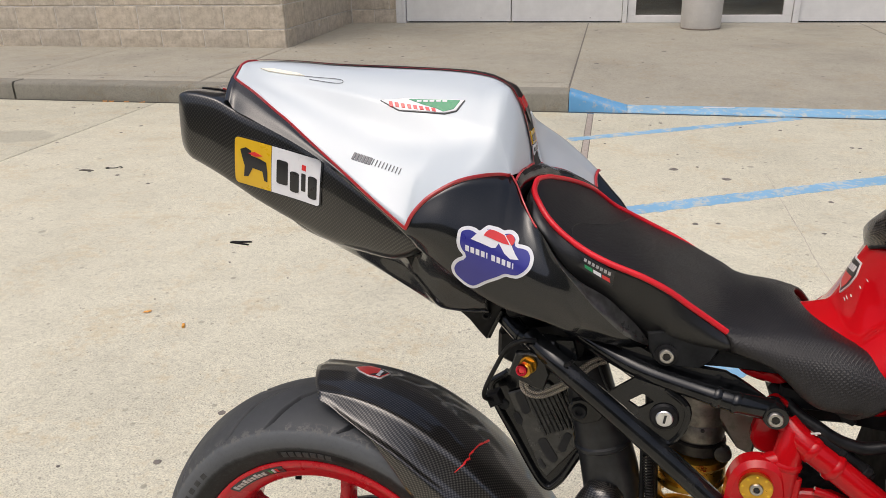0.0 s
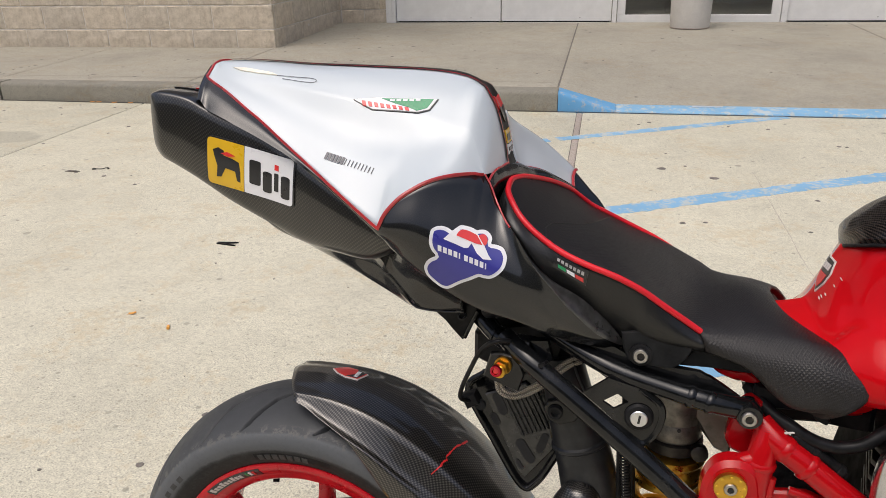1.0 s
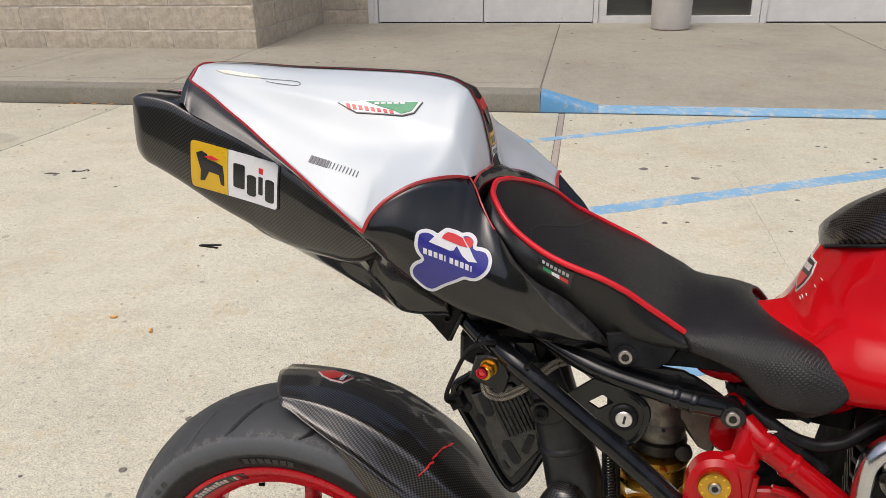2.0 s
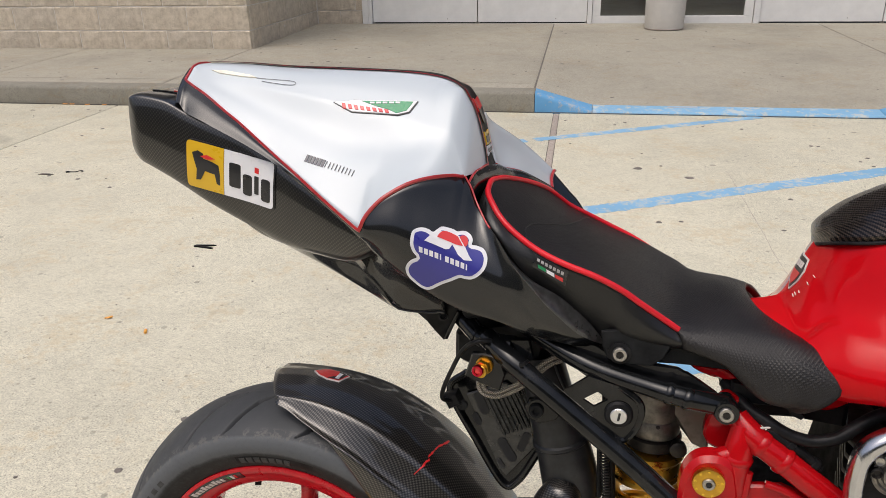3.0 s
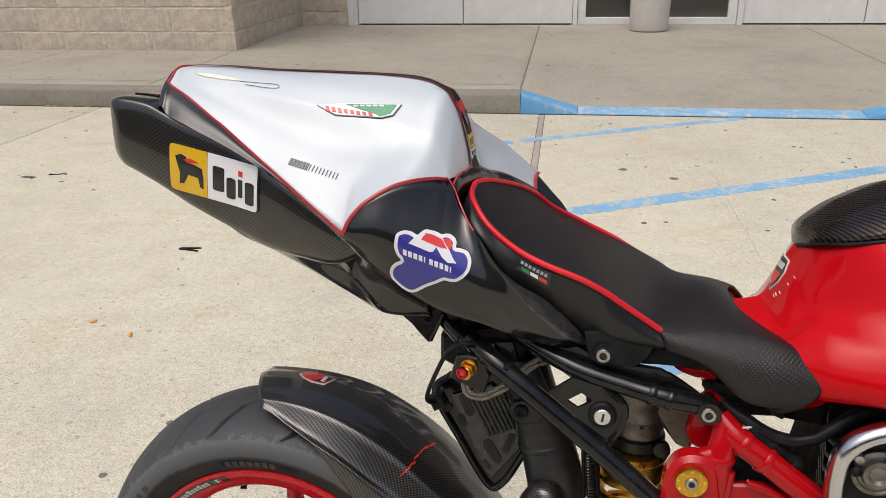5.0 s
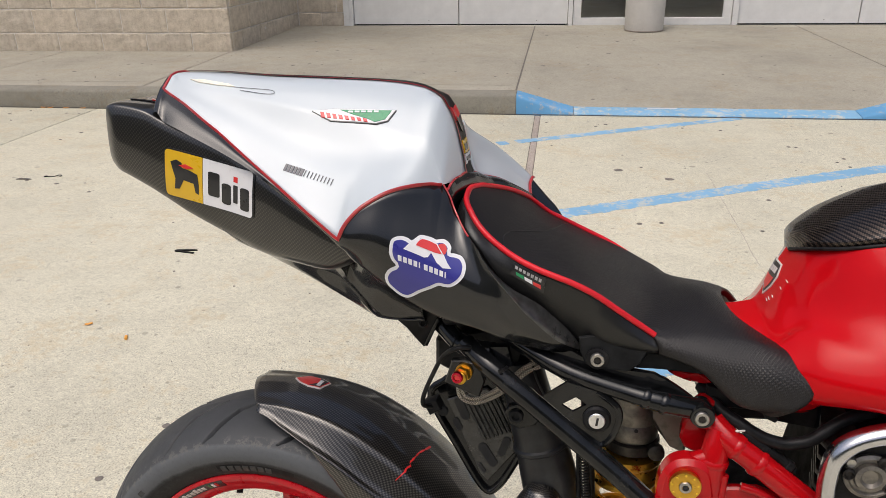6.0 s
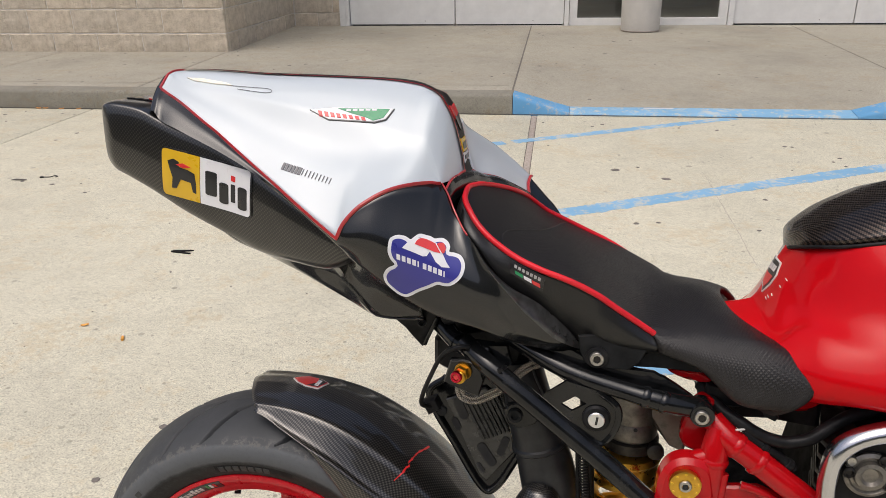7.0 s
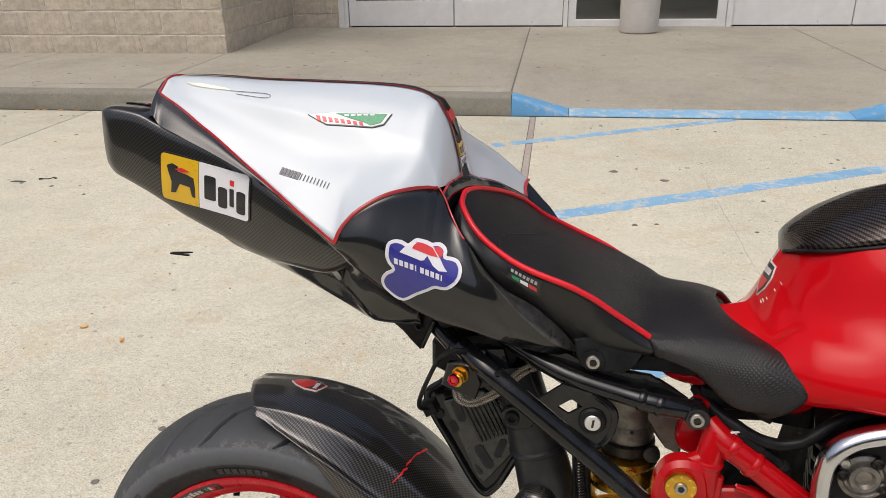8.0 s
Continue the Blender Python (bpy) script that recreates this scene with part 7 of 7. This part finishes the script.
coil = [P(0.514 + 0.040 * math.cos(t), 0.01 + 0.040 * math.sin(t), 0.553 - 0.0042 * t) for t in np.linspace(0, 30, 150)]
part("main_spring", tube(coil, 0.006, 8, 1, smooth=False), M_GOLD, shock)
part("adjuster", lathe(P(0.548, 0.035, 0.603), RIGHT, [(0.010, 0), (0.011, 0.004), (0.011, 0.012), (0.008, 0.014)], 12), M_ENGINE, shock)
part("shock_casting", slab(PP([(0.520, 0.035, 0.686), (0.560, 0.035, 0.680), (0.592, 0.035, 0.650), (0.585, 0.035, 0.598), (0.566, 0.035, 0.606), (0.540, 0.035, 0.640), (0.520, 0.035, 0.672)]), 0.03, (0, 1, 0), 0.006), M_CAST, shock, "grey casting")
part("dot", lathe(P(0.5205, 0.0445, 0.632), RIGHT, [(0.0026, 0), (0.0026, 0.001)], 10), M_DARK, shock)
coil = [P(0.455 + 0.0012 * t / 6.28 * 0.4 + 0.0055 * math.cos(t), 0.08 + 0.0055 * math.sin(t), 0.606 - 0.0042 * t / 6.28) for t in np.linspace(0, 6.28 * 18, 18 * 12)]
part("return_spring", tube(coil, 0.0014, 6, 1, smooth=False), M_ENGINE, pipe, "small coiled steel spring")
part("spring_rod", tube(PP([(0.446, 0.075, 0.640), (0.449, 0.075, 0.600), (0.452, 0.075, 0.540)]), 0.0036, 8, 3), M_PLAST, pipe)
part("brake_line", tube(PP([(0.452, 0.03, 0.690), (0.456, 0.03, 0.640), (0.462, 0.03, 0.580), (0.468, 0.03, 0.500)]), 0.0075, 10, 4), M_HOSE, pipe)

# swingarm from the pivot to the axle
for s in (1, -1):
    rows = []
    for u, w, hh, ww in ((-0.04, 0.300, 0.022, 0.012), (0.0, 0.302, 0.03, 0.014), (0.10, 0.315, 0.032, 0.015), (0.30, 0.345, 0.036, 0.016), (0.50, 0.375, 0.04, 0.018), (0.60, 0.385, 0.036, 0.02)):
        v = 0.112 if u < 0.35 else 0.105
        rows.append([P(u, s * v + p.x, w + p.y) for p in rounded(0, 0, ww * 2, hh * 2, 0.008, n=3)])
    geo = Geo().grid(rows, close_j=True)
    geo.cap(rows[0]).cap(rows[-1], True)
    part("swingarm", geo, M_TUBE, bike)

# ---- red trellis frame ----
lugp = [(0.5640, 0.6754), (0.5650, 0.6880), (0.5700, 0.7080), (0.5780, 0.7245), (0.5873, 0.7300), (0.5990, 0.7260), (0.6085, 0.7120), (0.611, 0.696), (0.614, 0.680), (0.606, 0.660), (0.5825, 0.659), (0.5700, 0.664)]
frame_ob = part("trellis_frame", slab([P(p.x, 0.112, p.y) for p in catmull([(u, w, 0) for u, w in lugp], 4)], 0.018, RIGHT, 0.003), M_FRAME, bike, "glossy red welded trellis frame")
part("frame_tube", tube(PP([(0.598, 0.135, 0.706), (0.6162, 0.150, 0.690), (0.639, 0.155, 0.6751), (0.6719, 0.158, 0.6515), (0.6983, 0.160, 0.6329), (0.800, 0.170, 0.560), (0.90, 0.17, 0.49)]), [0.0140, 0.0148, 0.0148, 0.0148, 0.0148, 0.0148], 22, 6), M_FRAME, frame_ob)
part("frame_tube", tube(PP([(0.606, 0.142, 0.700), (0.600, 0.150, 0.668), (0.597, 0.152, 0.640), (0.594, 0.150, 0.560), (0.586, 0.140, 0.460)]), [0.0150, 0.0160, 0.0165, 0.0165, 0.0165], 20, 6), M_FRAME, frame_ob)
part("frame_tube", tube(PP([(0.606, 0.150, 0.672), (0.585, 0.152, 0.664), (0.562, 0.152, 0.655)]), [0.012, 0.011, 0.009], 16, 5), M_FRAME, frame_ob)
for at, ax, r in (((0.646, 0.1555, 0.670), (0.82, -0.08, -0.57), 0.0166), ((0.5995, 0.150, 0.664), (-0.1, 0, -1), 0.0180), ((0.622, 0.152, 0.686), (0.84, -0.12, -0.53), 0.0163)):
    part("weld_bead", lathe(P(*at), ax, [(r - 0.003, -0.006), (r, -0.002), (r, 0.003), (r - 0.003, 0.007)], 22, closed=False), M_FRAME, frame_ob)
part("gusset", slab([P(u, 0.140, w) for u, w in ((0.604, 0.628), (0.630, 0.632), (0.652, 0.634), (0.680, 0.624), (0.720, 0.590), (0.640, 0.540), (0.600, 0.540))], 0.012, RIGHT, 0.003), M_FRAME, frame_ob)
part("gusset_edge", tube(PP([(0.632, 0.154, 0.636), (0.652, 0.156, 0.632), (0.676, 0.157, 0.620)]), 0.005, 10, 4), M_FRAME, frame_ob)
part("gusset_edge", tube(PP([(0.612, 0.156, 0.650), (0.610, 0.158, 0.625), (0.608, 0.156, 0.590)]), 0.006, 10, 4), M_FRAME, frame_ob)
plate = [(0.538, 0.550), (0.5385, 0.612), (0.541, 0.642), (0.551, 0.662), (0.568, 0.670), (0.588, 0.667), (0.600, 0.652), (0.606, 0.612), (0.606, 0.550)]
part("pivot_plate", slab([P(p.x, 0.140, p.y) for p in catmull([(u, w, 0) for u, w in plate], 5)], 0.030, RIGHT, 0.006), M_FRAME, frame_ob, "rounded red pivot plate")
capg = part("pivot_cap", lathe(P(0.5688, 0.1705, 0.6413), RIGHT, [(0.0175, 0.0), (0.0180, 0.003), (0.0173, 0.0065), (0.0125, 0.0078), (0.0080, 0.0070)], 40), M_GOLD, bike, "round gold anodised pivot cap")
for k in range(9):
    a = 2 * math.pi * k / 9 + 0.2
    part("dimple", lathe(P(0.5688 + 0.0146 * math.cos(a), 0.1778, 0.6413 + 0.0146 * math.sin(a)), RIGHT, [(0.0016, 0.0), (0.0012, 0.0008)], 8), M_SYEL, capg)
socket_bolt("cap_bolt", (0.5688, 0.1755, 0.6413), RIGHT, 0.0072, M_STEEL, capg, "steel centre bolt")
# Dark hex for the shade inside the socket.
part("bolt_socket", lathe(P(0.5688, 0.1770, 0.6413), RIGHT, [(0.0034, 0.0), (0.0034, 0.0018)], 6), M_DARK, capg)
part("far_frame_tube", tube(PP([(0.598, -0.135, 0.712), (0.640, -0.153, 0.684), (0.800, -0.175, 0.588), (0.90, -0.17, 0.53)]), 0.02, 16, 5), M_FRAME, frame_ob)

# ---- engine, hoses and belt cover ----
part("airbox", slab(PP([(0.590, 0.09, 0.700), (0.596, 0.09, 0.748), (0.66, 0.10, 0.748), (0.72, 0.11, 0.744), (0.72, 0.11, 0.694), (0.690, 0.09, 0.6865), (0.672, 0.09, 0.688), (0.652, 0.09, 0.687), (0.634, 0.09, 0.686), (0.618, 0.09, 0.684)]), 0.2, (0, 1, 0), 0.006), M_PLAST, bike, "matt black airbox")
part("tank_bracket", slab(PP([(0.588, 0.120, 0.712), (0.590, 0.120, 0.742), (0.612, 0.122, 0.740), (0.640, 0.124, 0.730), (0.652, 0.124, 0.722), (0.640, 0.124, 0.718), (0.616, 0.122, 0.716)]), 0.012, (0, 1, 0), 0.003), M_PLAST, bike, "black tank bracket")
part("clip", slab(PP([(0.648, 0.128, 0.724), (0.652, 0.128, 0.716), (0.664, 0.128, 0.711), (0.668, 0.128, 0.716), (0.660, 0.128, 0.723)]), 0.010, RIGHT, 0.002), M_PLAST, bike, "small black plastic clip")
part("main_hose", tube(PP([(0.585, 0.10, 0.732), (0.6062, 0.13, 0.7174), (0.6269, 0.145, 0.7097), (0.638, 0.148, 0.7036), (0.6535, 0.150, 0.6972), (0.673, 0.150, 0.6938), (0.692, 0.150, 0.6977), (0.7038, 0.150, 0.7047), (0.7218, 0.146, 0.7189), (0.7427, 0.140, 0.730), (0.78, 0.130, 0.738)]), 0.0072, 16, 6), M_HOSE, bike, "black rubber hose")
plug = part("connector", tube(PP([(0.630, 0.148, 0.7020), (0.6338, 0.149, 0.6991), (0.6456, 0.150, 0.6905), (0.6549, 0.150, 0.6848), (0.6738, 0.150, 0.6715), (0.6870, 0.150, 0.6605)]), [0.005, 0.0066, 0.0070, 0.0062, 0.0060, 0.0050], 14, 4), M_PLAST, bike, "black cable connector")
for p in ((0.652, 0.150, 0.6865), (0.680, 0.150, 0.6665)):
    part("connector_ring", lathe(P(*p), (0.78, 0, -0.63), [(0.0060, -0.004), (0.0078, -0.003), (0.0078, 0.003), (0.0060, 0.005)], 14, closed=False), M_PLAST, plug)
part("cable_tie", tube(PP([(0.620, 0.152, 0.704), (0.628, 0.153, 0.7065), (0.638, 0.150, 0.7085)]), 0.0013, 6, 3), M_PALE, plug)
engine = part("engine_block", slab([P(u, 0.165, w) for u, w in ((0.735, 0.56), (0.742, 0.60), (0.744, 0.660), (0.752, 0.690), (0.775, 0.705), (0.90, 0.715), (0.98, 0.70), (1.0, 0.40), (0.92, 0.30), (0.70, 0.30), (0.64, 0.38), (0.66, 0.52))], 0.27, (0, 1, 0), 0.012), M_DULL_CAST, bike, "dark cast engine block")
for k in range(6):
    w = 0.598 + 0.019 * k
    part("cooling_fin", slab(PP([(0.712, 0.140, w), (0.718, 0.165, w), (0.76, 0.168, w), (0.76, 0.05, w), (0.735, 0.05, w)]), 0.006, (0, 0, 1), 0.0015), M_ENGINE, engine)
outer = [(0.800, 0.766), (0.760, 0.760), (0.726, 0.747), (0.704, 0.726), (0.698, 0.694), (0.700, 0.650), (0.706, 0.600), (0.730, 0.560), (0.790, 0.545), (0.850, 0.560), (0.890, 0.620), (0.892, 0.700), (0.860, 0.752)]
inner = [(0.800, 0.741), (0.764, 0.738), (0.737, 0.730), (0.720, 0.712), (0.716, 0.690), (0.718, 0.652), (0.724, 0.612), (0.744, 0.582), (0.790, 0.570), (0.838, 0.582), (0.866, 0.630), (0.868, 0.692), (0.844, 0.728)]
oc = catmull([(u + 0.003, 0.17, w - 0.009) for u, w in outer], 6, True)
ic = catmull([(u + 0.003, 0.17, w - 0.009) for u, w in inner], 6, True)
rows = []
for k, h in ((0.0, 0.016), (0.0, 0.022), (0.10, 0.030), (0.35, 0.034), (0.75, 0.032), (0.95, 0.026), (1.0, 0.018), (1.0, 0.0)):
    rows.append([P(*(a.lerp(b, k))) + RIGHT * h for a, b in zip(oc, ic)])
ring = part("belt_cover", Geo().grid(rows, close_j=True), M_CHROME, bike, "polished alloy belt cover ring", sharp=60)
part("window", Geo().cap([P(p.x, 0.176, p.z) for p in ic]), M_PLAST, ring)
part("pulley", lathe(P(0.754, 0.176, 0.681), RIGHT, [(0.026, 0.0), (0.026, 0.004), (0.022, 0.006), (0.020, 0.003), (0.017, 0.003), (0.0155, 0.008), (0.011, 0.009), (0.008, 0.005)], 40), M_CAST, ring)
for u, w in ((0.7325, 0.6830), (0.765, 0.700), (0.773, 0.672)):
    part("boss", lathe(P(u, 0.176, w), RIGHT, [(0.0065, 0.0), (0.0065, 0.007), (0.0045, 0.009), (0.003, 0.006)], 20), M_ENGINE, ring)
part("cover_screw", lathe(P(0.7310, 0.177, 0.7000), RIGHT, [(0.0058, 0.0), (0.0058, 0.010), (0.0045, 0.012), (0.002, 0.011)], 20), M_STEEL, ring)
for k in range(3):
    part("letter_bar", slab([P(0.788 + 0.007 * k + x, 0.2045, 0.7395 + y) for x, y in ((0, 0), (0.004, 0), (0.004, 0.006), (0, 0.006))], 0.0012, RIGHT, 0.0003), M_SBLK, ring)

# ---- litter and spots on the ground ----
def spot(geo, x, y, z, r, seed):
    """One flattened piece of trodden gum."""
    rng = random.Random(seed)
    n = 9
    ph = rng.random() * 6
    ring = lambda k, h: [Vector((x + math.cos(6.283 * j / n + ph) * r * k * (1 + 0.35 * noise.noise((j * 1.7, seed * 3.1, 0))), y + math.sin(6.283 * j / n + ph) * r * k * (0.9 + 0.35 * noise.noise((j * 1.3, seed * 2.3, 5))), z(x, y) + h)) for j in range(n)]
    a, b = ring(1.0, 0.0004), ring(0.75, 0.0026)
    geo.grid([a, b], close_j=True)
    geo.cap(b)


SPOTS = [(-0.02, 5.5), (0.32, 5.4), (0.39, 5.47), (0.9, 5.4), (1.14, 5.35), (0.54, 4.42), (-3.56, 4.44), (-3.26, 4.96), (-3.29, 4.76), (-4.22, 5.5), (-4.12, 5.62), (-2.9, 3.86), (-2.69, 3.82), (-2.42, 3.7), (-4.62, 5.35), (-3.65, 5.54), (-3.76, 5.55), (1.47, 4.95), (1.51, 4.94), (1.71, 4.7), (1.65, 4.62), (1.69, 4.53), (0.45, 3.5), (0.55, 3.52), (1.11, 3.9), (0.98, 3.46), (-0.98, 1.76)]
BIG = [(0.41, 4.36), (0.67, 4.21), (-1.042, 1.529)]
gum = Geo()
for k, (x, y) in enumerate(SPOTS):
    spot(gum, x, y, flat, 0.010 + 0.006 * ((k * 7) % 5) / 5, k + 1)
for k, (x, y) in enumerate(BIG):
    spot(gum, x, y, flat, 0.026 if k < 2 else 0.011, k + 60)
rng_g = random.Random(11)
for k in range(200):
    x, y = rng_g.uniform(-6, 3.2), rng_g.uniform(1.4, 5.7)
    spot(gum, x, y, flat, 0.002 + 0.006 * rng_g.random() ** 4, k + 100)
ob = new("gum_spot", gum.mesh("gum_spot", 60, weld=False))
ob.data.materials.append(M_GUM)
tagged(ob, "dark trodden gum spots on the pale concrete", "gum spots", kind="stuff")
gum = Geo()
WSPOTS = [(-5.31, 6.46), (-5.24, 6.57), (-4.29, 6.53), (-3.98, 6.92), (-3.87, 6.97), (-4.34, 6.16), (-3.89, 6.08), (-4.26, 5.99), (-3.36, 7.07), (-2.36, 6.92), (-2.23, 7.0), (-2.18, 7.78), (-1.9, 7.23), (-1.84, 7.84), (-1.98, 9.11), (-0.1, 8.9), (-0.15, 9.1), (0.51, 7.65), (0.64, 8.45), (0.82, 8.54), (0.32, 6.09), (-0.09, 7.01)]
for k, (x, y) in enumerate(WSPOTS):
    spot(gum, x, y, walk_z, 0.016 + 0.008 * ((k * 3) % 4) / 4, k + 500)
for k in range(150):
    x = rng_g.uniform(-6, 3.2)
    y = rng_g.uniform(6.0, 7.6 if x < -3.3 else 9.7)
    spot(gum, x, y, walk_z, 0.004 + 0.011 * rng_g.random() ** 2, k + 600)
ob = new("gum_spot", gum.mesh("gum_spot", 60, weld=False))
ob.data.materials.append(M_GUM)
tagged(ob, "dark trodden gum spots on the walk", "gum spots", kind="stuff")


def leaf(x, y, r, turn, label, material, group="dry leaves"):
    ob = thing("dry_leaf", label, "leaf", group, Matrix.Translation((x, y, 0.001)) @ Matrix.Rotation(turn, 4, "Z"))
    rows = []
    for i in range(7):
        t = i / 6
        w = r * 0.45 * math.sin(math.pi * min(0.97, t + 0.06)) + 0.0006
        lift = 0.004 + 0.010 * r / 0.02 * abs(t - 0.4)
        rows.append([Vector(((t - 0.5) * 2 * r, -w, lift)), Vector(((t - 0.5) * 2 * r, 0, lift * 0.35)), Vector(((t - 0.5) * 2 * r, w, lift * 1.2))])
    part("blade", Geo().grid(rows), material, ob, solid=0.0008)
    part("stalk", tube([Vector((-r, 0, 0.003)), Vector((-r * 1.25, 0.001, 0.002)), Vector((-r * 1.5, 0.003, 0.001))], 0.0006, 5, 2), material, ob)


M_BUTT = paint("orange_filter_paper", (0.75, 0.36, 0.07), 0.7, 0.0, 0.1)
M_LEAF2 = paint("orange_leaf", (0.55, 0.25, 0.06), 0.8, 0.0, 0.2)
butt = thing("cigarette_butt", "crushed cigarette butt with an orange filter on the concrete", "cigarette butt", at=Matrix.Translation((-1.357, 2.213, 0.0055)) @ Matrix.Rotation(2.0, 4, "Z"))
part("filter", lathe((0, 0, 0), (1, 0, 0.05), [(0.0045, -0.013), (0.0053, -0.012), (0.0052, 0.006)], 12), M_BUTT, butt)
part("paper", lathe((0, 0, 0), (1, 0, 0.05), [(0.0051, 0.0062), (0.0052, 0.012), (0.0040, 0.0155), (0.0016, 0.016)], 12), M_SWHITE, butt)
leaf(-1.539, 2.285, 0.013, 0.5, "small curled amber leaf on the concrete", M_BUTT)
for k, (x, y) in enumerate(((-4.08, 5.722), (-4.02, 5.725), (-3.877, 5.72), (-3.728, 5.722))):
    leaf(x, y, 0.024 - 0.002 * k, 0.2 * k - 0.2, "dry orange leaf against the kerb", M_LEAF2)
clip_ob = thing("plastic_clip", "broken black plastic clip lying on the concrete", "clip", at=Matrix.Translation((-1.506, 2.953, 0.0)) @ Matrix.Rotation(-0.1, 4, "Z"))
part("jaw", slab([Vector(p) for p in ((-0.048, -0.004, 0.001), (0.045, -0.010, 0.001), (0.047, -0.004, 0.001), (-0.03, 0.002, 0.001), (-0.050, 0.002, 0.001))], 0.006, (0, 0, 1), 0.0015), M_PLAST, clip_ob)
part("jaw", slab([Vector(p) for p in ((-0.046, 0.003, 0.001), (-0.01, 0.006, 0.001), (0.046, 0.026, 0.001), (0.030, 0.027, 0.001), (-0.046, 0.010, 0.001))], 0.006, (0, 0, 1), 0.0015), M_PLAST, clip_ob)
twig = thing("cable_scrap", "short scrap of black wire on the concrete", "scrap", at=Matrix.Translation((-2.787, 3.948, 0.0)))
part("wire", tube([Vector(p) for p in ((-0.05, -0.02, 0.003), (-0.03, -0.012, 0.004), (0.0, -0.004, 0.003), (0.015, 0.012, 0.005), (0.03, 0.014, 0.006), (0.042, 0.004, 0.005), (0.034, -0.006, 0.004))], 0.0024, 8, 5), M_HOSE, twig)
part("wire", tube([Vector(p) for p in ((-0.052, -0.021, 0.004), (-0.044, -0.016, 0.005), (-0.034, -0.012, 0.004))], 0.0045, 8, 4), M_HOSE, twig)
chip = thing("bark_chip", "thin dark bark chip on the concrete", "chip", at=Matrix.Translation((-2.93, 3.87, 0.0)))
part("chip_body", tube([Vector(p) for p in ((-0.045, 0, 0.003), (-0.02, 0.004, 0.005), (0.02, 0.006, 0.005), (0.045, 0.01, 0.003))], [0.002, 0.005, 0.005, 0.002], 8, 4), M_GUM, chip)

strip = thing("paper_strip", "thin white paper strip lying on the blue kerb lip", "litter", at=Matrix.Translation((0.815, 5.875, walk_z(0.815, 5.875) + 0.001)) @ Matrix.Rotation(0.10, 4, "Z"))
part("strip_body", slab([Vector(q) for q in ((-0.11, -0.008, 0), (0.11, -0.010, 0), (0.112, 0.010, 0), (-0.108, 0.008, 0))], 0.003, (0, 0, 1), 0.001), M_SWHITE, strip)

# a hairline crack running across one slab
rows = []
for i in range(90):
    y = 4.35 - 1.75 * i / 89
    x = 0.884 + 0.010 * noise.noise((y * 3.0, 1.0, 0)) + 0.005 * noise.noise((y * 19.0, 4.0, 0))
    w = 0.0014 + 0.0012 * noise.noise((y * 9.0, 7.0, 0))
    rows.append([Vector((x - w, y, 0.0009)), Vector((x + w, y, 0.0009))])
part("slab_crack", Geo().grid(rows, flip=True), M_CRACK, ground, "hairline crack")

# ---- wall blocks, last ----
courses(wall_l, (-3.271, WALL_Y, 0), 0.0, 8.0, (0.426, 0.676), rev=True)
courses(wall_l, (-3.291, WALL_Y + 0.034, 0), math.pi / 2, DOOR_Y - WALL_Y - 0.05, (0.25, 0.5))
courses(wall_n, (-3.26, DOOR_Y - 0.012, 0), 0.0, 0.59, (0.3, 0.5))
